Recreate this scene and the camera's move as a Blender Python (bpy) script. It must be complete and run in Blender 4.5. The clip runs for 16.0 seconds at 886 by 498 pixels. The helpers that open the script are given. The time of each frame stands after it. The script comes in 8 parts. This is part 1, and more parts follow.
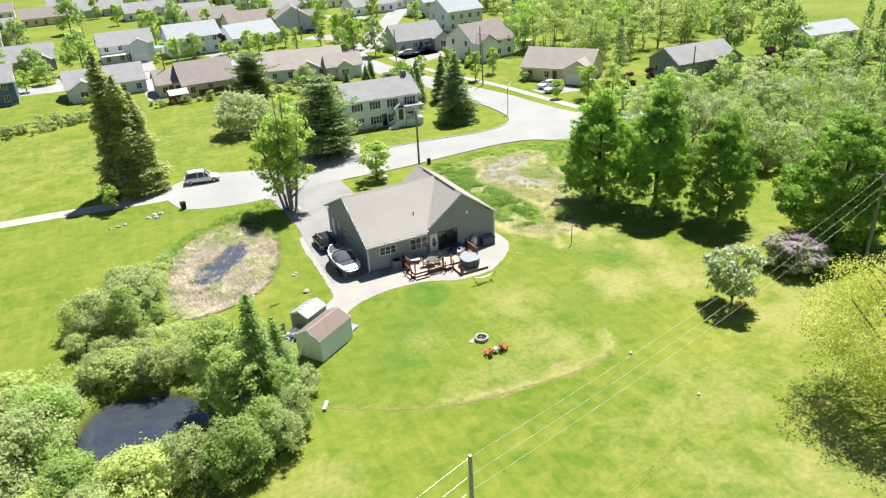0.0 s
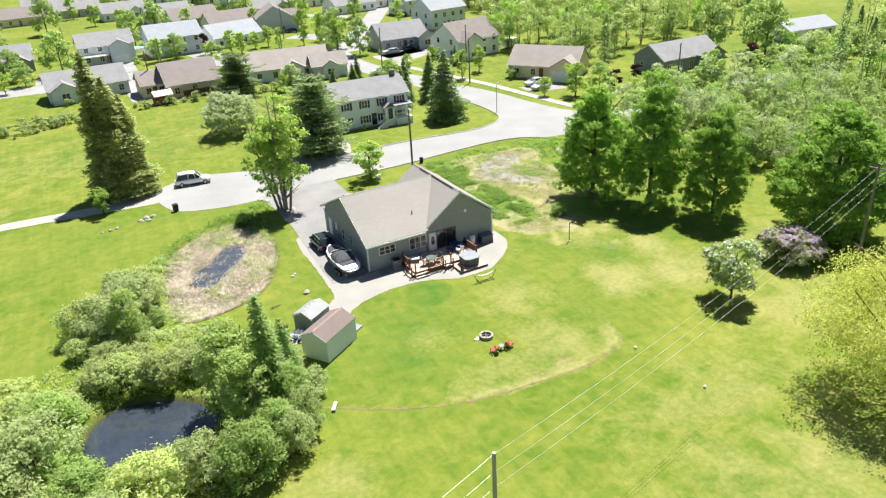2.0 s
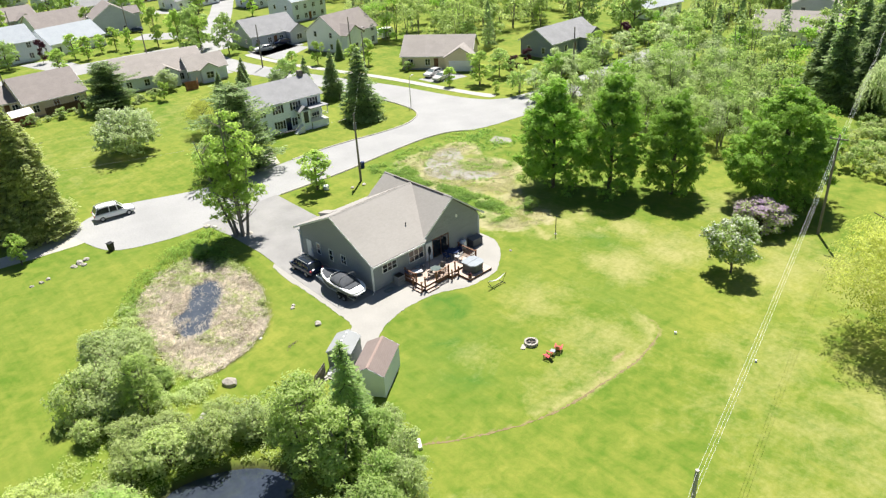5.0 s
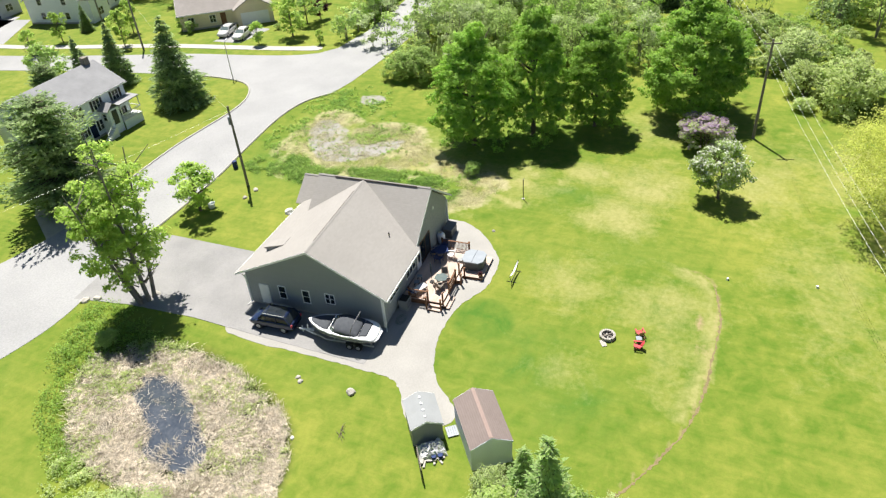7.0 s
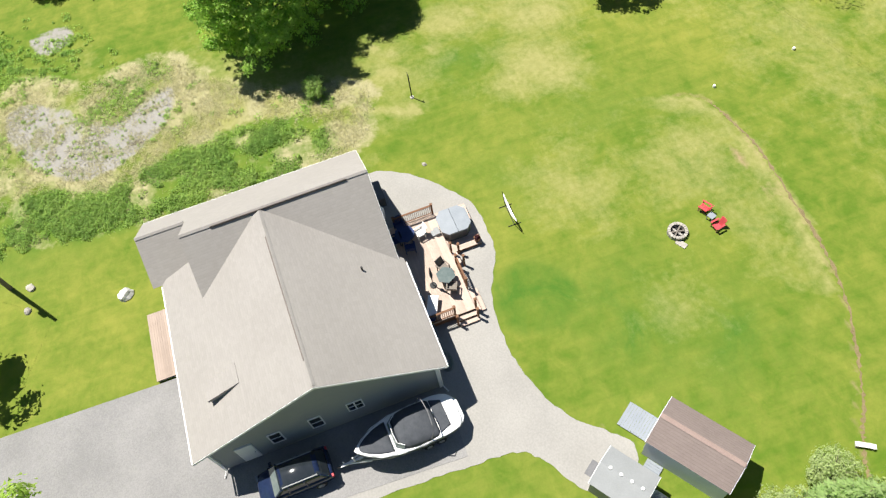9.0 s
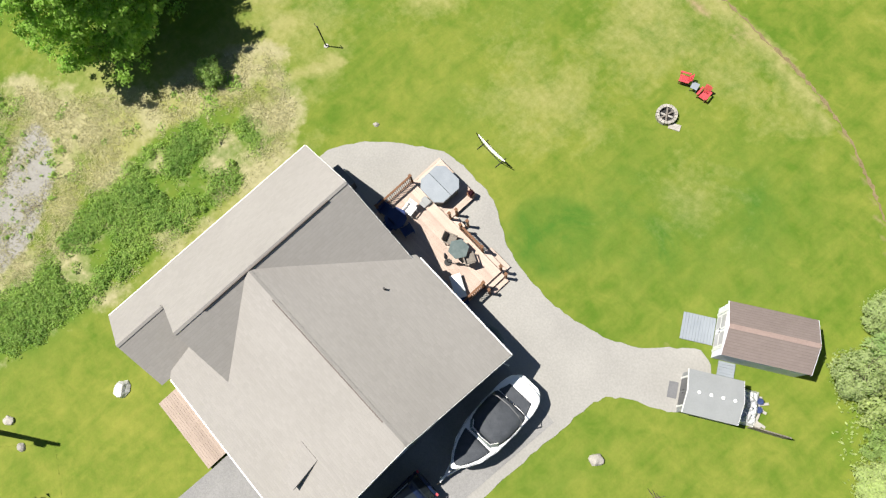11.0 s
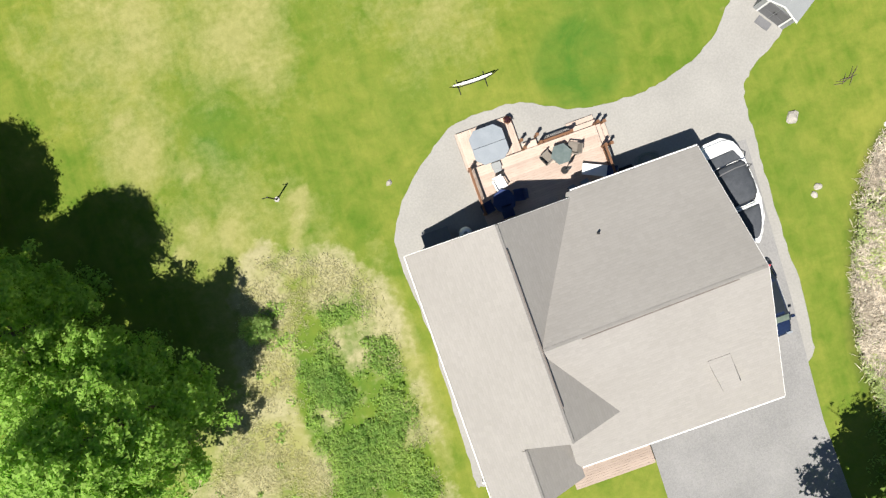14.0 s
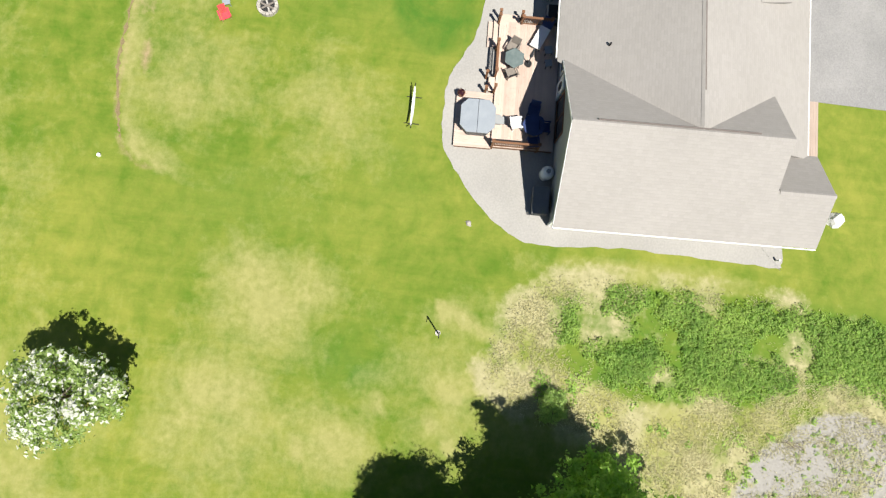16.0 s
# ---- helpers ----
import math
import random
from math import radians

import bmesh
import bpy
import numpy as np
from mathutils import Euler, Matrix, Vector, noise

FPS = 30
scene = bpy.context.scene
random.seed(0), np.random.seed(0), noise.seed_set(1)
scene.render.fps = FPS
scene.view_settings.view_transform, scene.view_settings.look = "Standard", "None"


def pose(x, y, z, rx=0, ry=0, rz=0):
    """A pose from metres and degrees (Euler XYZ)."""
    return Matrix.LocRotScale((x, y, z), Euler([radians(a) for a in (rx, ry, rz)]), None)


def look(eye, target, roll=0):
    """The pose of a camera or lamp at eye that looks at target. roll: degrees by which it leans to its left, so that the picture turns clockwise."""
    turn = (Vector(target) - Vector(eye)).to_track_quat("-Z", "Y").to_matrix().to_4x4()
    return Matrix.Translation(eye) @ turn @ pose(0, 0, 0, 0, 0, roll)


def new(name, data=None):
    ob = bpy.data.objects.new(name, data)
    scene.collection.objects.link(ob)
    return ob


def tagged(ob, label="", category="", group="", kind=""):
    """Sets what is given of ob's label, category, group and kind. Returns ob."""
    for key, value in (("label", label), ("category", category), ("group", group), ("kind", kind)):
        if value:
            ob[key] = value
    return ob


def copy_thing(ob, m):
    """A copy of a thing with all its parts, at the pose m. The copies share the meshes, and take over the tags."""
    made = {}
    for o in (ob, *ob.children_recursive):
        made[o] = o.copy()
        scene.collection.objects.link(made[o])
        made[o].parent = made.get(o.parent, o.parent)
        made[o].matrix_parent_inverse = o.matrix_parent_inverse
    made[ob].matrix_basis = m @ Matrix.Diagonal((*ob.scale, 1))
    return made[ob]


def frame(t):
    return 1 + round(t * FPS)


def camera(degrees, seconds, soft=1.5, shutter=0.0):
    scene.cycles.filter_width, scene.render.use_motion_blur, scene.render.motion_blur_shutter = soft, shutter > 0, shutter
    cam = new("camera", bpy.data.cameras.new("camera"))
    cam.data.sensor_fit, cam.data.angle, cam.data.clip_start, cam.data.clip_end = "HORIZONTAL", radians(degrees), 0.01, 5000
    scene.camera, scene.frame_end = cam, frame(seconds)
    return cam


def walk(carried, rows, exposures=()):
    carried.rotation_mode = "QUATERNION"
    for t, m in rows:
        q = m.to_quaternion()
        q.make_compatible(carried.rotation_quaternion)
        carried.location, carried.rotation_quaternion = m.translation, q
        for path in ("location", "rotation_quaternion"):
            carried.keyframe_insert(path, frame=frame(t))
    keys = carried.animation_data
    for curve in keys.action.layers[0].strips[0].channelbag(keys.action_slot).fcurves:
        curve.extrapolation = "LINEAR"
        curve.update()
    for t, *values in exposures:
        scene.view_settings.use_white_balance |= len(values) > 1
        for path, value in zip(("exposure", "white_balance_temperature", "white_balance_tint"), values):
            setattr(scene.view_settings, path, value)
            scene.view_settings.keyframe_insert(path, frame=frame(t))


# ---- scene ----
cam = camera(64.1, 16.0, 1.3)
PATH = [
    (0, (0.164, -4.9, 35.719), (0.871, -3.248, 34.842), -3.1),
    (0.5, (-0.325, -4.734, 35.669), (0.394, -3.088, 34.79), -3.1),
    (1, (-0.707, -4.505, 35.665), (0.024, -2.863, 34.786), -3.1),
    (1.5, (-1.247, -4.256, 35.74), (-0.504, -2.623, 34.858), -3.2),
    (2, (-1.812, -4.023, 35.868), (-1.054, -2.397, 34.984), -3.2),
    (2.5, (-2.39, -3.702, 36.092), (-1.616, -2.083, 35.208), -3.3),
    (3, (-3.193, -3.302, 36.312), (-2.398, -1.693, 35.428), -3.1),
    (3.2, (-3.946, -2.68, 36.377), (-3.129, -1.083, 35.492), -3.0),
    (5.3, (-16.465, 11.933, 38.374), (-15.271, 13.213, 37.406), -3.5),
    (5.5, (-17.38, 14.388, 38.493), (-16.146, 15.618, 37.51), -3.7),
    (6, (-19.25, 21.451, 38.954), (-17.914, 22.528, 37.926), -3.9),
    (6.5, (-19.597, 29.14, 39.174), (-18.182, 30.04, 38.084), -4.2),
    (7, (-18.19, 37.549, 39.207), (-16.716, 38.236, 38.043), -4.6),
    (7.5, (-14.576, 46.125, 39.041), (-13.089, 46.564, 37.778), -5.1),
    (8, (-9.354, 53.117, 38.903), (-7.926, 53.327, 37.518), -5.9),
    (8.4, (-4.139, 57.589, 38.807), (-2.818, 57.63, 37.306), -7.3),
    (8.5, (-2.652, 58.545, 38.805), (-1.369, 58.541, 37.27), -7.8),
    (9, (4.255, 61.649, 39.093), (5.307, 61.489, 37.399), -10.7),
    (9.2, (5.932, 62.274, 39.148), (6.924, 62.079, 37.422), -10.5),
    (11.3, (18.212, 62.843, 40.551), (18.62, 62.6895, 38.5992), -24.36),
    (11.5, (19.379, 62.788, 40.657), (19.7323, 62.6536, 38.6928), -27.44),
    (12, (22.271, 62.609, 40.857), (22.5006, 62.5279, 38.8715), -37.80),
    (12.5, (25.161, 62.386, 40.989), (25.2856, 62.3692, 38.9933), -58.94),
    (13, (28.016, 62.038, 41.035), (28.072, 62.1044, 39.0371), -128.25),
    (13.5, (30.759, 61.558, 41.096), (30.7976, 61.6177, 39.0976), -149.10),
    (14, (33.295, 60.899, 41.174), (33.3216, 60.9359, 39.1748), -161.37),
    (14.5, (35.565, 59.878, 41.137), (35.5757, 59.9077, 39.1375), 164.50),
    (15, (37.861, 58.478, 41.126), (37.8575, 58.5123, 39.1263), 118.06),
    (15.5, (40.16, 56.758, 40.938), (40.1002, 56.7967, 38.9395), 48.89),
    (16, (42.445, 54.753, 40.668), (42.1984, 54.802, 38.6838), 18.41),
]
walk(cam, [(t, look(eye, target, roll)) for t, eye, target, roll in PATH], exposures=((0, 1.15), (5.5, 1.11), (7, 1.07), (9, 0.89), (12.5, 0.76), (14.5, 0.78), (16, 0.87)))

# ---- daylight: high spring sun, clear sky ----
SUN = Vector((0.77, 0.64, 2.05)).normalized()
world = bpy.data.worlds.new("sky")
scene.world = world
world.use_nodes = True
sky = world.node_tree.nodes.new("ShaderNodeTexSky")
sky.sky_type, sky.sun_disc = "NISHITA", False
sky.air_density, sky.dust_density, sky.ozone_density = 1.0, 0.3, 3.0
sky.sun_elevation, sky.sun_rotation = math.asin(SUN.z), math.atan2(SUN.x, SUN.y)
background = world.node_tree.nodes["Background"]
background.inputs["Strength"].default_value = 0.041
world.node_tree.links.new(sky.outputs["Color"], background.inputs["Color"])
sun = new("sun", bpy.data.lights.new("sun", "SUN"))
sun.data.energy, sun.data.angle, sun.data.color = 4.85, radians(0.5), (1.0, 0.96, 0.895)
sun.matrix_world = look(SUN * 200, (0, 0, 0))


# ---- materials ----
def rgb(c):
    return (*c, 1.0)


def material(name, a, b, scale=2.0, fine=40.0, rough=0.8, metal=0.0, bump=0.0, per="", amount=0.25, spec=0.3):
    """Two colours mixed by broad and fine noise, with a fine relief; per: 'island' or 'object' adds a tone for each piece."""
    m = bpy.data.materials.new(name)
    m.use_nodes = True
    n, l = m.node_tree.nodes, m.node_tree.links
    p = n["Principled BSDF"]
    p.inputs["Roughness"].default_value, p.inputs["Metallic"].default_value = rough, metal
    p.inputs["Specular IOR Level"].default_value = spec
    co = n.new("ShaderNodeTexCoord")
    big, small = n.new("ShaderNodeTexNoise"), n.new("ShaderNodeTexNoise")
    big.inputs["Scale"].default_value, small.inputs["Scale"].default_value = scale, fine
    big.inputs["Detail"].default_value = 4.0
    for t in (big, small):
        l.new(co.outputs["Object"], t.inputs["Vector"])
    mixf = n.new("ShaderNodeMath")
    mixf.operation = "ADD"
    l.new(big.outputs["Fac"], mixf.inputs[0])
    l.new(small.outputs["Fac"], mixf.inputs[1])
    ramp = n.new("ShaderNodeMapRange")
    ramp.inputs["From Min"].default_value, ramp.inputs["From Max"].default_value = 0.7, 1.3
    l.new(mixf.outputs[0], ramp.inputs["Value"])
    mix = n.new("ShaderNodeMix")
    mix.data_type = "RGBA"
    mix.inputs["A"].default_value, mix.inputs["B"].default_value = rgb(a), rgb(b)
    l.new(ramp.outputs["Result"], mix.inputs["Factor"])
    out = mix.outputs["Result"]
    if per:
        src = n.new("ShaderNodeNewGeometry" if per == "island" else "ShaderNodeObjectInfo")
        hs = n.new("ShaderNodeHueSaturation")
        val = n.new("ShaderNodeMapRange")
        val.inputs["To Min"].default_value, val.inputs["To Max"].default_value = 1 - amount, 1 + amount
        l.new(src.outputs["Random Per Island" if per == "island" else "Random"], val.inputs["Value"])
        l.new(val.outputs["Result"], hs.inputs["Value"])
        l.new(out, hs.inputs["Color"])
        out = hs.outputs["Color"]
    l.new(out, p.inputs["Base Color"])
    if bump:
        bm = n.new("ShaderNodeBump")
        bm.inputs["Strength"].default_value, bm.inputs["Distance"].default_value = 0.6, bump
        l.new(small.outputs["Fac"], bm.inputs["Height"])
        l.new(bm.outputs["Normal"], p.inputs["Normal"])
    return m


def striped(name, a, b, axis, step, rough=0.85, dark=0.55, width=0.12, stagger=0.0, scale=1.0):
    """Courses (boards, shingles) along an axis: a dark joint every step metres, a tone for each course, broad weathering."""
    m = material(name, a, b, scale, 18.0, rough, bump=0.004)
    n, l = m.node_tree.nodes, m.node_tree.links
    p = n["Principled BSDF"]
    base = p.inputs["Base Color"].links[0].from_socket
    co = n.new("ShaderNodeTexCoord")
    sep = n.new("ShaderNodeSeparateXYZ")
    l.new(co.outputs["Object"], sep.inputs[0])
    div = n.new("ShaderNodeMath")
    div.operation, div.inputs[1].default_value = "DIVIDE", step
    l.new(sep.outputs["XYZ".index(axis)], div.inputs[0])
    fr, fl = n.new("ShaderNodeMath"), n.new("ShaderNodeMath")
    fr.operation, fl.operation = "FRACT", "FLOOR"
    l.new(div.outputs[0], fr.inputs[0])
    l.new(div.outputs[0], fl.inputs[0])
    lt = n.new("ShaderNodeMath")
    lt.operation, lt.inputs[1].default_value = "LESS_THAN", width
    l.new(fr.outputs[0], lt.inputs[0])
    wn = n.new("ShaderNodeTexWhiteNoise")
    if stagger:
        comb = n.new("ShaderNodeCombineXYZ")
        other = n.new("ShaderNodeMath")
        other.operation, other.inputs[1].default_value = "DIVIDE", stagger
        l.new(sep.outputs[0 if axis != "X" else 1], other.inputs[0])
        fo = n.new("ShaderNodeMath")
        fo.operation = "FLOOR"
        l.new(other.outputs[0], fo.inputs[0])
        l.new(fl.outputs[0], comb.inputs[0])
        l.new(fo.outputs[0], comb.inputs[1])
        wn.noise_dimensions = "3D"
        l.new(comb.outputs[0], wn.inputs["Vector"])
    else:
        wn.noise_dimensions = "1D"
        l.new(fl.outputs[0], wn.inputs["W"])
    val = n.new("ShaderNodeMapRange")
    val.inputs["To Min"].default_value, val.inputs["To Max"].default_value = 0.965, 1.035
    l.new(wn.outputs["Value"], val.inputs["Value"])
    hs = n.new("ShaderNodeHueSaturation")
    l.new(base, hs.inputs["Color"])
    l.new(val.outputs["Result"], hs.inputs["Value"])
    mix = n.new("ShaderNodeMix")
    mix.data_type, mix.blend_type = "RGBA", "MULTIPLY"
    mix.inputs["B"].default_value = (dark, dark, dark, 1)
    l.new(lt.outputs[0], mix.inputs["Factor"])
    l.new(hs.outputs["Color"], mix.inputs["A"])
    l.new(mix.outputs["Result"], p.inputs["Base Color"])
    return m


def leaf_material(name, a, b, glow=0.38, amount=0.12):
    """Leaves: a tone for each leaf and each plant, light passing through."""
    m = material(name, a, b, 0.35, 3.0, 0.6, per="island", amount=amount, spec=0.15)
    n, l = m.node_tree.nodes, m.node_tree.links
    p = n["Principled BSDF"]
    base = p.inputs["Base Color"].links[0].from_socket
    info, span = n.new("ShaderNodeObjectInfo"), n.new("ShaderNodeMapRange")
    span.inputs["To Min"].default_value, span.inputs["To Max"].default_value = 0.88, 1.12
    l.new(info.outputs["Random"], span.inputs["Value"])
    own = n.new("ShaderNodeHueSaturation")
    l.new(base, own.inputs["Color"])
    l.new(span.outputs["Result"], own.inputs["Value"])
    l.new(own.outputs["Color"], p.inputs["Base Color"])
    tr, ms = n.new("ShaderNodeBsdfTranslucent"), n.new("ShaderNodeMixShader")
    bright = n.new("ShaderNodeHueSaturation")
    bright.inputs["Saturation"].default_value, bright.inputs["Value"].default_value = 1.05, 1.9
    l.new(own.outputs["Color"], bright.inputs["Color"])
    l.new(bright.outputs["Color"], tr.inputs["Color"])
    ms.inputs[0].default_value = glow
    l.new(p.outputs[0], ms.inputs[1])
    l.new(tr.outputs[0], ms.inputs[2])
    l.new(ms.outputs[0], n["Material Output"].inputs["Surface"])
    return m


M = {}
M["asphalt"] = material("bleached asphalt", (0.235, 0.235, 0.233), (0.312, 0.31, 0.305), 0.16, 6.0, 0.9, bump=0.004)
M["drive"] = material("driveway asphalt", (0.185, 0.182, 0.178), (0.27, 0.263, 0.255), 0.3, 14.0, 0.9, bump=0.004)
M["gravel"] = material("crushed gravel", (0.264, 0.255, 0.235), (0.327, 0.315, 0.29), 0.35, 9.0, 0.95, bump=0.008)
M["lane"] = material("gravel lane", (0.30, 0.285, 0.25), (0.40, 0.38, 0.34), 0.5, 12.0, 0.95, bump=0.02)
M["concrete"] = material("concrete", (0.33, 0.315, 0.285), (0.41, 0.39, 0.35), 0.8, 20.0, 0.9, bump=0.004)
M["shingle_x"] = striped("tan shingles", (0.268, 0.252, 0.231), (0.305, 0.287, 0.265), "Y", 0.145, 0.9, 0.94, 0.16, 0.3, 0.25)
M["shingle_y"] = striped("tan shingles across", (0.268, 0.252, 0.231), (0.305, 0.287, 0.265), "X", 0.145, 0.9, 0.94, 0.16, 0.3, 0.25)
M["siding"] = striped("olive grey clapboard", (0.285, 0.297, 0.303), (0.315, 0.327, 0.333), "Z", 0.115, 0.7, 0.6, 0.14)
M["white"] = material("white paint", (0.72, 0.72, 0.70), (0.80, 0.80, 0.78), 1.5, 25.0, 0.5)
M["glass"] = material("window glass", (0.015, 0.02, 0.025), (0.025, 0.03, 0.035), 0.5, 3.0, 0.04, spec=0.6)
M["deckwood"] = material("pale deck boards", (0.42, 0.322, 0.262), (0.52, 0.415, 0.345), 1.2, 30.0, 0.75, bump=0.003, per="object", amount=0.12)
M["railwood"] = material("red brown stained wood", (0.13, 0.06, 0.03), (0.20, 0.10, 0.05), 2.0, 30.0, 0.7, bump=0.003)
M["polewood"] = material("weathered pole wood", (0.15, 0.13, 0.11), (0.23, 0.205, 0.175), 1.0, 20.0, 0.9, bump=0.006)
M["bark"] = material("bark", (0.09, 0.07, 0.05), (0.16, 0.13, 0.10), 2.0, 20.0, 0.95, bump=0.02)
M["greybark"] = material("grey bark", (0.16, 0.14, 0.12), (0.26, 0.24, 0.21), 2.0, 20.0, 0.95, bump=0.02)
M["stone"] = material("field stone", (0.28, 0.26, 0.23), (0.42, 0.39, 0.34), 3.0, 25.0, 0.9, bump=0.02, per="object", amount=0.2)
M["rubber"] = material("rubber", (0.015, 0.015, 0.016), (0.03, 0.03, 0.03), 3.0, 30.0, 0.8)
M["steel"] = material("galvanised steel", (0.35, 0.36, 0.37), (0.48, 0.49, 0.50), 3.0, 30.0, 0.45, metal=0.8)
M["darkstone"] = material("brown grey stone", (0.24, 0.215, 0.18), (0.36, 0.33, 0.28), 3.0, 25.0, 0.9, bump=0.02)
M["hose"] = material("pale green hose", (0.16, 0.20, 0.17), (0.22, 0.26, 0.23), 3.0, 20.0, 0.5)
M["navy"] = material("dark navy car paint", (0.010, 0.017, 0.045), (0.014, 0.024, 0.06), 1.0, 8.0, 0.12, spec=0.5)
M["screen"] = material("tinted windscreen glass", (0.10, 0.13, 0.125), (0.15, 0.18, 0.17), 1.0, 4.0, 0.05, spec=0.6)
M["silver"] = material("silver car paint", (0.55, 0.54, 0.51), (0.60, 0.59, 0.56), 1.0, 8.0, 0.25, metal=0.0, spec=0.5)
M["gelcoat"] = material("white gelcoat", (0.74, 0.74, 0.73), (0.80, 0.80, 0.79), 1.0, 12.0, 0.25, spec=0.5)
M["canvas"] = material("charcoal canvas", (0.045, 0.05, 0.058), (0.078, 0.084, 0.094), 2.5, 30.0, 0.85, bump=0.01)
M["tubcover"] = material("grey vinyl cover", (0.215, 0.24, 0.265), (0.265, 0.29, 0.315), 1.5, 20.0, 0.5)
M["tubskirt"] = material("dark tub skirt", (0.07, 0.075, 0.08), (0.10, 0.105, 0.11), 2.0, 20.0, 0.6)
M["shedwall"] = material("pale blue grey shed boards", (0.67, 0.69, 0.75), (0.74, 0.76, 0.82), 1.0, 20.0, 0.75, bump=0.004)
M["shedroof"] = striped("brown shingles", (0.172, 0.138, 0.124), (0.21, 0.17, 0.154), "Y", 0.145, 0.9, 0.8, 0.16, 0.3, 0.3)
M["ridgecap"] = material("pinkish ridge shingles", (0.26, 0.19, 0.165), (0.32, 0.24, 0.21), 1.0, 14.0, 0.9)
M["doorpanel"] = material("grey door panel", (0.42, 0.41, 0.42), (0.50, 0.49, 0.50), 1.0, 14.0, 0.6)
M["resin"] = material("grey resin", (0.24, 0.25, 0.25), (0.29, 0.30, 0.30), 1.0, 20.0, 0.6)
M["resindark"] = material("dark grey resin", (0.12, 0.12, 0.125), (0.16, 0.16, 0.165), 1.0, 20.0, 0.6)
M["red"] = material("faded red plastic", (0.46, 0.045, 0.055), (0.54, 0.075, 0.085), 3.0, 20.0, 0.6)
M["earth"] = material("bare earth", (0.14, 0.11, 0.05), (0.23, 0.18, 0.09), 2.0, 14.0, 0.95, bump=0.02)
M["chairwood"] = material("tan chair wood", (0.34, 0.20, 0.10), (0.44, 0.28, 0.15), 2.0, 30.0, 0.7)
M["junkwhite"] = material("crumpled white plastic", (0.30, 0.31, 0.32), (0.80, 0.80, 0.79), 4.0, 9.0, 0.5)
M["darkboard"] = material("dark brown fence boards", (0.06, 0.035, 0.025), (0.10, 0.06, 0.045), 2.0, 30.0, 0.75)
M["fenceboard"] = material("red brown fence boards", (0.20, 0.075, 0.04), (0.28, 0.115, 0.065), 2.0, 30.0, 0.75, per="object", amount=0.15)
M["poolwater"] = material("pale blue pool water", (0.30, 0.55, 0.62), (0.36, 0.62, 0.70), 1.0, 6.0, 0.08)
M["bluefab"] = material("navy fabric", (0.02, 0.035, 0.10), (0.035, 0.055, 0.15), 2.0, 30.0, 0.8)
M["black"] = material("black metal", (0.012, 0.012, 0.012), (0.02, 0.02, 0.02), 2.0, 20.0, 0.5)
M["wire"] = material("aluminium cable", (0.55, 0.55, 0.53), (0.66, 0.66, 0.64), 1.0, 10.0, 0.45, metal=0.3)
M["porchboard"] = material("pinkish beige porch boards", (0.30, 0.235, 0.19), (0.36, 0.285, 0.235), 1.2, 30.0, 0.75, per="object", amount=0.08)
M["ventstrip"] = material("dark ridge strip", (0.13, 0.11, 0.097), (0.165, 0.142, 0.127), 2.0, 20.0, 0.9)
M["leaf_maple"] = leaf_material("maple leaves", (0.165, 0.29, 0.048), (0.31, 0.455, 0.095), 0.42)
M["leaf_light"] = leaf_material("fresh leaves", (0.24, 0.33, 0.105), (0.36, 0.455, 0.165), 0.48)
M["leaf_spring"] = leaf_material("bright spring leaves", (0.27, 0.375, 0.085), (0.39, 0.49, 0.14), 0.52)
M["palestone"] = material("pale weathered stone", (0.52, 0.51, 0.48), (0.66, 0.65, 0.62), 2.0, 18.0, 0.85, bump=0.02)
M["leaf_yellow"] = leaf_material("yellow green leaves", (0.37, 0.41, 0.09), (0.50, 0.52, 0.16), 0.42)
M["leaf_wood"] = leaf_material("woodland leaves", (0.21, 0.28, 0.085), (0.325, 0.40, 0.135), 0.36)
M["leaf_birch"] = leaf_material("feathery birch leaves", (0.27, 0.35, 0.115), (0.40, 0.475, 0.18), 0.48)
M["leaf_soft"] = leaf_material("soft yellow green leaves", (0.35, 0.405, 0.15), (0.48, 0.53, 0.225), 0.45)
M["leaf_grey"] = leaf_material("grey green leaves", (0.285, 0.345, 0.15), (0.415, 0.475, 0.23), 0.44)
M["needle"] = leaf_material("spruce needles", (0.25, 0.29, 0.115), (0.41, 0.44, 0.19), 0.5)
M["larch"] = leaf_material("soft larch needles", (0.215, 0.315, 0.115), (0.33, 0.42, 0.175), 0.48)
M["leaf_olive"] = leaf_material("dull olive leaves", (0.29, 0.355, 0.14), (0.42, 0.475, 0.21), 0.45)
M["needle_pine"] = leaf_material("pine needles", (0.15, 0.215, 0.095), (0.29, 0.36, 0.16), 0.48)
M["leaf_silver"] = leaf_material("silvery leaves", (0.30, 0.36, 0.18), (0.43, 0.49, 0.265), 0.42)
M["leaf_purple"] = leaf_material("purple leaves", (0.05, 0.018, 0.025), (0.09, 0.03, 0.04))
M["bloom_white"] = leaf_material("white blossom", (0.55, 0.56, 0.48), (0.70, 0.70, 0.62), 0.25, 0.15)
M["bloom_lilac"] = leaf_material("lilac blossom", (0.30, 0.22, 0.30), (0.42, 0.32, 0.42), 0.25, 0.15)
M["straw"] = leaf_material("dead reeds", (0.34, 0.297, 0.228), (0.66, 0.59, 0.485), 0.2, 0.45)
M["drygrass"] = leaf_material("dry grass blades", (0.31, 0.295, 0.155), (0.47, 0.44, 0.275), 0.3, 0.15)
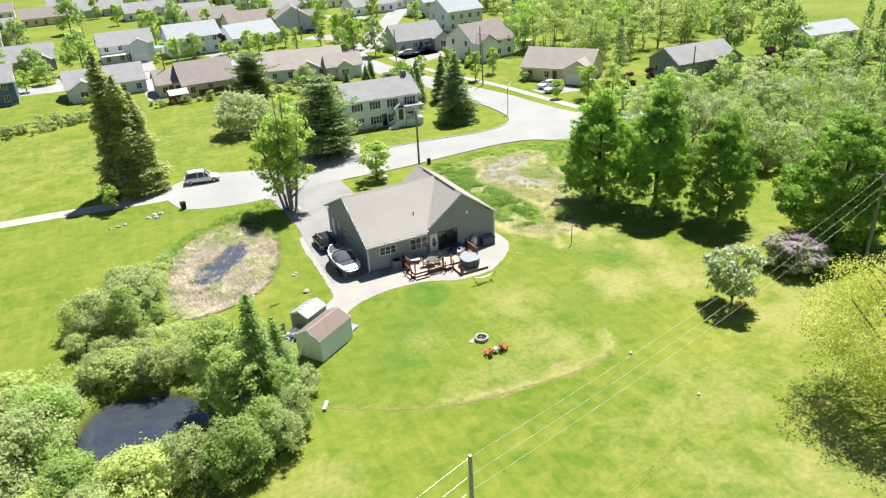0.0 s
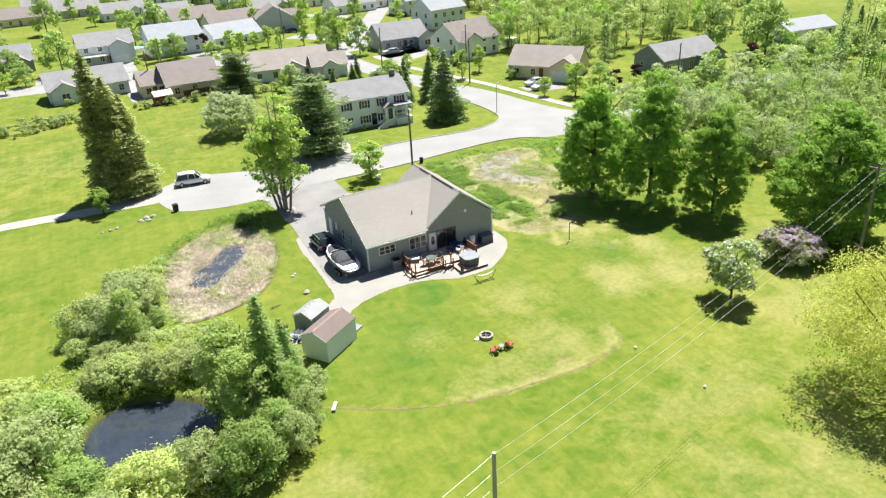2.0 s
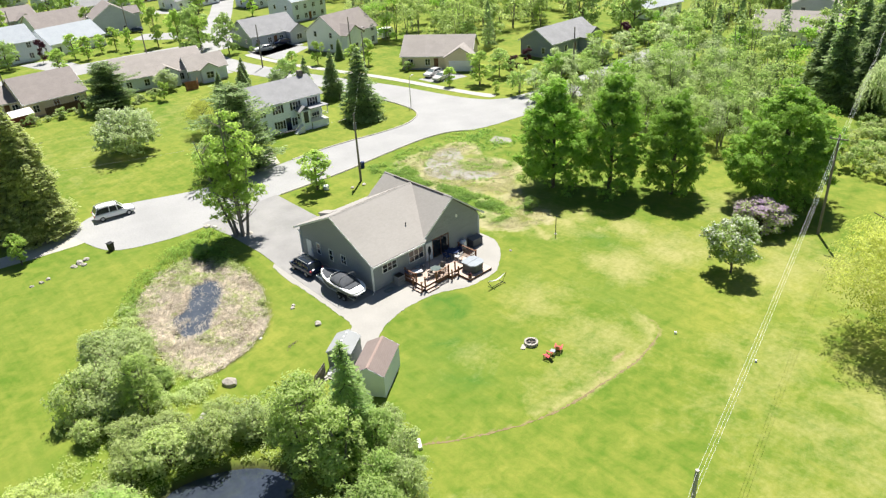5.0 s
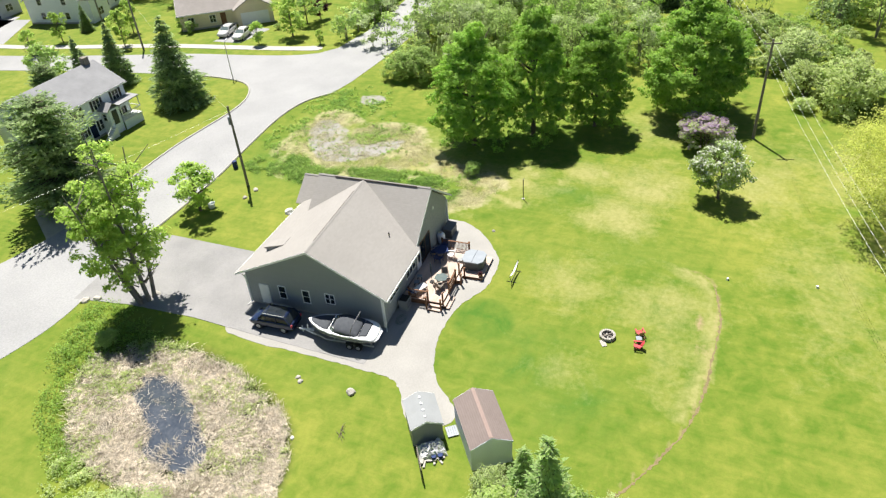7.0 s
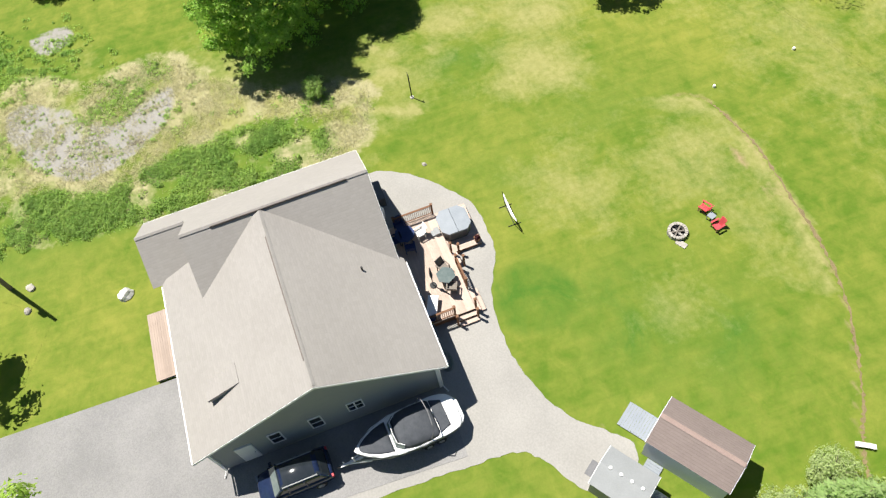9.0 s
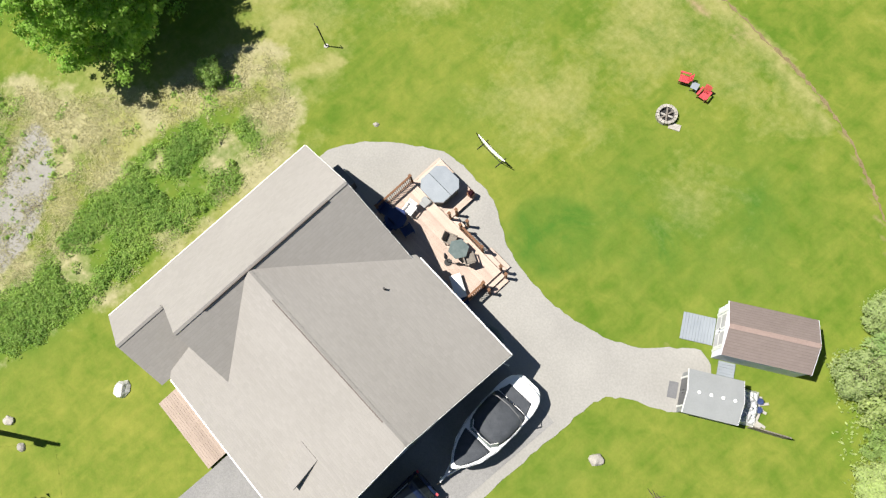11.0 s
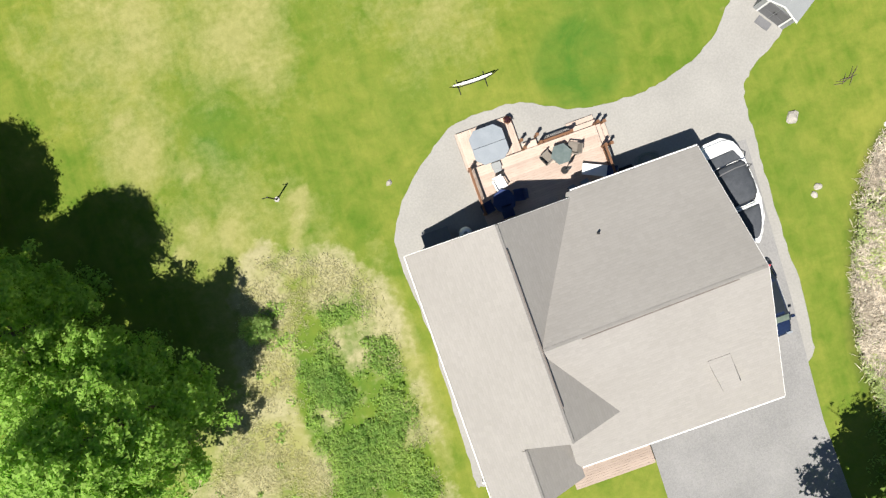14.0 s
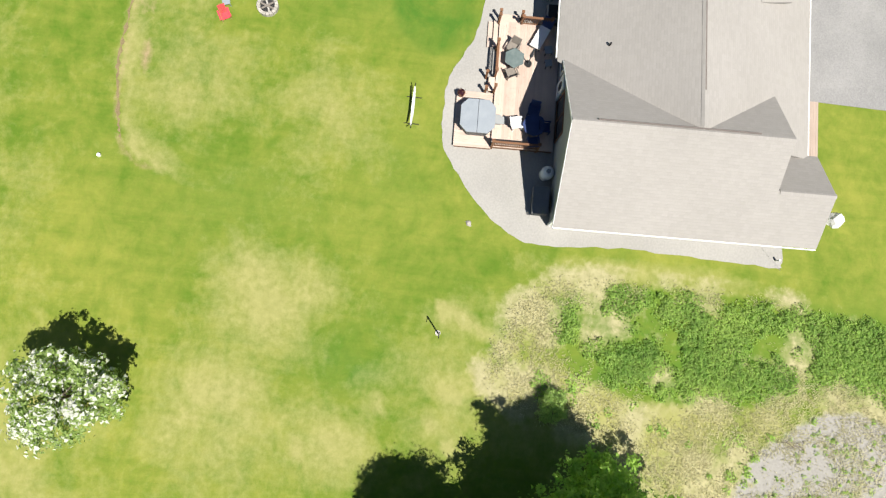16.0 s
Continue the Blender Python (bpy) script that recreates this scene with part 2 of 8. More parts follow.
# Pole wood lightened for shade fill and haze on the near pole.
M["palepole"] = material("lightened pole wood", (0.33, 0.31, 0.28), (0.42, 0.40, 0.36), 1.0, 20.0, 0.9, bump=0.006)
M["weed"] = leaf_material("tall weeds", (0.14, 0.25, 0.05), (0.30, 0.405, 0.10), 0.42, 0.22)
M["twig"] = leaf_material("bare twigs", (0.20, 0.17, 0.14), (0.30, 0.26, 0.21), 0.1)


# ---- building blocks ----
class Geo:
    """Collects vertices and faces of one mesh."""

    def __init__(self):
        self.v, self.f = [], []

    def add(self, verts, faces):
        k = len(self.v)
        self.v += [tuple(p) for p in verts]
        self.f += [tuple(i + k for i in f) for f in faces]
        return self

    def box(self, x0, x1, y0, y1, z0, z1):
        return self.add([(x, y, z) for z in (z0, z1) for x, y in ((x0, y0), (x1, y0), (x1, y1), (x0, y1))],
                        [(3, 2, 1, 0), (4, 5, 6, 7), (0, 1, 5, 4), (1, 2, 6, 5), (2, 3, 7, 6), (3, 0, 4, 7)])

    def prism(self, pts, d):
        """A polygon pushed along d."""
        n = len(pts)
        d = Vector(d)
        a = [Vector(p) for p in pts]
        return self.add(a + [p + d for p in a],
                        [tuple(range(n))[::-1], tuple(range(n, 2 * n))] + [(i, (i + 1) % n, n + (i + 1) % n, n + i) for i in range(n)])

    def tube(self, pts, radii, n=8, cap=True):
        pts = [Vector(p) for p in pts]
        if not hasattr(radii, "__len__"):
            radii = [radii] * len(pts)
        rings = []
        for i, p in enumerate(pts):
            d = (pts[min(i + 1, len(pts) - 1)] - pts[max(i - 1, 0)]).normalized()
            u = d.cross(Vector((0, 0, 1)) if abs(d.z) < 0.9 else Vector((1, 0, 0))).normalized()
            w = d.cross(u)
            rings.append([p + radii[i] * (math.cos(2 * math.pi * k / n) * u + math.sin(2 * math.pi * k / n) * w) for k in range(n)])
        faces = [(i * n + k, i * n + (k + 1) % n, (i + 1) * n + (k + 1) % n, (i + 1) * n + k) for i in range(len(pts) - 1) for k in range(n)]
        if cap:
            faces += [tuple(range(n))[::-1], tuple(range((len(pts) - 1) * n, len(pts) * n))]
        return self.add([p for r in rings for p in r], faces)

    def loft(self, rings):
        """Closed rings of equal count joined, ends capped."""
        n = len(rings[0])
        faces = [(i * n + k, i * n + (k + 1) % n, (i + 1) * n + (k + 1) % n, (i + 1) * n + k) for i in range(len(rings) - 1) for k in range(n)]
        faces += [tuple(range(n))[::-1], tuple(range((len(rings) - 1) * n, len(rings) * n))]
        return self.add([p for r in rings for p in r], faces)

    def slab(self, pts, thick):
        """A sloping sheet of that thickness under the polygon."""
        a = [Vector(p) for p in pts]
        nrm = (a[1] - a[0]).cross(a[2] - a[0]).normalized()
        if nrm.z < 0:
            nrm = -nrm
        return self.prism(a, -thick * nrm)


def make(name, geo, mat, parent=None, label="", smooth=False, bevel=0.0):
    me = bpy.data.meshes.new(name)
    me.from_pydata(geo.v, [], geo.f)
    bm = bmesh.new()
    bm.from_mesh(me)
    bmesh.ops.recalc_face_normals(bm, faces=bm.faces)
    bm.to_mesh(me)
    bm.free()
    for m in (mat if isinstance(mat, (list, tuple)) else [mat]):
        me.materials.append(m)
    if smooth:
        me.shade_smooth()
    ob = new(name, me)
    if parent:
        ob.parent = parent
    if label:
        ob["label"] = label
    if bevel:
        b = ob.modifiers.new("bevel", "BEVEL")
        b.width, b.segments, b.limit_method = bevel, 2, "ANGLE"
    return ob


def empty(name, m, label, category, group="", kind=""):
    e = new(name)
    e.matrix_world = m
    return tagged(e, label, category, group, kind)


def quick_mesh(name, verts, quads, mats, slot=None):
    """A mesh of quads or triangles from arrays."""
    me = bpy.data.meshes.new(name)
    n, k = len(verts), len(quads)
    me.vertices.add(n)
    me.vertices.foreach_set("co", np.asarray(verts, np.float32).ravel())
    s = np.shape(quads)[1]
    me.loops.add(s * k)
    me.loops.foreach_set("vertex_index", np.asarray(quads, np.int32).ravel())
    me.polygons.add(k)
    me.polygons.foreach_set("loop_start", np.arange(0, s * k, s, dtype=np.int32))
    for m in mats:
        me.materials.append(m)
    if slot is not None:
        me.polygons.foreach_set("material_index", np.asarray(slot, np.int32))
    me.update(calc_edges=True)
    me.validate()
    return me


def unit(a):
    return a / np.maximum(np.linalg.norm(a, axis=1, keepdims=True), 1e-6)


def leaf_quads(rng, places, normals, size, slim=0.6, fold=0.2):
    """One folded diamond leaf or leaf spray at each place."""
    n = len(places)
    normals = unit(normals)
    t = unit(np.cross(normals, unit(rng.normal(size=(n, 3)))))
    b = np.cross(normals, t)
    s = (size * rng.uniform(0.6, 1.3, n))[:, None]
    drop = normals * s * fold
    verts = np.stack([places + t * s - drop, places + b * s * slim, places - t * s - drop, places - b * s * slim], 1).reshape(-1, 3)
    return verts, np.arange(4 * n).reshape(-1, 4)


def leaf_tris(rng, places, normals, size, slim=0.6, along=None):
    """One small pointed leaf at each place; along: the way the leaves point."""
    n = len(places)
    normals = unit(normals)
    t = unit(np.cross(normals, unit(rng.normal(size=(n, 3))))) if along is None else unit(along)
    b = unit(np.cross(normals, t))
    s = (size * rng.uniform(0.6, 1.35, n))[:, None]
    verts = np.stack([places + t * s, places - t * s * 0.6 + b * s * slim, places - t * s * 0.6 - b * s * slim], 1).reshape(-1, 3)
    return verts, np.arange(3 * n).reshape(-1, 3)


def outline(pts, steps=6, closed=True):
    """A smooth line through points."""
    n, out = len(pts), []
    for i in range(n if closed else n - 1):
        p = [np.array(pts[(i + k) % n] if closed else pts[min(max(i + k, 0), n - 1)], float) for k in (-1, 0, 1, 2)]
        for s in np.arange(steps) / steps:
            out.append(0.5 * (2 * p[1] + (p[2] - p[0]) * s + (2 * p[0] - 5 * p[1] + 4 * p[2] - p[3]) * s * s + (3 * p[1] - p[0] - 3 * p[2] + p[3]) * s ** 3))
    if not closed:
        out.append(np.array(pts[-1], float))
    return out


def sheet(name, pts, z, mat, label, category, thick=0.3, wobble=0.0):
    """A flat piece of ground cover with real edges."""
    rng = random.Random(len(pts))
    g = Geo()
    ring = [(p[0] + rng.uniform(-wobble, wobble), p[1] + rng.uniform(-wobble, wobble), z) for p in pts]
    g.prism(ring, (0, 0, -thick))
    ob = make(name, g, mat)
    bm = bmesh.new()
    bm.from_mesh(ob.data)
    bmesh.ops.triangulate(bm, faces=[f for f in bm.faces if len(f.verts) > 4])
    bm.to_mesh(ob.data)
    bm.free()
    return tagged(ob, label, category, kind="structure")


def inside(px, py, poly):
    poly = np.array(poly, float)
    hit = np.zeros(px.shape, bool)
    j = len(poly) - 1
    for i in range(len(poly)):
        (xi, yi), (xj, yj) = poly[i], poly[j]
        cross = ((yi > py) != (yj > py)) & (px < (xj - xi) * (py - yi) / (yj - yi + 1e-12) + xi)
        hit ^= cross
        j = i
    return hit


def edge_distance(px, py, poly, closed=True):
    poly = np.array(poly, float)
    best = np.full(px.shape, 1e9)
    for i in range(len(poly) if closed else len(poly) - 1):
        a, b = poly[i], poly[(i + 1) % len(poly)]
        d = b - a
        t = np.clip(((px - a[0]) * d[0] + (py - a[1]) * d[1]) / (d @ d + 1e-9), 0, 1)
        best = np.minimum(best, np.hypot(px - a[0] - t * d[0], py - a[1] - t * d[1]))
    return best


# ---- the ground ----
POND = outline([(-9.3, 48.4), (-6.8, 50.6), (-3.3, 50.0), (-0.4, 47.8), (0.6, 44.8), (-2.2, 42.3), (-6.8, 41.6), (-9.8, 44.2)])
BOG = outline([(0.1, 61.0), (2.2, 60.6), (5.4, 61.4), (8.4, 63.4), (10.4, 66.6), (11.8, 70.8), (12.7, 75.0), (11.6, 79.6), (9.2, 82.6), (5.4, 81.9), (2.6, 79.2), (0.5, 76.4), (-0.6, 71.4), (-0.8, 66.4), (-0.6, 63.0)])
BOGWATER = outline([(2.3, 69.2), (2.6, 67.8), (4.0, 67.7), (5.9, 69.5), (7.4, 71.4), (8.7, 73.4), (9.0, 76.2), (7.6, 77.0), (6.2, 75.7), (4.7, 73.6), (2.7, 71.7)])
BOGWATER = [np.array((5.6, 72.2)) + (p - np.array((5.6, 72.2))) * 1.08 for p in BOGWATER]


def axis(lo, hi, step, far):
    core = list(np.arange(lo, hi + 0.01, step))
    out, d, p = [], step, hi
    while p < far:
        d *= 1.35
        p += d
        out.append(p)
    neg, d, p = [], step, lo
    while p > -far:
        d *= 1.35
        p -= d
        neg.append(p)
    return np.array(neg[::-1] + core + out)


def blobs(x, y, items):
    v = np.zeros_like(x)
    for cx, cy, rx, ry, w in items:
        v = np.maximum(v, w * np.exp(-((x - cx) / rx) ** 2 - ((y - cy) / ry) ** 2))
    return v


def vnoise(x, y, size, seed):
    """Smooth random field, 0 to 1, with lumps of that size."""
    grid = np.random.default_rng(seed).random((64, 64))
    u, v = np.asarray(x) / size, np.asarray(y) / size
    i, j = np.floor(u).astype(int), np.floor(v).astype(int)
    a, b = u - i, v - j
    a, b = a * a * (3 - 2 * a), b * b * (3 - 2 * b)
    g = lambda p, q: grid[p % 64, q % 64]
    return (g(i, j) * (1 - a) + g(i + 1, j) * a) * (1 - b) + (g(i, j + 1) * (1 - a) + g(i + 1, j + 1) * a) * b


def depth_at(x, y):
    x, y = np.asarray(x, float), np.asarray(y, float)
    d = np.zeros_like(x)
    for poly, deep, bank in ((POND, 1.3, 2.2), (BOG, 0.45, 1.6)):
        e = edge_distance(x, y, poly)
        s = np.where(inside(x, y, poly), e, -e)
        k = np.clip((s + 0.6) / bank, 0, 1)
        d = np.minimum(d, -deep * k * k * (3 - 2 * k))
    return d


gx, gy = axis(-45, 100, 0.6, 1600), axis(-5, 150, 0.6, 1600)
X, Y = np.meshgrid(gx, gy)
Z = depth_at(X, Y)
rows_n, cols_n = X.shape
idx = np.arange(rows_n * cols_n).reshape(rows_n, cols_n)
quads = np.stack([idx[:-1, :-1], idx[:-1, 1:], idx[1:, 1:], idx[1:, :-1]], -1).reshape(-1, 4)
ARC = [(35.0, 38.5), (34.0, 36.6), (31.5, 35.9), (28.7, 35.6), (22.7, 35.7), (17.0, 36.8), (13.1, 38.6), (9.8, 40.7), (7.2, 41.6)]
arc_line = outline(ARC, 6, False)
arc_d = edge_distance(X, Y, arc_line, False)
pit_side = inside(X, Y, [(36, 41), (34, 36.6), (28.7, 35.6), (22.7, 35.7), (17, 36.8), (19, 41), (27, 45), (33, 46)])
dry = blobs(X, Y, [(42.0, 45.5, 4.0, 4.0, 0.75), (49.0, 50.5, 2.6, 3.4, 0.75), (40.5, 48.6, 2.0, 2.4, 0.7), (46.6, 44.6, 2.6, 3.0, 0.7), (29, 40, 4.5, 5.5, 0.46), (24, 38.5, 6, 3, 0.34), (30, 48, 5, 4, 0.48), (49, 44, 5, 4, 0.7), (42, 58, 3, 4, 0.35), (46, 58, 5, 6, 0.5),
                   (45, 69, 3.5, 9, 0.9), (49, 72, 6, 9, 0.6), (41, 63, 3, 3, 0.8), (37.6, 68, 0.9, 8, 0.8), (52, 34, 9, 6, 0.5), (36, 18, 16, 9, 0.45), (6, 33, 3.5, 3, 0.55), (62, 46, 6, 5, 0.5), (56, 25, 10, 8, 0.45), (36, 27, 12, 6, 0.4),
                   (-24, 104, 9, 6, 0.4), (8, 190, 60, 30, 0.2), (40, 260, 90, 40, 0.2), (-10, 125, 40, 18, 0.3), (30, 140, 30, 14, 0.25), (52, 84, 7, 6, 0.5), (20, 46, 3, 3, 0.35)] + [(a, b, 0.55, 0.5, 1.3) for a, b in ((41.3, 57.6), (41.9, 58.9), (42.6, 60.3), (44.4, 58.6), (45.6, 57.2), (47.2, 56.4), (48.4, 57.6), (41.0, 56.4), (46.5, 53.0), (49.5, 49.0))])
dry = np.maximum(dry, pit_side * (0.4 * np.exp(-arc_d / 3.5) + 0.35 * np.exp(-(arc_d / 1.1) ** 2)))
dirt = np.maximum(np.exp(-(arc_d / 0.45) ** 2) * 0.72, blobs(X, Y, [(28.2, 37.0, 1.7, 0.7, 0.85), (25.1, 36.7, 1.8, 0.55, 0.8), (22, 36.1, 1.2, 0.4, 0.7), (14.3, 53.2, 1.0, 0.6, 0.6), (2.5, 91.5, 1.5, 1, 0.4)]))


def patch(poly, soft):
    """One inside an outline, fading outwards."""
    line = outline(poly, 4)
    return np.where(inside(X, Y, line), 1.0, np.exp(-(edge_distance(X, Y, line) / soft) ** 2))


STONY = [(50.6, 74.0), (48.1, 74.6), (46.3, 76.2), (44.8, 78.1), (44.3, 80.8), (45.3, 82.7), (47.0, 84.4), (50.3, 86.4), (53.5, 86.2), (52.3, 83.2), (50.0, 81.0), (48.6, 78.2), (50.4, 76.0)]
WEEDS = outline([(40.0, 62.6), (42.4, 63.0), (44.0, 66.5), (44.2, 70.5), (43.6, 75.0), (42.4, 78.0), (42.6, 81.0), (44.0, 84.0), (43.4, 88.6), (39.8, 89.6), (38.5, 83.0), (38.3, 79.0), (38.4, 74.0), (38.3, 69.0), (38.7, 65.0)])
STRAW = [(37.9, 63.2), (38.9, 61.0), (41.0, 59.4), (44.5, 58.8), (46.4, 61.4), (47.6, 66.0), (51.0, 70.2), (55.0, 74.0), (54.5, 80.0), (56.5, 87.0), (46.0, 88.5), (40.0, 86.0), (38.0, 78.0), (37.5, 70.0)]
stony = np.maximum(patch(STONY, 0.7), patch([(60.2, 82.0), (62.0, 82.2), (61.8, 84.8), (59.8, 84.0)], 0.6))
mat = np.maximum(patch(STRAW, 0.8), blobs(X, Y, [(43.6, 58.2, 0.9, 0.7, 0.9), (41.3, 57.2, 0.7, 0.6, 0.8)])) * (0.35 + 1.1 * vnoise(X, Y, 1.3, 8))
band = patch(WEEDS, 0.5)
# First two blobs darken the grass to deepen the shade under the maples.
lush = blobs(X, Y, [(52, 64.5, 4, 5, 0.8), (57, 59, 4, 5, 0.8), (20, 48.5, 5, 4, 1.0), (17, 44, 4, 4, 0.8), (33, 52, 4, 3, 0.5), (41, 72, 2.4, 13, 1.0), (40, 86, 3.0, 6, 0.9), (45, 88, 5, 3, 0.7), (36, 44, 5, 6, 0.45), (40, 54, 4, 4, 0.3), (44.6, 51.6, 2.3, 3.2, 0.95), (35, 41.2, 3.5, 4.5, 0.5), (13, 62, 2, 5, 0.4),
                    (-12, 56, 8, 8, 0.5), (3, 90, 9, 5, 0.4), (24, 130, 20, 14, 0.35), (-8, 85, 12, 10, 0.35), (14, 47, 5, 4, 0.4)])
spring = np.clip((3.0 - np.hypot(X - 23.2, Y - 53.7)) / 0.7, 0, 1)
rough = vnoise(X, Y, 2.6, 1) * 0.6 + vnoise(X, Y, 1.1, 2) * 0.4
dry, lush, stony = dry * (0.55 + 0.9 * rough), lush * (0.5 + rough), stony * (0.65 + 0.7 * rough)
lush, dry = np.maximum(np.maximum(lush, 1.1 * spring), 0.9 * band), dry * (1 - spring) * (1 - band)
wet = np.maximum(np.clip(-Z / 0.5, 0, 1), 0)
ground_me = quick_mesh("ground", np.stack([X, Y, Z], -1).reshape(-1, 3), quads, [])
for key, field in (("dry", dry), ("dirt", dirt), ("stony", stony), ("lush", lush), ("wet", wet), ("mat", mat * (1 - 0.25 * band))):
    a = ground_me.attributes.new(key, "FLOAT", "POINT")
    a.data.foreach_set("value", field.ravel().astype(np.float32))
ground_me.shade_smooth()


def ground_material():
    m = bpy.data.materials.new("mown lawn")
    m.use_nodes = True
    n, l = m.node_tree.nodes, m.node_tree.links
    p = n["Principled BSDF"]
    p.inputs["Roughness"].default_value, p.inputs["Specular IOR Level"].default_value = 0.9, 0.15
    co = n.new("ShaderNodeTexCoord")

    def noise_at(scale, detail=3.0, dist=0.0, stretch=None):
        t = n.new("ShaderNodeTexNoise")
        t.inputs["Scale"].default_value, t.inputs["Detail"].default_value, t.inputs["Distortion"].default_value = scale, detail, dist
        t.inputs["Roughness"].default_value = 0.65
        if stretch:
            mp = n.new("ShaderNodeMapping")
            mp.inputs["Scale"].default_value, mp.inputs["Rotation"].default_value = stretch[0], (0, 0, radians(stretch[1]))
            l.new(co.outputs["Object"], mp.inputs["Vector"])
            l.new(mp.outputs[0], t.inputs["Vector"])
        else:
            l.new(co.outputs["Object"], t.inputs["Vector"])
        return t.outputs["Fac"]

    def span(v, lo, hi, a=0.0, b=1.0):
        r = n.new("ShaderNodeMapRange")
        r.inputs["From Min"].default_value, r.inputs["From Max"].default_value = lo, hi
        r.inputs["To Min"].default_value, r.inputs["To Max"].default_value = a, b
        l.new(v, r.inputs["Value"])
        return r.outputs["Result"]

    def calc(op, a, b):
        c = n.new("ShaderNodeMath")
        c.operation = op
        for k, v in enumerate((a, b)):
            if isinstance(v, (int, float)):
                c.inputs[k].default_value = v
            else:
                l.new(v, c.inputs[k])
        return c.outputs[0]

    def attr(name):
        a = n.new("ShaderNodeAttribute")
        a.attribute_name = name
        return a.outputs["Fac"]

    def mix(f, a, b):
        x = n.new("ShaderNodeMix")
        x.data_type = "RGBA"
        l.new(f, x.inputs["Factor"])
        for key, v in (("A", a), ("B", b)):
            if isinstance(v, tuple):
                x.inputs[key].default_value = rgb(v)
            else:
                l.new(v, x.inputs[key])
        return x.outputs["Result"]

    broad, mid, fine, tiny = noise_at(0.045, 4), noise_at(0.32, 6, 0.6), noise_at(2.2, 5), noise_at(7.0, 4)
    mow = noise_at(1.0, 3, 0.3, ((1.3, 0.07, 1.0), 28))
    soft = noise_at(0.75, 3, 0.4)
    tone = calc("ADD", calc("MULTIPLY", broad, 0.5), calc("ADD", calc("MULTIPLY", calc("ADD", mid, soft), 0.42), calc("MULTIPLY", mow, 0.22)))
    grass = mix(span(tone, 0.63, 0.95), (0.080, 0.141, 0.012), (0.205, 0.219, 0.037))
    grass = mix(calc("MULTIPLY", attr("lush"), span(mid, 0.3, 0.65)), grass, (0.06, 0.135, 0.014))
    straw = mix(fine, (0.215, 0.215, 0.064), (0.315, 0.295, 0.122))
    dryness = span(calc("ADD", calc("MULTIPLY", attr("dry"), 0.95), calc("ADD", calc("MULTIPLY", mid, 0.85), calc("MULTIPLY", fine, 0.5))), 0.84, 1.42)
    col = mix(calc("MULTIPLY", dryness, 0.85), grass, straw)
    pale = mix(fine, (0.19, 0.19, 0.075), (0.40, 0.36, 0.21))
    col = mix(span(calc("ADD", attr("mat"), calc("MULTIPLY", calc("ADD", soft, fine), 0.8)), 1.36, 1.9), col, pale)
    pebble = mix(tiny, (0.19, 0.18, 0.16), (0.33, 0.315, 0.285))
    stones = span(calc("ADD", attr("stony"), calc("MULTIPLY", calc("ADD", calc("MULTIPLY", soft, 1.3), fine), 0.7)), 1.4, 1.7)
    col = mix(stones, col, pebble)
    soil = mix(fine, (0.205, 0.15, 0.075), (0.32, 0.24, 0.14))
    col = mix(span(calc("ADD", attr("dirt"), calc("MULTIPLY", fine, 0.5)), 0.75, 1.2), col, soil)
    col = mix(attr("wet"), col, (0.045, 0.04, 0.025))
    shade = n.new("ShaderNodeHueSaturation")
    l.new(span(calc("ADD", calc("MULTIPLY", tiny, 0.8), calc("MULTIPLY", fine, 1.2)), 0.6, 1.4, 0.91, 1.09), shade.inputs["Value"])
    l.new(col, shade.inputs["Color"])
    l.new(shade.outputs["Color"], p.inputs["Base Color"])
    b = n.new("ShaderNodeBump")
    b.inputs["Strength"].default_value, b.inputs["Distance"].default_value = 0.35, 0.03
    l.new(calc("ADD", tiny, fine), b.inputs["Height"])
    l.new(b.outputs["Normal"], p.inputs["Normal"])
    return m


ground_me.materials.append(ground_material())
ground = tagged(new("ground", ground_me), "mown green lawn and meadow with dry straw patches", "ground", kind="structure")

# Blue of the reflected sky is mixed into both water base colours.
water_mat = material("dark pond water", (0.028, 0.036, 0.05), (0.04, 0.05, 0.068), 0.4, 2.0, 0.06, bump=0.004, spec=0.5)
skytint = material("shallow skytint water", (0.035, 0.045, 0.062), (0.085, 0.095, 0.11), 0.8, 4.0, 0.08, bump=0.004, spec=0.5)
for nm, poly, z, lab in (("pond_water", POND, -0.5, "still dark pond water between shrubs"), ("marsh_water", BOGWATER, -0.28, "shallow dark water inside the reed bed")):
    g = Geo()
    centre = np.mean(poly, 0)
    g.add([(*(centre + (p - centre) * (1.06 if nm[0] == "p" else 1.0)), z) for p in poly], [tuple(range(len(poly)))])
    w = tagged(make(nm, g, water_mat if nm[0] == "p" else skytint), lab, "water", kind="structure")

# ---- roads, drive and paths ----
road_pts = outline([(1.5, 97.0), (3.4, 91.5), (8.7, 89.4), (13.8, 89.2), (16.5, 90.4), (25.6, 90.8), (32.3, 91.0), (38.0, 91.4), (44.2, 92.3), (52.6, 93.1), (58.0, 92.4), (61.5, 90.0)], 5, False)
road_pts += [np.array(p) for p in ((66.0, 89.2), (76, 88.6), (96, 88.6), (130, 92.0), (130, 100.5), (96, 97.4), (86, 97.2), (78, 98.2))]
road_pts += outline([(75.2, 100.2), (73.3, 104.5), (71.8, 112), (70.2, 122), (66.4, 136), (62.0, 155), (60.0, 172), (61.0, 184.5)], 4, False)
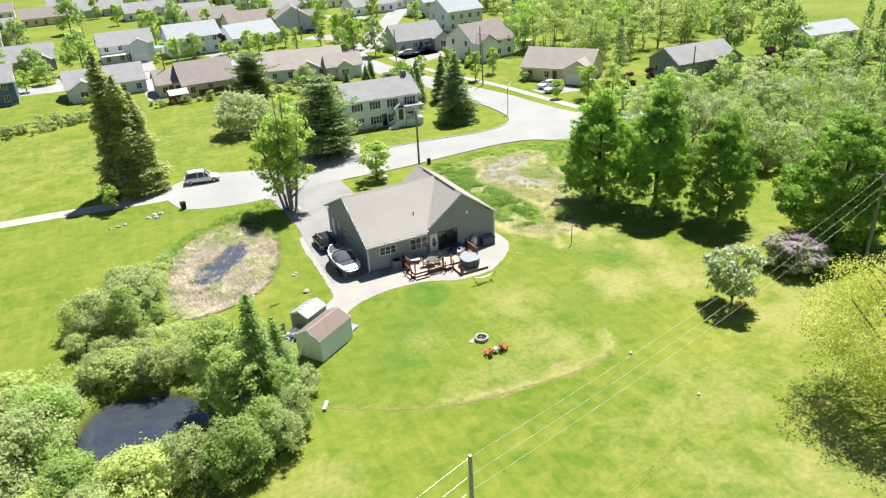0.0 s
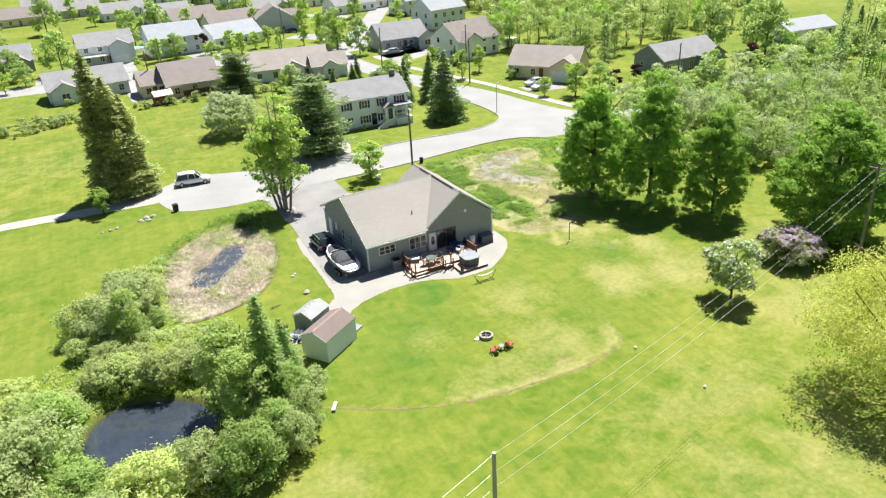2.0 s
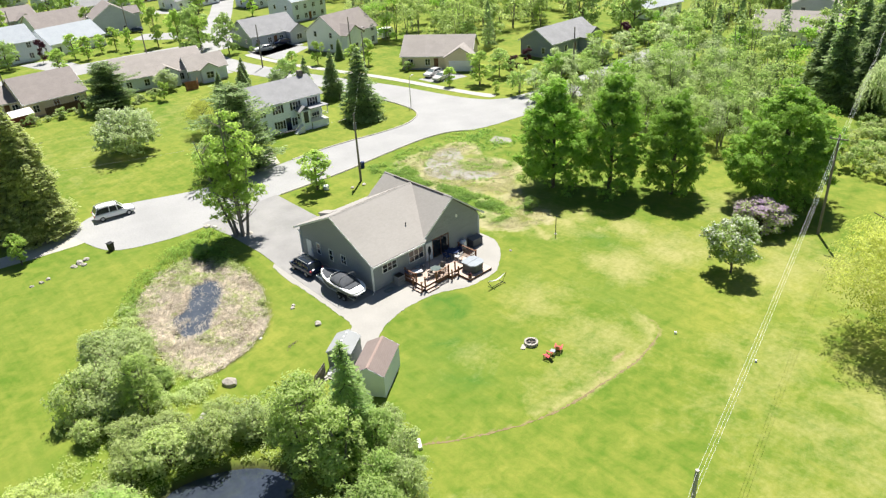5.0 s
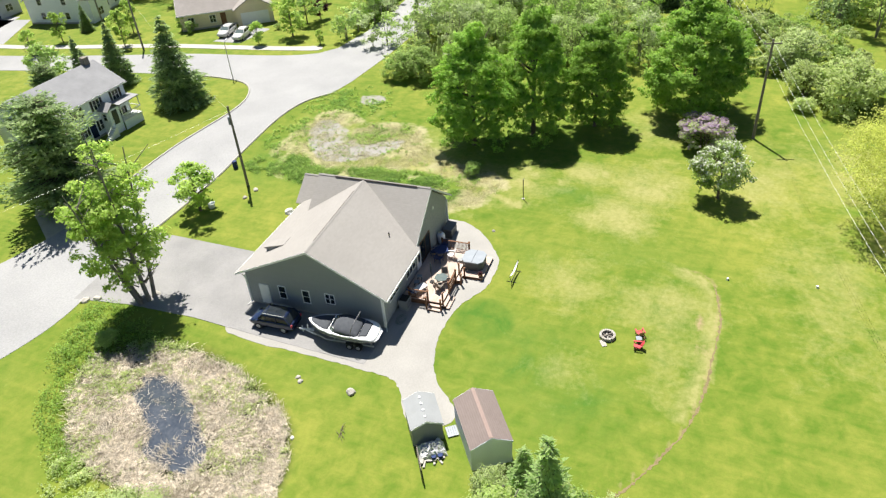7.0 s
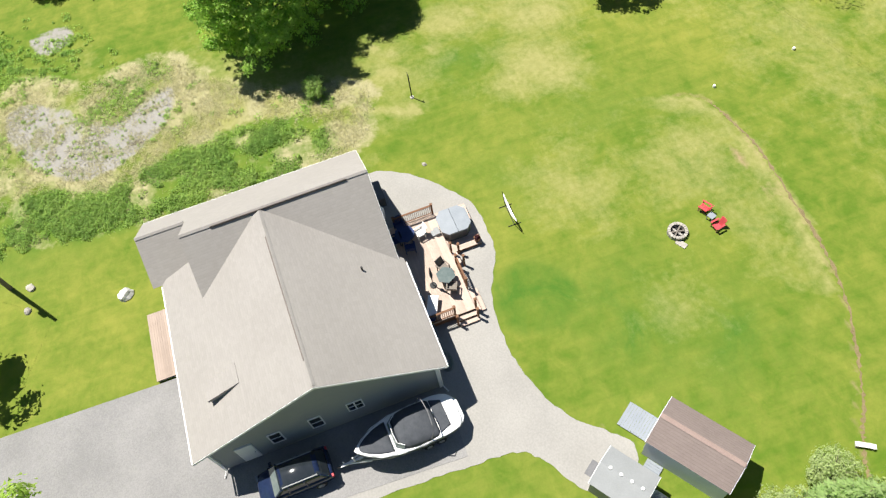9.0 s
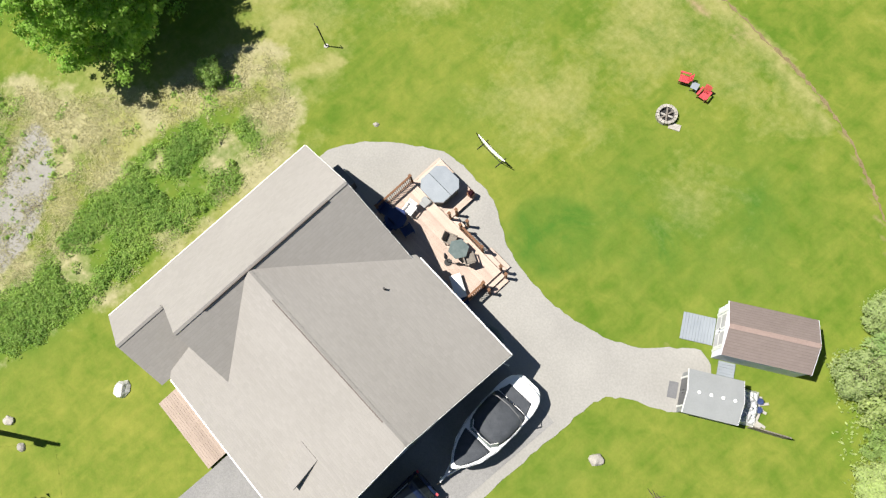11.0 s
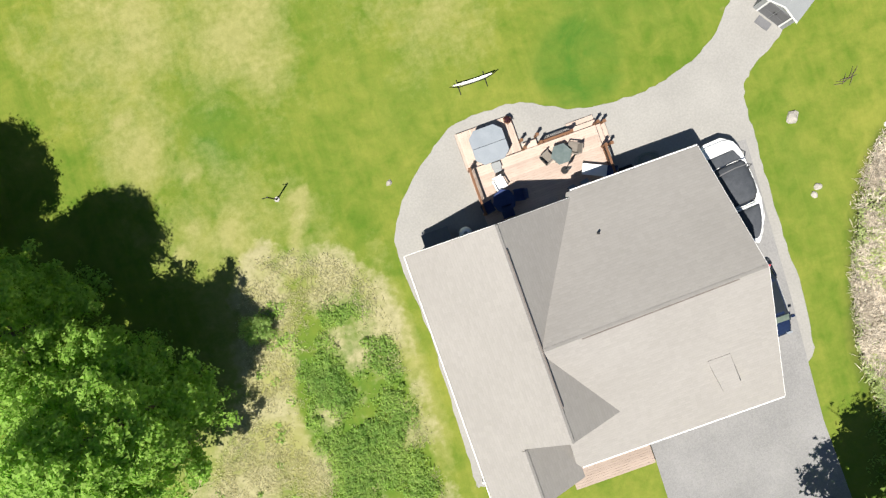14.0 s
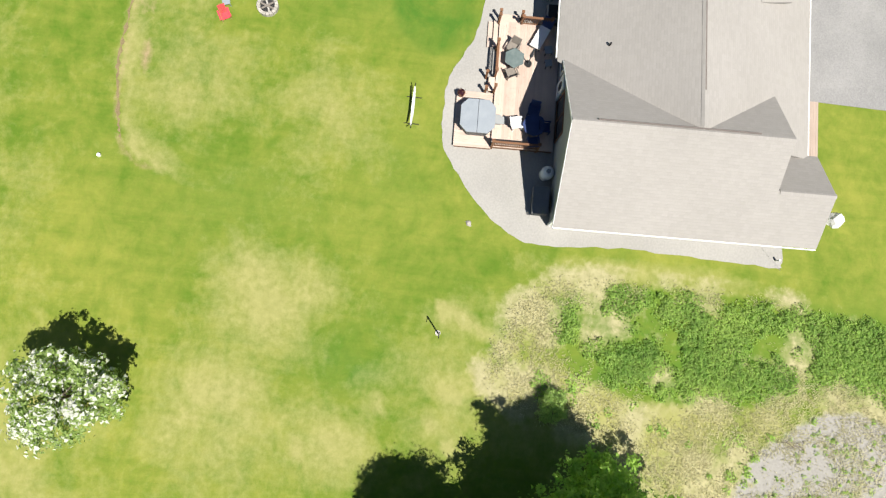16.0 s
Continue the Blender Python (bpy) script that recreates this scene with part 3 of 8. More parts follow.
road_pts += [np.array(p) for p in ((74, 186), (90, 190), (90, 200), (75, 197.5), (80, 214), (92, 236), (110, 270), (104, 274), (86, 240), (71, 214), (62, 198), (44, 199.5), (28, 199.5), (10, 197.5), (-14, 195.5), (-60, 199), (-60, 189), (-14, 185.5), (10, 187), (28, 188.5), (44, 187), (51.5, 183))]
road_pts += outline([(52.0, 176), (55.2, 156), (59.4, 136), (61.8, 120), (62.6, 112), (61.8, 105.2), (58.4, 101.8), (53.0, 100.6), (42.4, 101.4), (33.1, 101.2), (24.3, 100.4), (16.6, 101.8), (9.4, 104.2), (4.2, 103.2), (1.0, 100.0)], 4, False)
road = sheet("road", road_pts, 0.03, M["asphalt"], "sun-bleached pale asphalt village road and junction", "road")
lane = sheet("lane", outline([(2.6, 96.4), (-6, 96.6), (-14, 97.4), (-30, 98.0), (-60, 98.5), (-60, 100.8), (-30, 100.2), (-14, 100.0), (-6, 99.6), (2.6, 100.6)], 4), 0.024, M["lane"], "pale gravel lane joining the road", "road", wobble=0.08)
yard = sheet("gravel_yard", outline([(15.5, 74.2), (14.9, 72.8), (14.63, 70.0), (14.74, 67.2), (14.75, 64.8), (14.74, 62.4), (14.7, 60.4), (14.66, 58.9), (14.4, 57.7), (13.4, 56.7), (12.0, 55.9), (11.0, 54.6), (11.6, 52.6), (12.9, 52.0), (13.9, 52.95), (15.2, 54.4), (16.6, 55.35), (18.4, 56.0), (20.0, 56.35), (22.1, 56.4), (23.95, 56.2), (25.4, 55.62), (27.1, 54.85), (29.2, 54.78), (31.2, 54.95), (32.6, 55.85), (34.2, 57.15), (35.5, 58.6), (36.3, 60.1), (36.4, 62.3), (36.05, 66.1), (36.05, 69.5), (36.0, 72.9), (36.05, 75.3), (36.08, 75.56), (35.8, 75.62), (34.6, 75.6), (33.0, 74.5), (27.0, 74.5), (20.0, 75.0)], 5), 0.02, M["gravel"], "compacted crushed gravel yard round the house", "ground", wobble=0.06)
drive = sheet("driveway", [(15.25, 60.75), (19.9, 60.75), (19.9, 74.3), (25.7, 74.3), (25.6, 77.0), (25.45, 91.2), (14.2, 90.2), (15.2, 84.5), (15.6, 77.7), (15.35, 70.0)], 0.036, M["drive"], "grey asphalt driveway with worn edges", "driveway")
sidewalk = sheet("sidewalk", outline([(76.4, 101.0), (75.2, 106), (73.6, 116), (71.8, 128), (68.6, 141), (65.2, 156), (63.6, 172), (65.2, 172), (66.9, 156), (70.4, 141), (73.6, 128), (75.4, 116), (77.0, 106), (78.2, 101.6)], 3), 0.05, M["concrete"], "pale concrete sidewalk beside the street", "sidewalk")
for nm, pts in (("north_kerb", [(26.0, 90.8), (32.3, 90.9), (38.0, 91.3), (44.2, 92.2), (52.6, 93.0), (58.0, 92.3), (61.4, 90.0)]), ("south_kerb", [(34, 101.2), (42.4, 101.5), (53.0, 100.7), (58.4, 101.9), (61.8, 105.2), (62.6, 112), (61.8, 120)])):
    line = outline(pts, 5, False)
    g = Geo()
    g.tube([(p[0], p[1], 0.05) for p in line], 0.13, 6)
    tagged(make("kerb", g, M["concrete"]), "low pale concrete kerb along the road edge", "kerb", kind="structure")
for pts, lab in (([(76.5, 116.5), (84, 115.2), (84.6, 119.6), (76.2, 121.8)], "asphalt house drive"), ([(64.8, 168), (80, 172), (79.4, 176.5), (64.0, 174)], "asphalt house drive"), ([(2, 198), (8, 198), (8, 214), (2, 214)], "concrete house drive"),
                 ([(2.6, 188), (8.4, 188), (8.0, 162), (3.6, 162)], "concrete house drive"), ([(22, 212), (25.4, 199), (33, 199), (31, 212)], "concrete house drive"), ([(52.4, 219), (58.4, 224.5), (68.0, 216), (63.7, 205.5)], "concrete house drive"), ([(66, 176.5), (77, 177), (79, 168), (66.5, 161)], "concrete house drive"), ([(46.5, 187), (46.5, 180.7), (51, 160), (54, 160), (54, 186)], "asphalt house drive"), ([(-16, 204), (-8, 204), (-8, 196), (-16, 196)], "concrete house drive"), ([(74, 268), (86, 250), (82, 246), (70, 262)], "asphalt house drive"), ([(20, 99.5), (32, 101.5), (34, 108), (29, 111), (24, 106)], "gravel house drive")):
    sheet("house_drive", pts, 0.021, M["lane"] if "gravel" in lab else M["asphalt"], "pale " + lab + " between lawns", "driveway")


# ---- the main house ----
HOUSE = Matrix.Translation((27, 67.5, 0)) @ pose(0, 0, 0, 0, 0, 2.5) @ Matrix.Translation((-27, -67.5, 0))
EAVE, RIDGE = 3.4, 6.95


def window_on(parent, at, along, out, width, height, lights=1, rails=1, trim=0.07, frame_mat=None, pane_mat=None):
    """A window proud of a wall: frame with mullions, and a pane for each light. at: its lower centre."""
    at, along, out = Vector(at), Vector(along).normalized(), Vector(out).normalized()
    up = Vector((0, 0, 1))
    fr = Geo()

    def bar(a0, a1, z0, z1, d0, d1, geo):
        geo.add([at + along * a + up * z + out * d for d in (d0, d1) for a, z in ((a0, z0), (a1, z0), (a1, z1), (a0, z1))],
                [(3, 2, 1, 0), (4, 5, 6, 7), (0, 1, 5, 4), (1, 2, 6, 5), (2, 3, 7, 6), (3, 0, 4, 7)])

    w = width / 2
    step = width / lights
    loop = lambda a, z0, z1, d: [at + along * p + up * z + out * d for p, z in ((-a, z0), (a, z0), (a, z1), (-a, z1))]
    fr.add(loop(w + trim, -trim, height + trim, -0.02) + loop(w + trim, -trim, height + trim, 0.05) + loop(w, 0, height, 0.05) + loop(w, 0, height, -0.02),
           [(r * 4 + k, r * 4 + (k + 1) % 4, (r + 1) % 4 * 4 + (k + 1) % 4, (r + 1) % 4 * 4 + k) for r in range(4) for k in range(4)])
    win = make("window", fr, frame_mat or M["white"], parent)
    for i in range(1, lights):
        g = Geo()
        bar(-w + i * step - 0.035, -w + i * step + 0.035, 0, height, -0.02, 0.045, g)
        make("mullion", g, frame_mat or M["white"], win)
    for i in range(1, rails + 1):
        g = Geo()
        z = height * i / (rails + 1)
        bar(-w, w, z - 0.02, z + 0.02, -0.02, 0.042, g)
        make("glazing_bar", g, frame_mat or M["white"], win)
    for i in range(lights):
        g = Geo()
        bar(-w + i * step + 0.01, -w + (i + 1) * step - 0.01, 0.0, height, -0.02, 0.02, g)
        make("pane", g, pane_mat or M["glass"], win)
    return win


def gable_wall(geo, axis, lo, hi, a, b, z0, eave, peak, mid):
    """A wall with a gable on the plane axis, from a to b thick."""
    pts = [(lo, z0), (hi, z0), (hi, eave), (mid, peak), (lo, eave)]
    if axis == "x":
        geo.prism([(a, u, z) for u, z in pts], (b - a, 0, 0))
    else:
        geo.prism([(u, a, z) for u, z in pts], (0, b - a, 0))


house = empty("house", HOUSE, "olive grey clapboard bungalow with tan shingle roof", "house")
wt = 0.2


def wall_part(parent, build, mat):
    gg = Geo()
    build(gg)
    return make("wall", gg, mat, parent, "olive grey clapboard")


# east wing
wall_part(house, lambda q: gable_wall(q, "x", 61.3, 74.1, 19.3, 19.3 + wt, 0.25, 3.49, 6.74, 67.4), M["siding"])
wall_part(house, lambda q: q.box(19.5, 26.4, 61.3, 61.5, 0.25, 3.47), M["siding"])
wall_part(house, lambda q: q.box(19.5, 30.8, 73.9, 74.1, 0.25, 3.47), M["siding"])
# west wing with its street-side bay
wall_part(house, lambda q: gable_wall(q, "y", 26.4, 34.95, 61.35, 61.35 + wt, 0.25, 3.44, 6.72, 30.75), M["siding"])
wall_part(house, lambda q: q.box(34.75, 34.95, 61.55, 75.0, 0.25, 3.62), M["siding"])
wall_part(house, lambda q: gable_wall(q, "y", 26.6, 34.75, 71.8, 72.0, 0.25, 3.44, 6.72, 30.75), M["siding"])
wall_part(house, lambda q: gable_wall(q, "y", 30.8, 34.75, 74.8, 75.0, 0.25, 3.44, 5.0, 33.05), M["siding"])
wall_part(house, lambda q: q.box(30.8, 31.0, 74.1, 74.8, 0.25, 3.4), M["siding"])
g = Geo()
g.box(19.35, 34.9, 61.4, 74.05, -0.3, 0.25)
g.box(30.85, 34.9, 74.05, 74.95, -0.3, 0.25)
make("foundation", g, M["concrete"], house)

T = 0.16


def roof_piece(parent, pts, mat, name="roof_slope"):
    gg = Geo()
    gg.slab(pts, T)
    return make(name, gg, mat, parent)


ex0, ex1, ey0, ey1, er, ee = 18.95, 30.68, 60.68, 74.85, 67.6, 67.35
wx0, wx1, wy0, wy1, wr = 26.05, 35.6, 61.0, 72.3, 30.75
roof_piece(house, [(ex0, ey0, EAVE), (wx0 + 0.3, ey0, EAVE), (ex1, er, RIDGE), (ex0, ee, RIDGE)], M["shingle_x"])
roof_piece(house, [(ex0, ee, RIDGE), (ex1, er, RIDGE), (ex1, ey1, EAVE), (ex0, ey1, EAVE)], M["shingle_x"])
roof_piece(house, [(wx0, wy0, EAVE), (wr, wy0, RIDGE), (wr, wy1, RIDGE), (wx0, wy1, EAVE)], M["shingle_y"])
roof_piece(house, [(wr, wy0, RIDGE), (wx1, wy0, EAVE), (wx1, wy1, EAVE), (wr, wy1, RIDGE)], M["shingle_y"])
sx = 33.05
sz = EAVE + (wx1 - sx) * (RIDGE - EAVE) / (wx1 - wr)
roof_piece(house, [(sx, wy1, sz), (wx1, wy1, EAVE), (wx1, 75.4, EAVE), (sx, 75.4, sz)], M["shingle_y"])
roof_piece(house, [(30.45, 72.05, EAVE), (sx, 72.05, sz), (sx, 75.4, sz), (30.45, 75.4, EAVE)], M["shingle_y"])
for a, b in (((ex0 + 0.1, ee, RIDGE), (ex1 - 0.2, er, RIDGE)), ((wr, wy0, RIDGE), (wr, wy1, RIDGE)), ((sx, wy1 + 0.1, sz), (sx, 75.4, sz))):
    g = Geo()
    a, b = Vector(a), Vector(b)
    side = (b - a).cross(Vector((0, 0, 1))).normalized() * 0.14
    g.prism([a - side + Vector((0, 0, -0.05)), a + Vector((0, 0, 0.035)), a + side + Vector((0, 0, -0.05)), a + Vector((0, 0, -0.06))], b - a)
    make("ridge_cap", g, M["shingle_x"], house)
# ridge vents: long low strips
for a, b in (((20.5, 67.42, RIDGE), (28.6, 67.62, RIDGE)), ((wr - 0.14, 62.3, RIDGE), (wr - 0.14, 70.5, RIDGE))):
    g = Geo()
    w = 0.03
    a, b = Vector(a), Vector(b)
    side = (b - a).cross(Vector((0, 0, 1))).normalized() * w
    g.prism([a - side - Vector((0, 0, 0.12)), a + side - Vector((0, 0, 0.12)), a + side + Vector((0, 0, 0.035)), a - side + Vector((0, 0, 0.035))], b - a)
    make("ridge_vent", g, M["ventstrip"], house, "dark ridge vent strip")
# fascia, gutters and corner boards
for a, b, nm in (((ex0, ey0 - 0.05, 0), (26.1, ey0 - 0.05, 0), "gutter"), ((ex0, ey1 + 0.05, 0), (30.4, ey1 + 0.05, 0), "gutter"), ((wx1 + 0.05, wy0, 0), (wx1 + 0.05, 75.4, 0), "gutter")):
    g = Geo()
    x0, x1 = sorted((a[0], b[0]))
    y0, y1 = sorted((a[1], b[1]))
    g.box(x0 - 0.03 * (x0 == x1), x1 + 0.02 * (x0 == x1), y0 - 0.035 * (y0 == y1), y1 + 0.035 * (y0 == y1), EAVE - 0.22, EAVE - 0.06)
    make(nm, g, M["white"], house, "white gutter")
for y, sgn in ((ey0, 1), (ey1, -1)):
    g = Geo()
    g.prism([(ex0 - 0.03, y, EAVE - 0.02), (ex0 - 0.03, ee, RIDGE - 0.02), (ex0 - 0.03, ee, RIDGE - 0.2), (ex0 - 0.03, y, EAVE - 0.2)], (0.028, 0, 0))
    make("bargeboard", g, M["white"], house)
for x in (wx0, wx1):
    g = Geo()
    g.prism([(x, wy0 - 0.03, EAVE - 0.02), (wr, wy0 - 0.03, RIDGE - 0.02), (wr, wy0 - 0.03, RIDGE - 0.2), (x, wy0 - 0.03, EAVE - 0.2)], (0, 0.028, 0))
    make("bargeboard", g, M["white"], house)
for x, y in ((19.27, 61.27), (34.98, 61.32), (19.27, 74.13)):
    g = Geo()
    g.box(x - 0.07, x + 0.07, y - 0.07, y + 0.07, 0.2, 3.1)
    make("corner_board", g, M["white"], house, "white corner board")
for x, y in ((19.15, 60.95), (19.15, 74.35)):
    g = Geo()
    g.tube([(x, y, EAVE - 0.2), (x + 0.12, y + (0.2 if y < 70 else -0.2), EAVE - 0.6), (x + 0.12, y + (0.2 if y < 70 else -0.2), 0.25), (x - 0.3, y, 0.1)], 0.05, 6)
    make("downpipe", g, M["white"], house)
# garden side openings
window_on(house, (21.6, 61.3, 1.75), (1, 0, 0), (0, -1, 0), 1.85, 0.85, 3)
window_on(house, (25.3, 61.3, 1.4), (1, 0, 0), (0, -1, 0), 2.0, 1.25, 3)
window_on(house, (28.95, 61.35, 0.62), (1, 0, 0), (0, -1, 0), 2.3, 2.05, 2, 0, 0.09, M["railwood"])
g = Geo()
g.box(26.68, 27.6, 61.22, 61.3, 0.6, 2.7)
door = make("door", g, M["white"], house, "white back door with oval glass")
g = Geo()
ring = [(27.14 + 0.24 * math.cos(k * math.pi / 10), 61.21, 1.75 + 0.55 * math.sin(k * math.pi / 10)) for k in range(20)]
g.prism(ring, (0, 0.02, 0))
make("pane", g, M["glass"], door)
g = Geo()
g.tube([(27.5, 61.2, 1.55), (27.5, 61.14, 1.55)], 0.04, 8)
make("handle", g, M["steel"], door)
g = Geo()
g.prism([(31.5 + 0.16 * math.cos(k * math.pi / 4 + math.pi / 8), 61.3, 4.3 + 0.2 * math.sin(k * math.pi / 4 + math.pi / 8)) for k in range(8)], (0, 0.06, 0))
make("gable_vent", g, M["white"], house, "small white gable vent")
# drive side openings
g = Geo()
g.box(19.22, 19.3, 72.0, 72.95, 0.35, 2.4)
door = make("door", g, M["white"], house, "white side door")
g = Geo()
g.tube([(19.22, 72.1, 1.35), (19.15, 72.1, 1.35)], 0.04, 8)
make("handle", g, M["steel"], door)
for y in (70.7, 68.4):
    window_on(house, (19.3, y, 1.25), (0, 1, 0), (-1, 0, 0), 0.62, 1.25, 1, 1)
window_on(house, (19.3, 66.1, 1.65), (0, 1, 0), (-1, 0, 0), 0.8, 0.95, 2, 1)
# garage doors and front door on the street side
for x in (21.4, 24.2):
    g = Geo()
    g.box(x - 1.2, x + 1.2, 74.1, 74.16, 0.1, 2.3)
    for k in range(1, 4):
        g.box(x - 1.2, x + 1.2, 74.16, 74.18, 0.1 + k * 0.55 - 0.03, 0.1 + k * 0.55)
    make("garage_door", g, M["white"], house, "white panelled garage door")
window_on(house, (32.85, 75.0, 1.2), (1, 0, 0), (0, 1, 0), 1.6, 1.3, 2)
g = Geo()
g.box(28.3, 29.2, 74.1, 74.17, 0.35, 2.4)
make("door", g, M["railwood"], house, "brown front door")
for k in range(21):
    g = Geo()
    g.box(26.1, 30.95, 74.15 + k * 0.145, 74.15 + k * 0.145 + 0.139, 0.22, 0.27)
    make("porch_plank", g, M["porchboard"], house)
g = Geo()
g.box(26.15, 30.9, 74.2, 77.15, 0.02, 0.215)
make("porch_skirt", g, M["concrete"], house)
# shed dormer over the drive
def zf(y):
    return RIDGE - (y - er) * (RIDGE - EAVE) / (ey1 - er)


roof_piece(house, [(21.55, 71.2, zf(71.2) + 0.004), (22.75, 71.2, zf(71.2) + 0.004), (22.35, 73.1, zf(73.1) + 0.5), (21.35, 73.1, zf(73.1) + 0.5)], M["shingle_x"], "dormer_roof")
g = Geo()
for x, dx in ((21.45, 0.08), (22.25, -0.08)):
    g.prism([(x, 71.5, zf(71.5) - 0.1), (x, 73.0, zf(73.0) - 0.1), (x, 73.0, zf(73.0) + 0.33)], (dx, 0, 0))
g.box(21.53, 22.17, 72.9, 73.0, zf(73.0) - 0.1, zf(73.0) + 0.33)
make("dormer_wall", g, M["siding"], house)
# plumbing vent
g = Geo()
g.tube([(25.75, 63.2, 4.5), (25.75, 63.2, 5.05)], 0.06, 8)
make("vent_pipe", g, M["black"], house, "black plumbing vent pipe")


# ---- deck ----
def box_part(name, parent, dims, mat, label=""):
    gg = Geo()
    gg.box(*dims)
    return make(name, gg, mat, parent, label)


DECK = HOUSE @ Matrix.Translation((-0.7, -0.3, 0))
deck = empty("deck", DECK, "pale board garden deck with red brown rails", "deck")
DX0, DX1, DY0, DY1, DZ = 23.7, 31.4, 57.9, 61.55, 0.55
box_part("frame", deck, (DX0 + 0.05, DX1 - 0.05, DY0 + 0.05, DY1 - 0.02, 0.03, DZ - 0.05), M["railwood"])
PX0, PX1, PY0, PZ = 28.1, 31.5, 55.7, 0.3
box_part("platform_frame", deck, (PX0 + 0.05, PX1 - 0.05, PY0 + 0.05, DY0, 0.025, PZ - 0.05), M["railwood"])
y = DY0
while y < DY1 - 0.1:
    box_part("plank", deck, (DX0, DX1, y, y + 0.134, DZ - 0.045, DZ), M["deckwood"])
    y += 0.14
x = PX0
while x < PX1 - 0.1:
    box_part("plank", deck, (x, x + 0.134, PY0, DY0 - 0.01, PZ - 0.045, PZ), M["deckwood"])
    x += 0.14


def post(x, y, z0=0.0, z1=1.6):
    p = box_part("post", deck, (x - 0.06, x + 0.06, y - 0.06, y + 0.06, z0, z1), M["railwood"])
    gg = Geo()
    gg.prism([(x - 0.09, y - 0.09, z1), (x + 0.09, y - 0.09, z1), (x + 0.09, y + 0.09, z1), (x - 0.09, y + 0.09, z1)], (0, 0, 0.05))
    make("cap", gg, M["railwood"], p)


def rail(a, b, z0=DZ, h=0.92):
    a, b = Vector((*a, 0)), Vector((*b, 0))
    n = max(2, int((b - a).length / 0.13))
    u = (b - a).normalized()
    s = u.cross(Vector((0, 0, 1))) * 0.02
    for z in (z0 + 0.1, z0 + h):
        gg = Geo()
        w = s * (3.2 if z > z0 + 0.5 else 1.5)
        gg.prism([a - w + Vector((0, 0, z)), a + w + Vector((0, 0, z)), b + w + Vector((0, 0, z)), b - w + Vector((0, 0, z))], (0, 0, 0.04))
        make("rail", gg, M["railwood"], deck)
    for k in range(1, n):
        c = a + (b - a) * k / n
        box_part("baluster", deck, (c.x - 0.018, c.x + 0.018, c.y - 0.018, c.y + 0.018, z0 + 0.14, z0 + h), M["railwood"])


for p in ((31.35, 57.95), (31.35, 60.6), (28.05, 57.85), (27.1, 57.85), (25.3, 57.85), (23.75, 57.85), (23.75, 59.2), (23.75, 60.9)):
    post(*p)
for p in ((28.05, 57.35), (27.1, 57.35), (23.3, 59.2), (23.3, 57.9)):
    post(*p, 0.0, 1.2)
rail((31.35, 57.95), (31.35, 60.6))
rail((27.1, 57.85), (25.3, 57.85))
rail((23.75, 59.2), (23.75, 60.9))
for k, (z, d) in enumerate(((0.36, 0.32), (0.18, 0.64))):
    box_part("step", deck, (23.6, 25.2, 57.9 - d, 57.9 - d + 0.3, z - 0.05, z), M["deckwood"])
    box_part("step", deck, (23.7 - d, 23.7 - d + 0.3, 57.9, 59.1, z - 0.05, z), M["deckwood"])
    box_part("stringer", deck, (23.7, 25.1, 57.92 - d, 57.9 - d + 0.27, 0.02, z - 0.05), M["railwood"])
    box_part("stringer", deck, (23.72 - d, 23.7 - d + 0.27, 57.95, 59.05, 0.02, z - 0.05), M["railwood"])
box_part("step", deck, (27.15, 28.0, 57.5, 57.88, 0.38, 0.42), M["deckwood"])
box_part("stringer", deck, (27.2, 27.95, 57.55, 57.86, 0.02, 0.38), M["railwood"])


def octagon(x0, x1, y0, y1, cut, z):
    return [(x0 + cut, y0, z), (x1 - cut, y0, z), (x1, y0 + cut, z), (x1, y1 - cut, z), (x1 - cut, y1, z), (x0 + cut, y1, z), (x0, y1 - cut, z), (x0, y0 + cut, z)]


tub = empty("hot_tub", DECK @ Matrix.Translation((29.85, 57.0, 0)) @ Matrix.Diagonal((0.9, 0.9, 1, 1)) @ Matrix.Translation((-29.85, -57.0, 0)), "closed hot tub with grey vinyl cover on the deck platform", "hot tub")
g = Geo()
g.loft([octagon(28.85, 30.85, 55.95, 58.0, 0.42, PZ), octagon(28.8, 30.9, 55.9, 58.05, 0.42, PZ + 0.85)])
make("tub_body", g, M["tubskirt"], tub, "dark slatted tub skirt")
for k in range(2):
    g = Geo()
    y0, y1 = (55.85, 56.96) if k == 0 else (56.98, 58.1)
    pts = [(29.2, y0), (30.5, y0), (30.95, y0 + 0.43), (30.95, y1), (28.75, y1), (28.75, y0 + 0.43)] if k == 0 else [(28.75, y0), (30.95, y0), (30.95, y1 - 0.43), (30.5, y1), (29.2, y1), (28.75, y1 - 0.43)]
    a = [(x, y, PZ + 0.85) for x, y in pts]
    b = [(x, y, PZ + 0.97 + 0.03 * (1 - abs(y - 56.97))) for x, y in pts]
    g.loft([a, b])
    make("cover_half", g, M["tubcover"], tub, "grey vinyl cover", bevel=0.02)
g = Geo()
g.box(29.5, 30.1, 58.12, 58.5, DZ, DZ + 0.25)
g.box(29.55, 30.05, 58.5, 58.75, DZ, DZ + 0.12)
make("tub_step", g, M["resin"], tub, "grey tub steps")


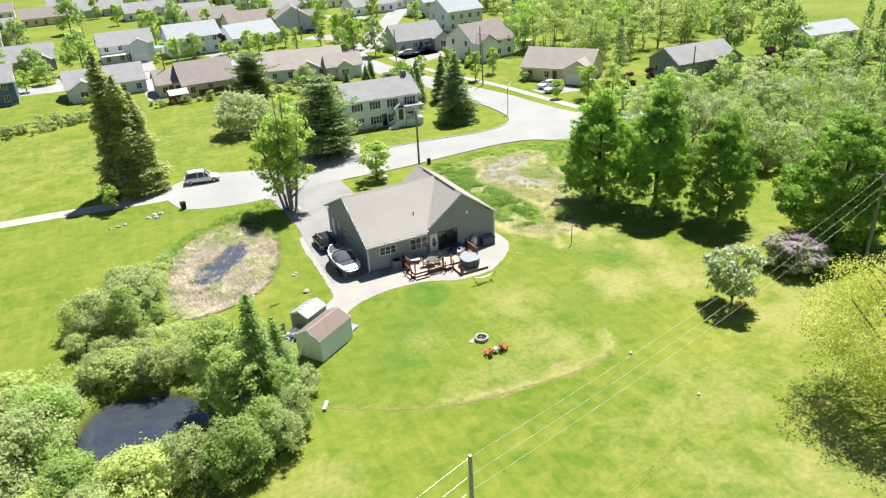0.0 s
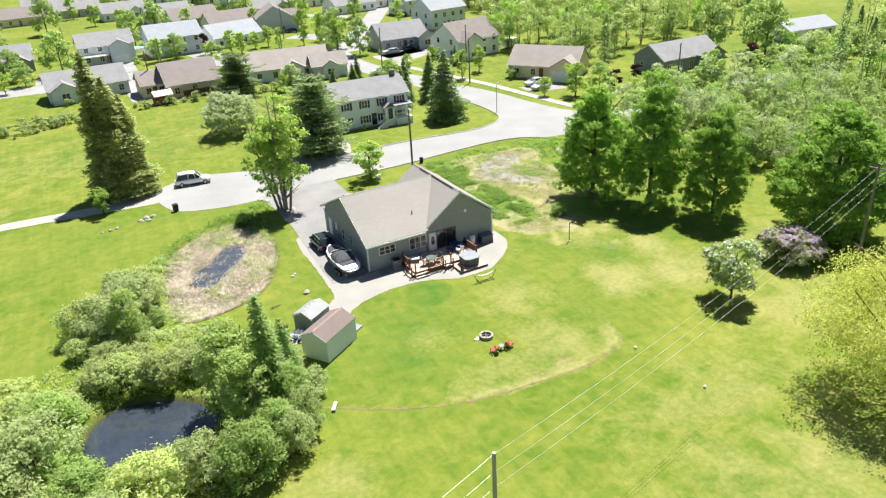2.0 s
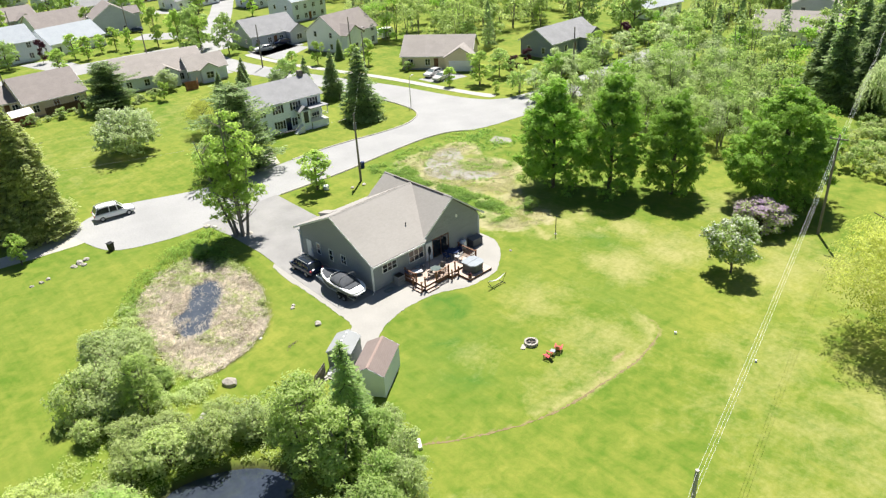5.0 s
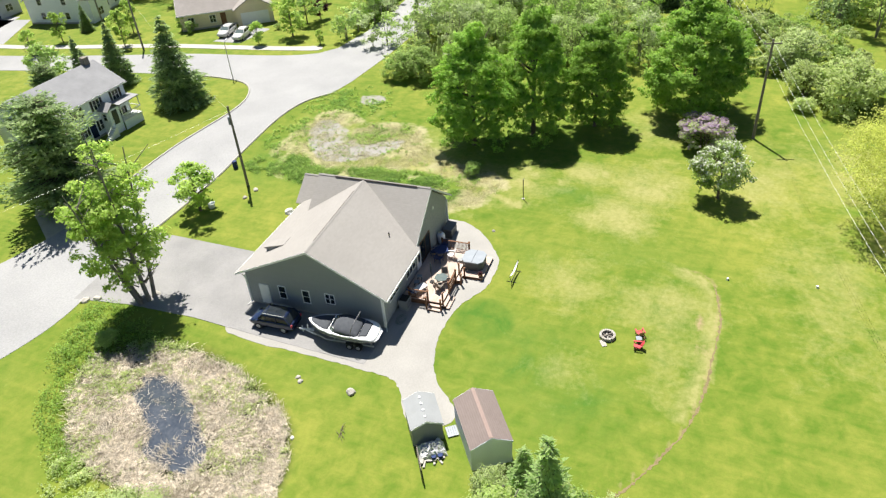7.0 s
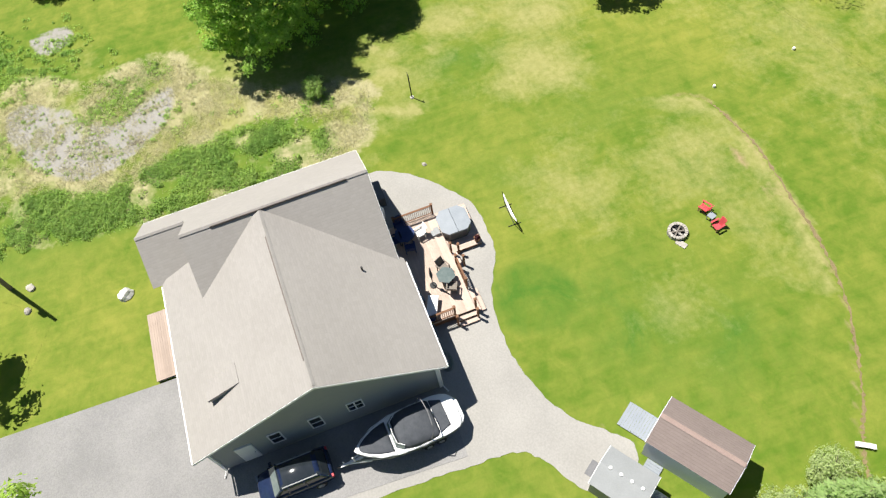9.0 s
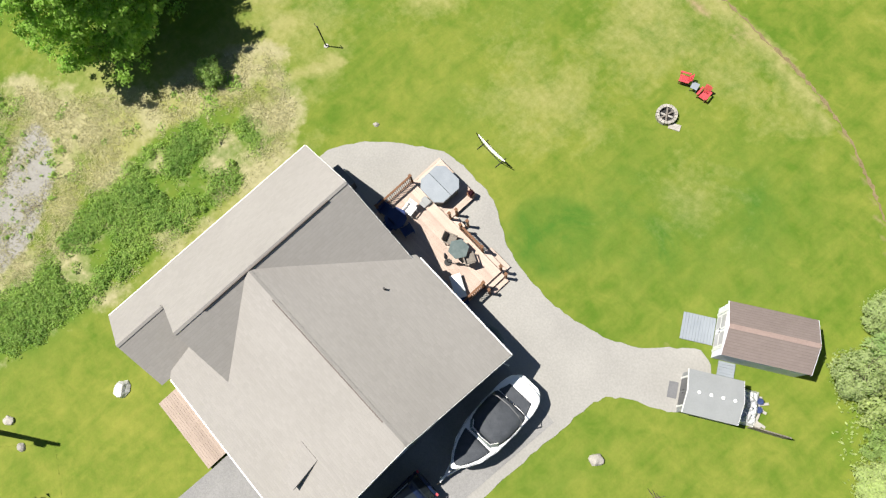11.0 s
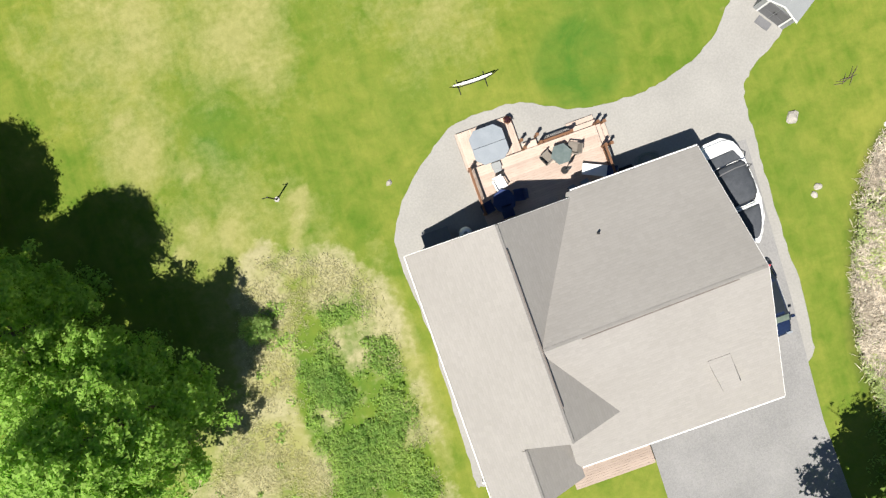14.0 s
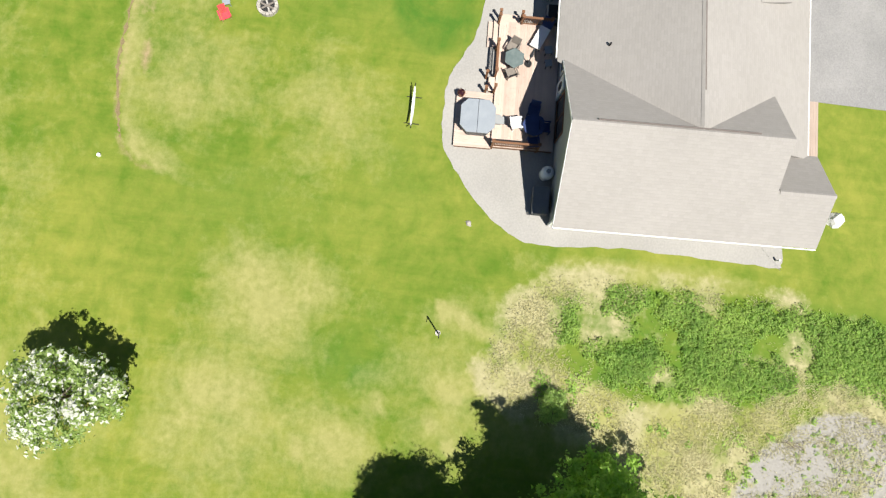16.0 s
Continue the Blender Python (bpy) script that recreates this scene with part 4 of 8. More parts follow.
def cylinder_pot(name, x, y, z, r, h, mat, label, plant=None):
    e = empty(name, DECK @ Matrix.Translation((x, y, z)), label, "planter")
    gg = Geo()
    gg.tube([(0, 0, 0), (0, 0, h * 0.9), (0, 0, h)], [r * 0.75, r, r * 1.06], 12)
    make("pot", gg, mat, e)
    if plant:
        rng = np.random.default_rng(5)
        v = rng.normal(size=(60, 3)) * np.array((r * 0.5, r * 0.5, r * 0.35)) + np.array((0, 0, h + r * 0.3))
        vv, q = leaf_quads(rng, v, v - np.array((0, 0, h)), 0.1)
        ob = new("flowers", quick_mesh("flowers", vv, q, [plant]))
        ob.parent = e
    return e


cylinder_pot("flower_pot", 28.35, 55.95, PZ, 0.22, 0.35, M["railwood"], "wooden tub of flowers on the platform corner", M["leaf_purple"])


def seat_chair(name, mat, label, m):
    """A low garden chair: seat, back, arms and legs."""
    e = empty(name, m, label, "chair", "garden chairs")
    box_part("seat", e, (-0.28, 0.28, -0.26, 0.28, 0.38, 0.43), mat)
    gg = Geo()
    gg.prism([(-0.28, 0.26, 0.4), (0.28, 0.26, 0.4), (0.28, 0.44, 0.98), (-0.28, 0.44, 0.98)], (0, 0.04, 0.01))
    make("backrest", gg, mat, e)
    for s in (-1, 1):
        box_part("armrest", e, (s * 0.3 - 0.04, s * 0.3 + 0.04, -0.28, 0.36, 0.6, 0.64), mat)
        for yy in (-0.24, 0.26):
            box_part("leg", e, (s * 0.3 - 0.03, s * 0.3 + 0.03, yy - 0.03, yy + 0.03, 0.0, 0.6), mat)
    return e


def patio_table(m, r, mat, label, sides=8):
    e = empty("patio_table", m, label, "table")
    gg = Geo()
    gg.prism([(r * math.cos(2 * math.pi * k / sides), r * math.sin(2 * math.pi * k / sides), 0.7) for k in range(sides)], (0, 0, 0.03))
    make("tabletop", gg, mat, e)
    for k in range(4):
        a = math.pi / 4 + k * math.pi / 2
        gg = Geo()
        gg.tube([(r * 0.75 * math.cos(a), r * 0.75 * math.sin(a), 0), (r * 0.6 * math.cos(a), r * 0.6 * math.sin(a), 0.7)], 0.025, 6)
        make("leg", gg, M["black"], e)
    return e


def on_deck(x, y, turn=0):
    return DECK @ pose(x, y, DZ, 0, 0, turn)


patio_table(on_deck(26.2, 58.85), 0.62, M["screen"], "small hexagonal glass patio table on the deck", 6)
umbrella_pole = empty("umbrella_stand", on_deck(26.2, 59.75), "dark closed umbrella in its stand on the deck", "umbrella")
g = Geo()
g.tube([(0, 0, 0), (0, 0, 0.08)], 0.22, 12)
make("base", g, M["black"], umbrella_pole)
g = Geo()
g.tube([(0, 0, 0.08), (0, 0, 0.9), (0, 0, 1.3), (0, 0, 2.2)], [0.03, 0.03, 0.11, 0.04], 8)
make("canopy", g, M["canvas"], umbrella_pole)
patio_table(on_deck(30.1, 60.25), 0.68, M["bluefab"], "dark octagonal patio table in the shade of the house")
deck_seat = seat_chair("deck_chair", M["bluefab"], "dark blue mesh deck chair", on_deck(30.1, 61.0 - 0.05, 180))
for x, y, a in ((29.2, 60.2, 80), (31.0, 60.3, -80)):
    copy_thing(deck_seat, on_deck(x, y, a))
tan_seat = seat_chair("deck_chair", M["polewood"], "brown mesh deck chair at the small table", on_deck(26.95, 58.75, -65))
copy_thing(tan_seat, on_deck(25.45, 58.75, 65))
seat_chair("deck_chair", M["gelcoat"], "white resin deck chair beside the shaded table", on_deck(30.0, 59.3, 190))
lounger = empty("sun_lounger", on_deck(24.5, 60.4, 65), "white cushioned sun lounger under the eave", "lounger")
box_part("cushion", lounger, (-0.32, 0.32, -0.9, 0.5, 0.36, 0.46), M["gelcoat"])
g = Geo()
g.prism([(-0.32, 0.5, 0.4), (0.32, 0.5, 0.4), (0.32, 0.95, 0.85), (-0.32, 0.95, 0.85)], (0, 0.06, -0.06))
make("backrest", g, M["bluefab"], lounger)
for sx_ in (-0.28, 0.28):
    for sy_ in (-0.8, 0.6):
        box_part("leg", lounger, (sx_ - 0.03, sx_ + 0.03, sy_ - 0.03, sy_ + 0.03, 0, 0.36), M["black"])
for x, y, w in ((25.4, 60.85, 0.45), (26.2, 60.9, 0.4)):
    e = empty("side_table", on_deck(x, y, 12), "small pale side table against the house wall", "side table")
    box_part("tabletop", e, (-w / 2, w / 2, -w / 2, w / 2, 0.42, 0.46), M["tubcover"])
    for a in (-1, 1):
        for b in (-1, 1):
            box_part("leg", e, (a * w * 0.4 - 0.02, a * w * 0.4 + 0.02, b * w * 0.4 - 0.02, b * w * 0.4 + 0.02, 0, 0.42), M["black"])

# heat pump, propane bottle and storage box by the wall
unit_ = empty("heat_pump", HOUSE @ pose(22.3, 60.75, 0.02), "beige grey heat pump unit beside the house wall", "heat pump")
box_part("case", unit_, (-0.45, 0.45, -0.4, 0.4, 0.08, 0.98), M["resin"])
box_part("top_grille", unit_, (-0.4, 0.4, -0.35, 0.35, 0.98, 1.02), M["black"])
for k in range(6):
    box_part("slat", unit_, (-0.42, 0.42, -0.42, -0.4, 0.2 + 0.12 * k, 0.24 + 0.12 * k), M["resindark"])
box_part("plinth", unit_, (-0.5, 0.5, -0.45, 0.45, 0.0, 0.08), M["concrete"])
tank = empty("propane_tank", HOUSE @ pose(32.05, 60.95, 0.02), "white upright propane tank against the gable wall", "gas tank")
g = Geo()
g.tube([(0, 0, 0.1), (0, 0, 0.2), (0, 0, 1.0), (0, 0, 1.15), (0, 0, 1.2)], [0.3, 0.38, 0.38, 0.25, 0.1], 16)
make("vessel", g, M["gelcoat"], tank, smooth=True)
g = Geo()
g.tube([(0, 0, 0), (0, 0, 0.12)], 0.28, 14)
make("foot_ring", g, M["steel"], tank)
g = Geo()
g.tube([(0, 0, 1.18), (0, 0, 1.36)], 0.13, 12)
make("valve_cover", g, M["resin"], tank)
chest = empty("storage_box", HOUSE @ pose(33.7, 60.65, 0.02), "grey resin storage box with dark lid by the wall", "storage box")
box_part("box_body", chest, (-0.75, 0.75, -0.42, 0.42, 0, 0.85), M["tubskirt"])
g = Geo()
g.prism([(-0.8, -0.46, 0.85), (-0.8, 0.46, 0.98), (-0.8, 0.46, 1.04), (-0.8, -0.46, 0.93)], (1.6, 0, 0))
make("lid", g, M["resindark"], chest)


# ---- vehicles ----
def wheel(parent, x, y, r=0.34, w=0.22):
    g = Geo()
    g.tube([(x - w / 2, y, r), (x - w / 2 + 0.03, y, r), (x + w / 2 - 0.03, y, r), (x + w / 2, y, r)], [r * 0.9, r, r, r * 0.9], 16)
    wh = make("wheel", g, M["rubber"], parent)
    g = Geo()
    s = 1 if x > 0 else -1
    g.tube([(x + s * (w / 2 - 0.01), y, r), (x + s * (w / 2 + 0.015), y, r)], [r * 0.62, r * 0.55], 12)
    make("rim", g, M["steel"], wh)


def suv(name, m, paint, label, length=4.6, width=1.86, height=1.7, nose=1.0, group="", hatch=0.55, glass_top=False):
    """A sport utility car; front towards +y."""
    e = empty(name, m, label, "car", group)
    L, W, Hh = length / 2, width / 2, height

    def ring(y, w, z0, z1, w2=None):
        w2 = w2 or w * 0.94
        return [(-w, y, z0 + 0.12), (-w * 0.92, y, z0), (w * 0.92, y, z0), (w, y, z0 + 0.12), (w, y, z1 - 0.16), (w2, y, z1), (-w2, y, z1), (-w, y, z1 - 0.16)]

    g = Geo()
    g.loft([ring(-L, W * 0.86, 0.42, 0.95), ring(-L + 0.12, W * 0.96, 0.34, 1.06), ring(-L + 0.8, W, 0.3, 1.08), ring(0.2, W, 0.28, 1.05), ring(L - 1.35 * nose, W, 0.3, 1.06),
            ring(L - 0.45, W * 0.97, 0.32, 0.93), ring(L - 0.12, W * 0.9, 0.36, 0.8), ring(L, W * 0.76, 0.42, 0.66)])
    body = make("body", g, paint, e, smooth=True)
    if not group:
        soft = body.modifiers.new("rounding", "SUBSURF")
        soft.levels = soft.render_levels = 2

    def cab(y, w, z):
        return [(-w, y, z), (w, y, z)]

    base = [(-W * 0.93, -L + 0.12), (W * 0.93, -L + 0.12), (W * 0.93, L - 1.25 * nose), (-W * 0.93, L - 1.25 * nose)]
    top = [(-W * 0.78, -L + hatch), (W * 0.78, -L + hatch), (W * 0.78, L - 2.05 * nose), (-W * 0.78, L - 2.05 * nose)]
    g = Geo()
    g.loft([[(x, y, 1.0) for x, y in base], [(x, y, Hh - 0.1) for x, y in top]])
    make("glasshouse", g, M["glass"], e, "dark tinted windows", bevel=0.0 if group else 0.14)
    g = Geo()
    g.prism([(-W * 0.86, L - 1.34 * nose, 1.04), (W * 0.86, L - 1.34 * nose, 1.04), (W * 0.73, L - 1.98 * nose, Hh - 0.14), (-W * 0.73, L - 1.98 * nose, Hh - 0.14)], (0, 0.02, 0.03))
    make("windscreen", g, M["screen"], e, "sloping windscreen")
    g = Geo()
    yr, yf, wr_ = top[0][1], top[2][1], W * 0.8
    for i in range(9):
        yy = yr + (yf - yr) * i / 8
        drop = 0.09 * (2 * i / 8 - 1) ** 2
        g.v += [(wr_ * k / 4, yy, Hh - drop - 0.08 * (k / 4) ** 2) for k in range(-4, 5)]
    g.f += [(i * 9 + k, i * 9 + k + 1, i * 9 + k + 10, i * 9 + k + 9) for i in range(8) for k in range(8)]
    rf = make("roof", g, paint, e, smooth=True)
    sol = rf.modifiers.new("thickness", "SOLIDIFY")
    sol.thickness, sol.offset = 0.05, -1
    if glass_top:
        g = Geo()
        g.v += [(wr_ * 0.8 * k / 2, yr + (yf - yr) * (0.12 + 0.8 * i / 4), Hh + 0.01 - 0.09 * (2 * (0.12 + 0.8 * i / 4) - 1) ** 2 - 0.08 * (0.8 * k / 2) ** 2) for i in range(5) for k in range(-2, 3)]
        g.f += [(i * 5 + k, i * 5 + k + 1, i * 5 + k + 6, i * 5 + k + 5) for i in range(4) for k in range(4)]
        make("glass_roof", g, M["glass"], e, "dark glass roof panel", smooth=True)
    for s in (-1, 1):
        for yb, yt in ((-L + 0.14, -L + hatch + 0.02), (-0.62, -0.55), (0.42, 0.3), (L - 1.26 * nose, L - 2.06 * nose)):
            g = Geo()
            g.tube([(s * W * 0.93, yb, 1.0), (s * W * 0.785, yt, Hh - 0.09)], 0.05, 5)
            make("pillar", g, paint, e)
        g = Geo()
        g.box(s * (W + 0.1) - 0.1, s * (W + 0.1) + 0.1, L - 1.62 * nose, L - 1.62 * nose + 0.14, 1.0, 1.15)
        make("mirror", g, paint, e)
        g = Geo()
        g.box(s * W * 0.72 - 0.025, s * W * 0.72 + 0.025, -L + hatch + 0.15, L - 2.2 * nose, Hh - 0.03, Hh + 0.03)
        make("roof_rail", g, M["resin"], e)
        g = Geo()
        g.box(s * W * 0.72 - 0.17, s * W * 0.72 + 0.17, L - 0.16, L - 0.05, 0.66, 0.8)
        make("headlight", g, M["tubcover"], e, "clear headlight")
        g = Geo()
        g.box(s * W * 0.84 - 0.08, s * W * 0.84 + 0.08, -L + 0.02, -L + 0.12, 0.8, 1.0)
        make("tail_light", g, M["red"], e, "red tail light")
    for x in (-W + 0.1, W - 0.1):
        for y in (-L + 0.9, L - 0.92):
            wheel(e, x, y)
    return e


suv("parked_suv", pose(17.13, 70.05, 0.036, 0, 0, 3), M["navy"], "dark navy sport utility car parked beside the house", 4.2, 1.86, 1.64, nose=0.68, hatch=0.6, glass_top=True)
suv("parked_suv", pose(7.2, 101.4, 0.03, 0, 0, -96), M["gelcoat"], "white sport utility car parked on the roadside", 5.1, 2.0, 1.9)
for x, y, a, mt, lab in ((79.8, 121.3, 100, "silver", "silver car on a house drive"), (79.0, 117.6, 100, "silver", "light grey car on a house drive"), (69, 173.5, 80, "silver", "silver car on a house drive"), (76, 176.5, 80, "navy", "dark car under a carport"), (57.5, 229, 60, "navy", "dark car near a bungalow"), (98, 234, 30, "navy", "dark car on a far drive")):
    suv("neighbour_car", pose(x, y, 0.03, 0, 0, a), M[mt], lab, 4.5, 1.8, 1.55, group="neighbour cars")

BOAT = pose(17.3, 63.35, 0.036, 0, 0, 6)
trailer = empty("boat_trailer", BOAT, "galvanised tandem boat trailer on the drive", "trailer")
for s in (-1, 1):
    g = Geo()
    g.tube([(s * 0.75, -2.7, 0.5), (s * 0.75, 1.4, 0.5), (s * 0.12, 3.2, 0.5)], 0.05, 6)
    make("rail", g, M["steel"], trailer)
    g = Geo()
    g.box(s * 0.45 - 0.07, s * 0.45 + 0.07, -2.6, 1.0, 0.52, 0.62)
    make("bunk", g, M["canvas"], trailer)
    for y in (-1.4, -0.65):
        wheel(trailer, s * 0.95, y, 0.3, 0.2)
    g = Geo()
    g.prism([(s * 1.05, -1.8, 0.45), (s * 1.05, -1.7, 0.65), (s * 1.05, -0.35, 0.65), (s * 1.05, -0.25, 0.45), (s * 1.05, -0.35, 0.62), (s * 1.05, -1.7, 0.62)], (-s * 0.24, 0, 0))
    make("mudguard", g, M["black"], trailer)
g = Geo()
g.box(-0.06, 0.06, 2.9, 4.2, 0.44, 0.58)
g.tube([(0, 3.4, 0.5), (0, 3.4, 1.1)], 0.05, 6)
for s in (-1, 1):
    g.tube([(s * 0.42, 2.5, 0.5), (s * 0.05, 3.7, 0.5)], 0.045, 6)
make("tongue", g, M["gelcoat"], trailer, "white trailer tongue")
g = Geo()
g.tube([(0, 4.15, 0.52), (0, 4.4, 0.52)], [0.06, 0.05], 8)
make("coupler", g, M["black"], trailer)
g = Geo()
g.tube([(0.12, 4.0, 0.05), (0.12, 4.0, 0.75)], 0.035, 6)
make("jack", g, M["white"], trailer)
for y in (-2.4, -1.0, 0.8):
    g = Geo()
    g.box(-0.75, 0.75, y - 0.04, y + 0.04, 0.46, 0.54)
    make("crossbeam", g, M["steel"], trailer)

boat = empty("motor_boat", BOAT, "white motor boat under charcoal covers on a trailer", "boat")


def hull_ring(y, half, keel, chine, sheer):
    return [(0, y, keel), (half * 0.78, y, chine), (half, y, sheer - 0.12), (half * 1.02, y, sheer), (half * 0.9, y, sheer + 0.04), (-half * 0.9, y, sheer + 0.04), (-half * 1.02, y, sheer), (-half, y, sheer - 0.12), (-half * 0.78, y, chine)]


HULL = ((-2.86, 0.5, 0.9, 1.0, 1.24), (-2.78, 0.82, 0.8, 0.96, 1.28), (-2.6, 1.0, 0.7, 0.93, 1.35), (-2.3, 1.1, 0.65, 0.9, 1.44), (-1.85, 1.18, 0.6, 0.88, 1.5), (-0.5, 1.22, 0.6, 0.9, 1.56), (0.9, 1.14, 0.64, 0.98, 1.64), (1.9, 0.9, 0.76, 1.12, 1.70), (2.6, 0.5, 0.95, 1.3, 1.75), (3.0, 0.18, 1.2, 1.5, 1.78), (3.12, 0.04, 1.45, 1.6, 1.78))
g = Geo()
g.loft([hull_ring(*h) for h in HULL])
make("hull", g, M["gelcoat"], boat, "glossy white hull", bevel=0.02)
g = Geo()
g.loft([[(x * 1.012, y, z) for x, y, z in ((-h[1], h[0], h[4] - 0.3), (h[1], h[0], h[4] - 0.3), (h[1] * 1.01, h[0], h[4] - 0.16), (-h[1] * 1.01, h[0], h[4] - 0.16))] for h in HULL[1:-1]])
make("hull_stripe", g, M["resindark"], boat, "grey hull stripe")


def cover_ring(y, half, z, rise):
    return [(half * math.cos(a), y, z + rise * max(0.0, math.sin(a)) ** 0.7) for a in [k * math.pi / 8 for k in range(9)]] + [(-half * 0.5, y, z - 0.03), (half * 0.5, y, z - 0.03)]


g = Geo()
g.loft([cover_ring(-1.5, 1.0, 1.53, 0.06), cover_ring(-1.36, 1.09, 1.55, 0.2), cover_ring(-0.8, 1.15, 1.58, 0.36), cover_ring(-0.1, 1.14, 1.61, 0.52), cover_ring(0.4, 1.06, 1.64, 0.46), cover_ring(0.72, 0.92, 1.66, 0.3), cover_ring(0.8, 0.88, 1.66, 0.1)])
make("cockpit_cover", g, M["canvas"], boat, "charcoal canvas cockpit cover", smooth=True)
g = Geo()
g.loft([cover_ring(1.12, 0.9, 1.69, 0.05), cover_ring(1.3, 0.88, 1.7, 0.1), cover_ring(1.9, 0.71, 1.74, 0.11), cover_ring(2.4, 0.48, 1.77, 0.09), cover_ring(2.72, 0.26, 1.79, 0.05), cover_ring(2.85, 0.1, 1.79, 0.02)])
make("bow_cover", g, M["canvas"], boat, "charcoal canvas bow cover", smooth=True)
for s in (-1, 1):
    g = Geo()
    g.prism([(s * 1.0, 0.62, 1.68), (s * 0.72, 0.98, 1.69), (s * 0.62, 0.84, 2.0), (s * 0.88, 0.5, 1.96)], (s * 0.012, 0.012, 0))
    make("windscreen_wing", g, M["screen"], boat, "clear curved windscreen side")
g = Geo()
g.prism([(-0.7, 1.0, 1.69), (0.7, 1.0, 1.69), (0.6, 0.86, 2.0), (-0.6, 0.86, 2.0)], (0, 0.014, 0.004))
make("windscreen", g, M["screen"], boat, "clear walk-through windscreen")
g = Geo()
g.tube([(-0.89, 0.5, 1.97), (-0.62, 0.85, 2.01), (0, 0.9, 2.02), (0.62, 0.85, 2.01), (0.89, 0.5, 1.97)], 0.022, 6)
make("windscreen_frame", g, M["white"], boat)
g = Geo()
g.loft([[(-0.78, -2.2, 1.46), (0.78, -2.2, 1.46), (1.0, -1.54, 1.53), (-1.0, -1.54, 1.53)], [(-0.74, -2.16, 1.58), (0.74, -2.16, 1.58), (0.96, -1.56, 1.66), (-0.96, -1.56, 1.66)]])
make("stern_pad", g, M["canvas"], boat, "dark padded stern lounge", bevel=0.03)
g = Geo()
g.loft([[(-0.9, -2.3, 1.1), (0.9, -2.3, 1.1), (0.9, -2.3, 1.16), (-0.9, -2.3, 1.16)], [(-0.82, -2.85, 1.08), (0.82, -2.85, 1.08), (0.82, -2.85, 1.14), (-0.82, -2.85, 1.14)], [(-0.5, -3.05, 1.08), (0.5, -3.05, 1.08), (0.5, -3.05, 1.13), (-0.5, -3.05, 1.13)]])
make("swim_platform", g, M["gelcoat"], boat, "white swim platform", bevel=0.02)
g = Geo()
g.tube([(-1.12, -0.9, 1.6), (-1.06, -1.1, 2.3), (-0.75, -1.22, 2.62), (0, -1.28, 2.72), (0.75, -1.22, 2.62), (1.06, -1.1, 2.3), (1.12, -0.9, 1.6)], 0.035, 6)
make("folded_arch", g, M["resindark"], boat, "folded canopy arch")
for s in (-1, 1):
    g = Geo()
    g.tube([(s * 1.2, -1.5, 1.54), (s * 1.19, 0.3, 1.6), (s * 1.04, 1.3, 1.68), (s * 0.68, 2.25, 1.76), (s * 0.14, 2.95, 1.82)], 0.018, 5)
    make("rub_rail", g, M["steel"], boat)


# ---- garden sheds ----
def shed(name, m, length, width, eave, peak, wall_mat, roof_mat, label, door_mats, over=0.15):
    """Ridge along x, doors on the +x end."""
    e = empty(name, m, label, "shed")
    l, w = length / 2, width / 2
    g = Geo()
    gable_wall(g, "x", -w, w, -l, -l + 0.06, 0, eave, peak, 0)
    gable_wall(g, "x", -w, w, l - 0.06, l, 0, eave, peak, 0)
    g.box(-l + 0.06, l - 0.06, -w, -w + 0.06, 0, eave)
    g.box(-l + 0.06, l - 0.06, w - 0.06, w, 0, eave)
    make("wall", g, wall_mat, e)
    drop = (peak - eave) / w * over
    for s in (-1, 1):
        g = Geo()
        g.slab([(-l - over, s * (w + over), eave - drop + 0.06), (l + over, s * (w + over), eave - drop + 0.06), (l + over, 0, peak + 0.06), (-l - over, 0, peak + 0.06)], 0.06)
        make("roof_slope", g, roof_mat, e)
        g = Geo()
        g.box(l, l + 0.03, s * w * 0.34 - w * 0.32, s * w * 0.34 + w * 0.32, 0.12, eave - 0.1)
        d = make("door", g, door_mats[0], e)
        c = s * w * 0.34
        for z0, z1 in ((0.25, eave * 0.45), (eave * 0.52, eave - 0.22)):
            g = Geo()
            g.box(l + 0.03, l + 0.04, c - w * 0.24, c + w * 0.24, z0, z1)
            make("door_panel", g, M["doorpanel"] if door_mats[0] is M["white"] else M["resindark"], d)
        g = Geo()
        g.box(l + 0.002, l + 0.05, s * w * 0.72 - 0.05, s * w * 0.72 + 0.05, 0.05, eave - 0.02)
        make("door_frame", g, M["white"], e)
        g = Geo()
        g.box(l + 0.03, l + 0.06, s * 0.08 - 0.02, s * 0.08 + 0.02, 0.9, 1.1)
        make("handle", g, M["black"], d)
        for sx in (-1, 1):
            g = Geo()
            a, b = (s * (w + over), eave - drop + 0.04), (0, peak + 0.04)
            x = sx * (l + over)
            g.prism([(x, a[0], a[1]), (x, b[0], b[1]), (x, b[0], b[1] - 0.14), (x, a[0], a[1] - 0.14)], (0.03 * sx, 0, 0))
            make("bargeboard", g, door_mats[1], e)
    return e


SHED = pose(11.35, 49.46, 0.02, 0, 0, 36)
shed("garden_shed", SHED, 4.4, 2.8, 2.15, 2.85, M["shedwall"], M["shedroof"], "pale blue grey wooden garden shed with brown shingle roof", (M["white"], M["shedwall"]), 0.06)
e = empty("shed_ramp", SHED, "weathered grey plank ramp before the shed doors", "ramp")
for k in range(11):
    box_part("plank", e, (2.27 + k * 0.162, 2.27 + k * 0.162 + 0.152, -0.8, 0.73, 0.06, 0.1), M["tubcover"])
e = empty("side_step", SHED, "grey plank step between the sheds", "step")
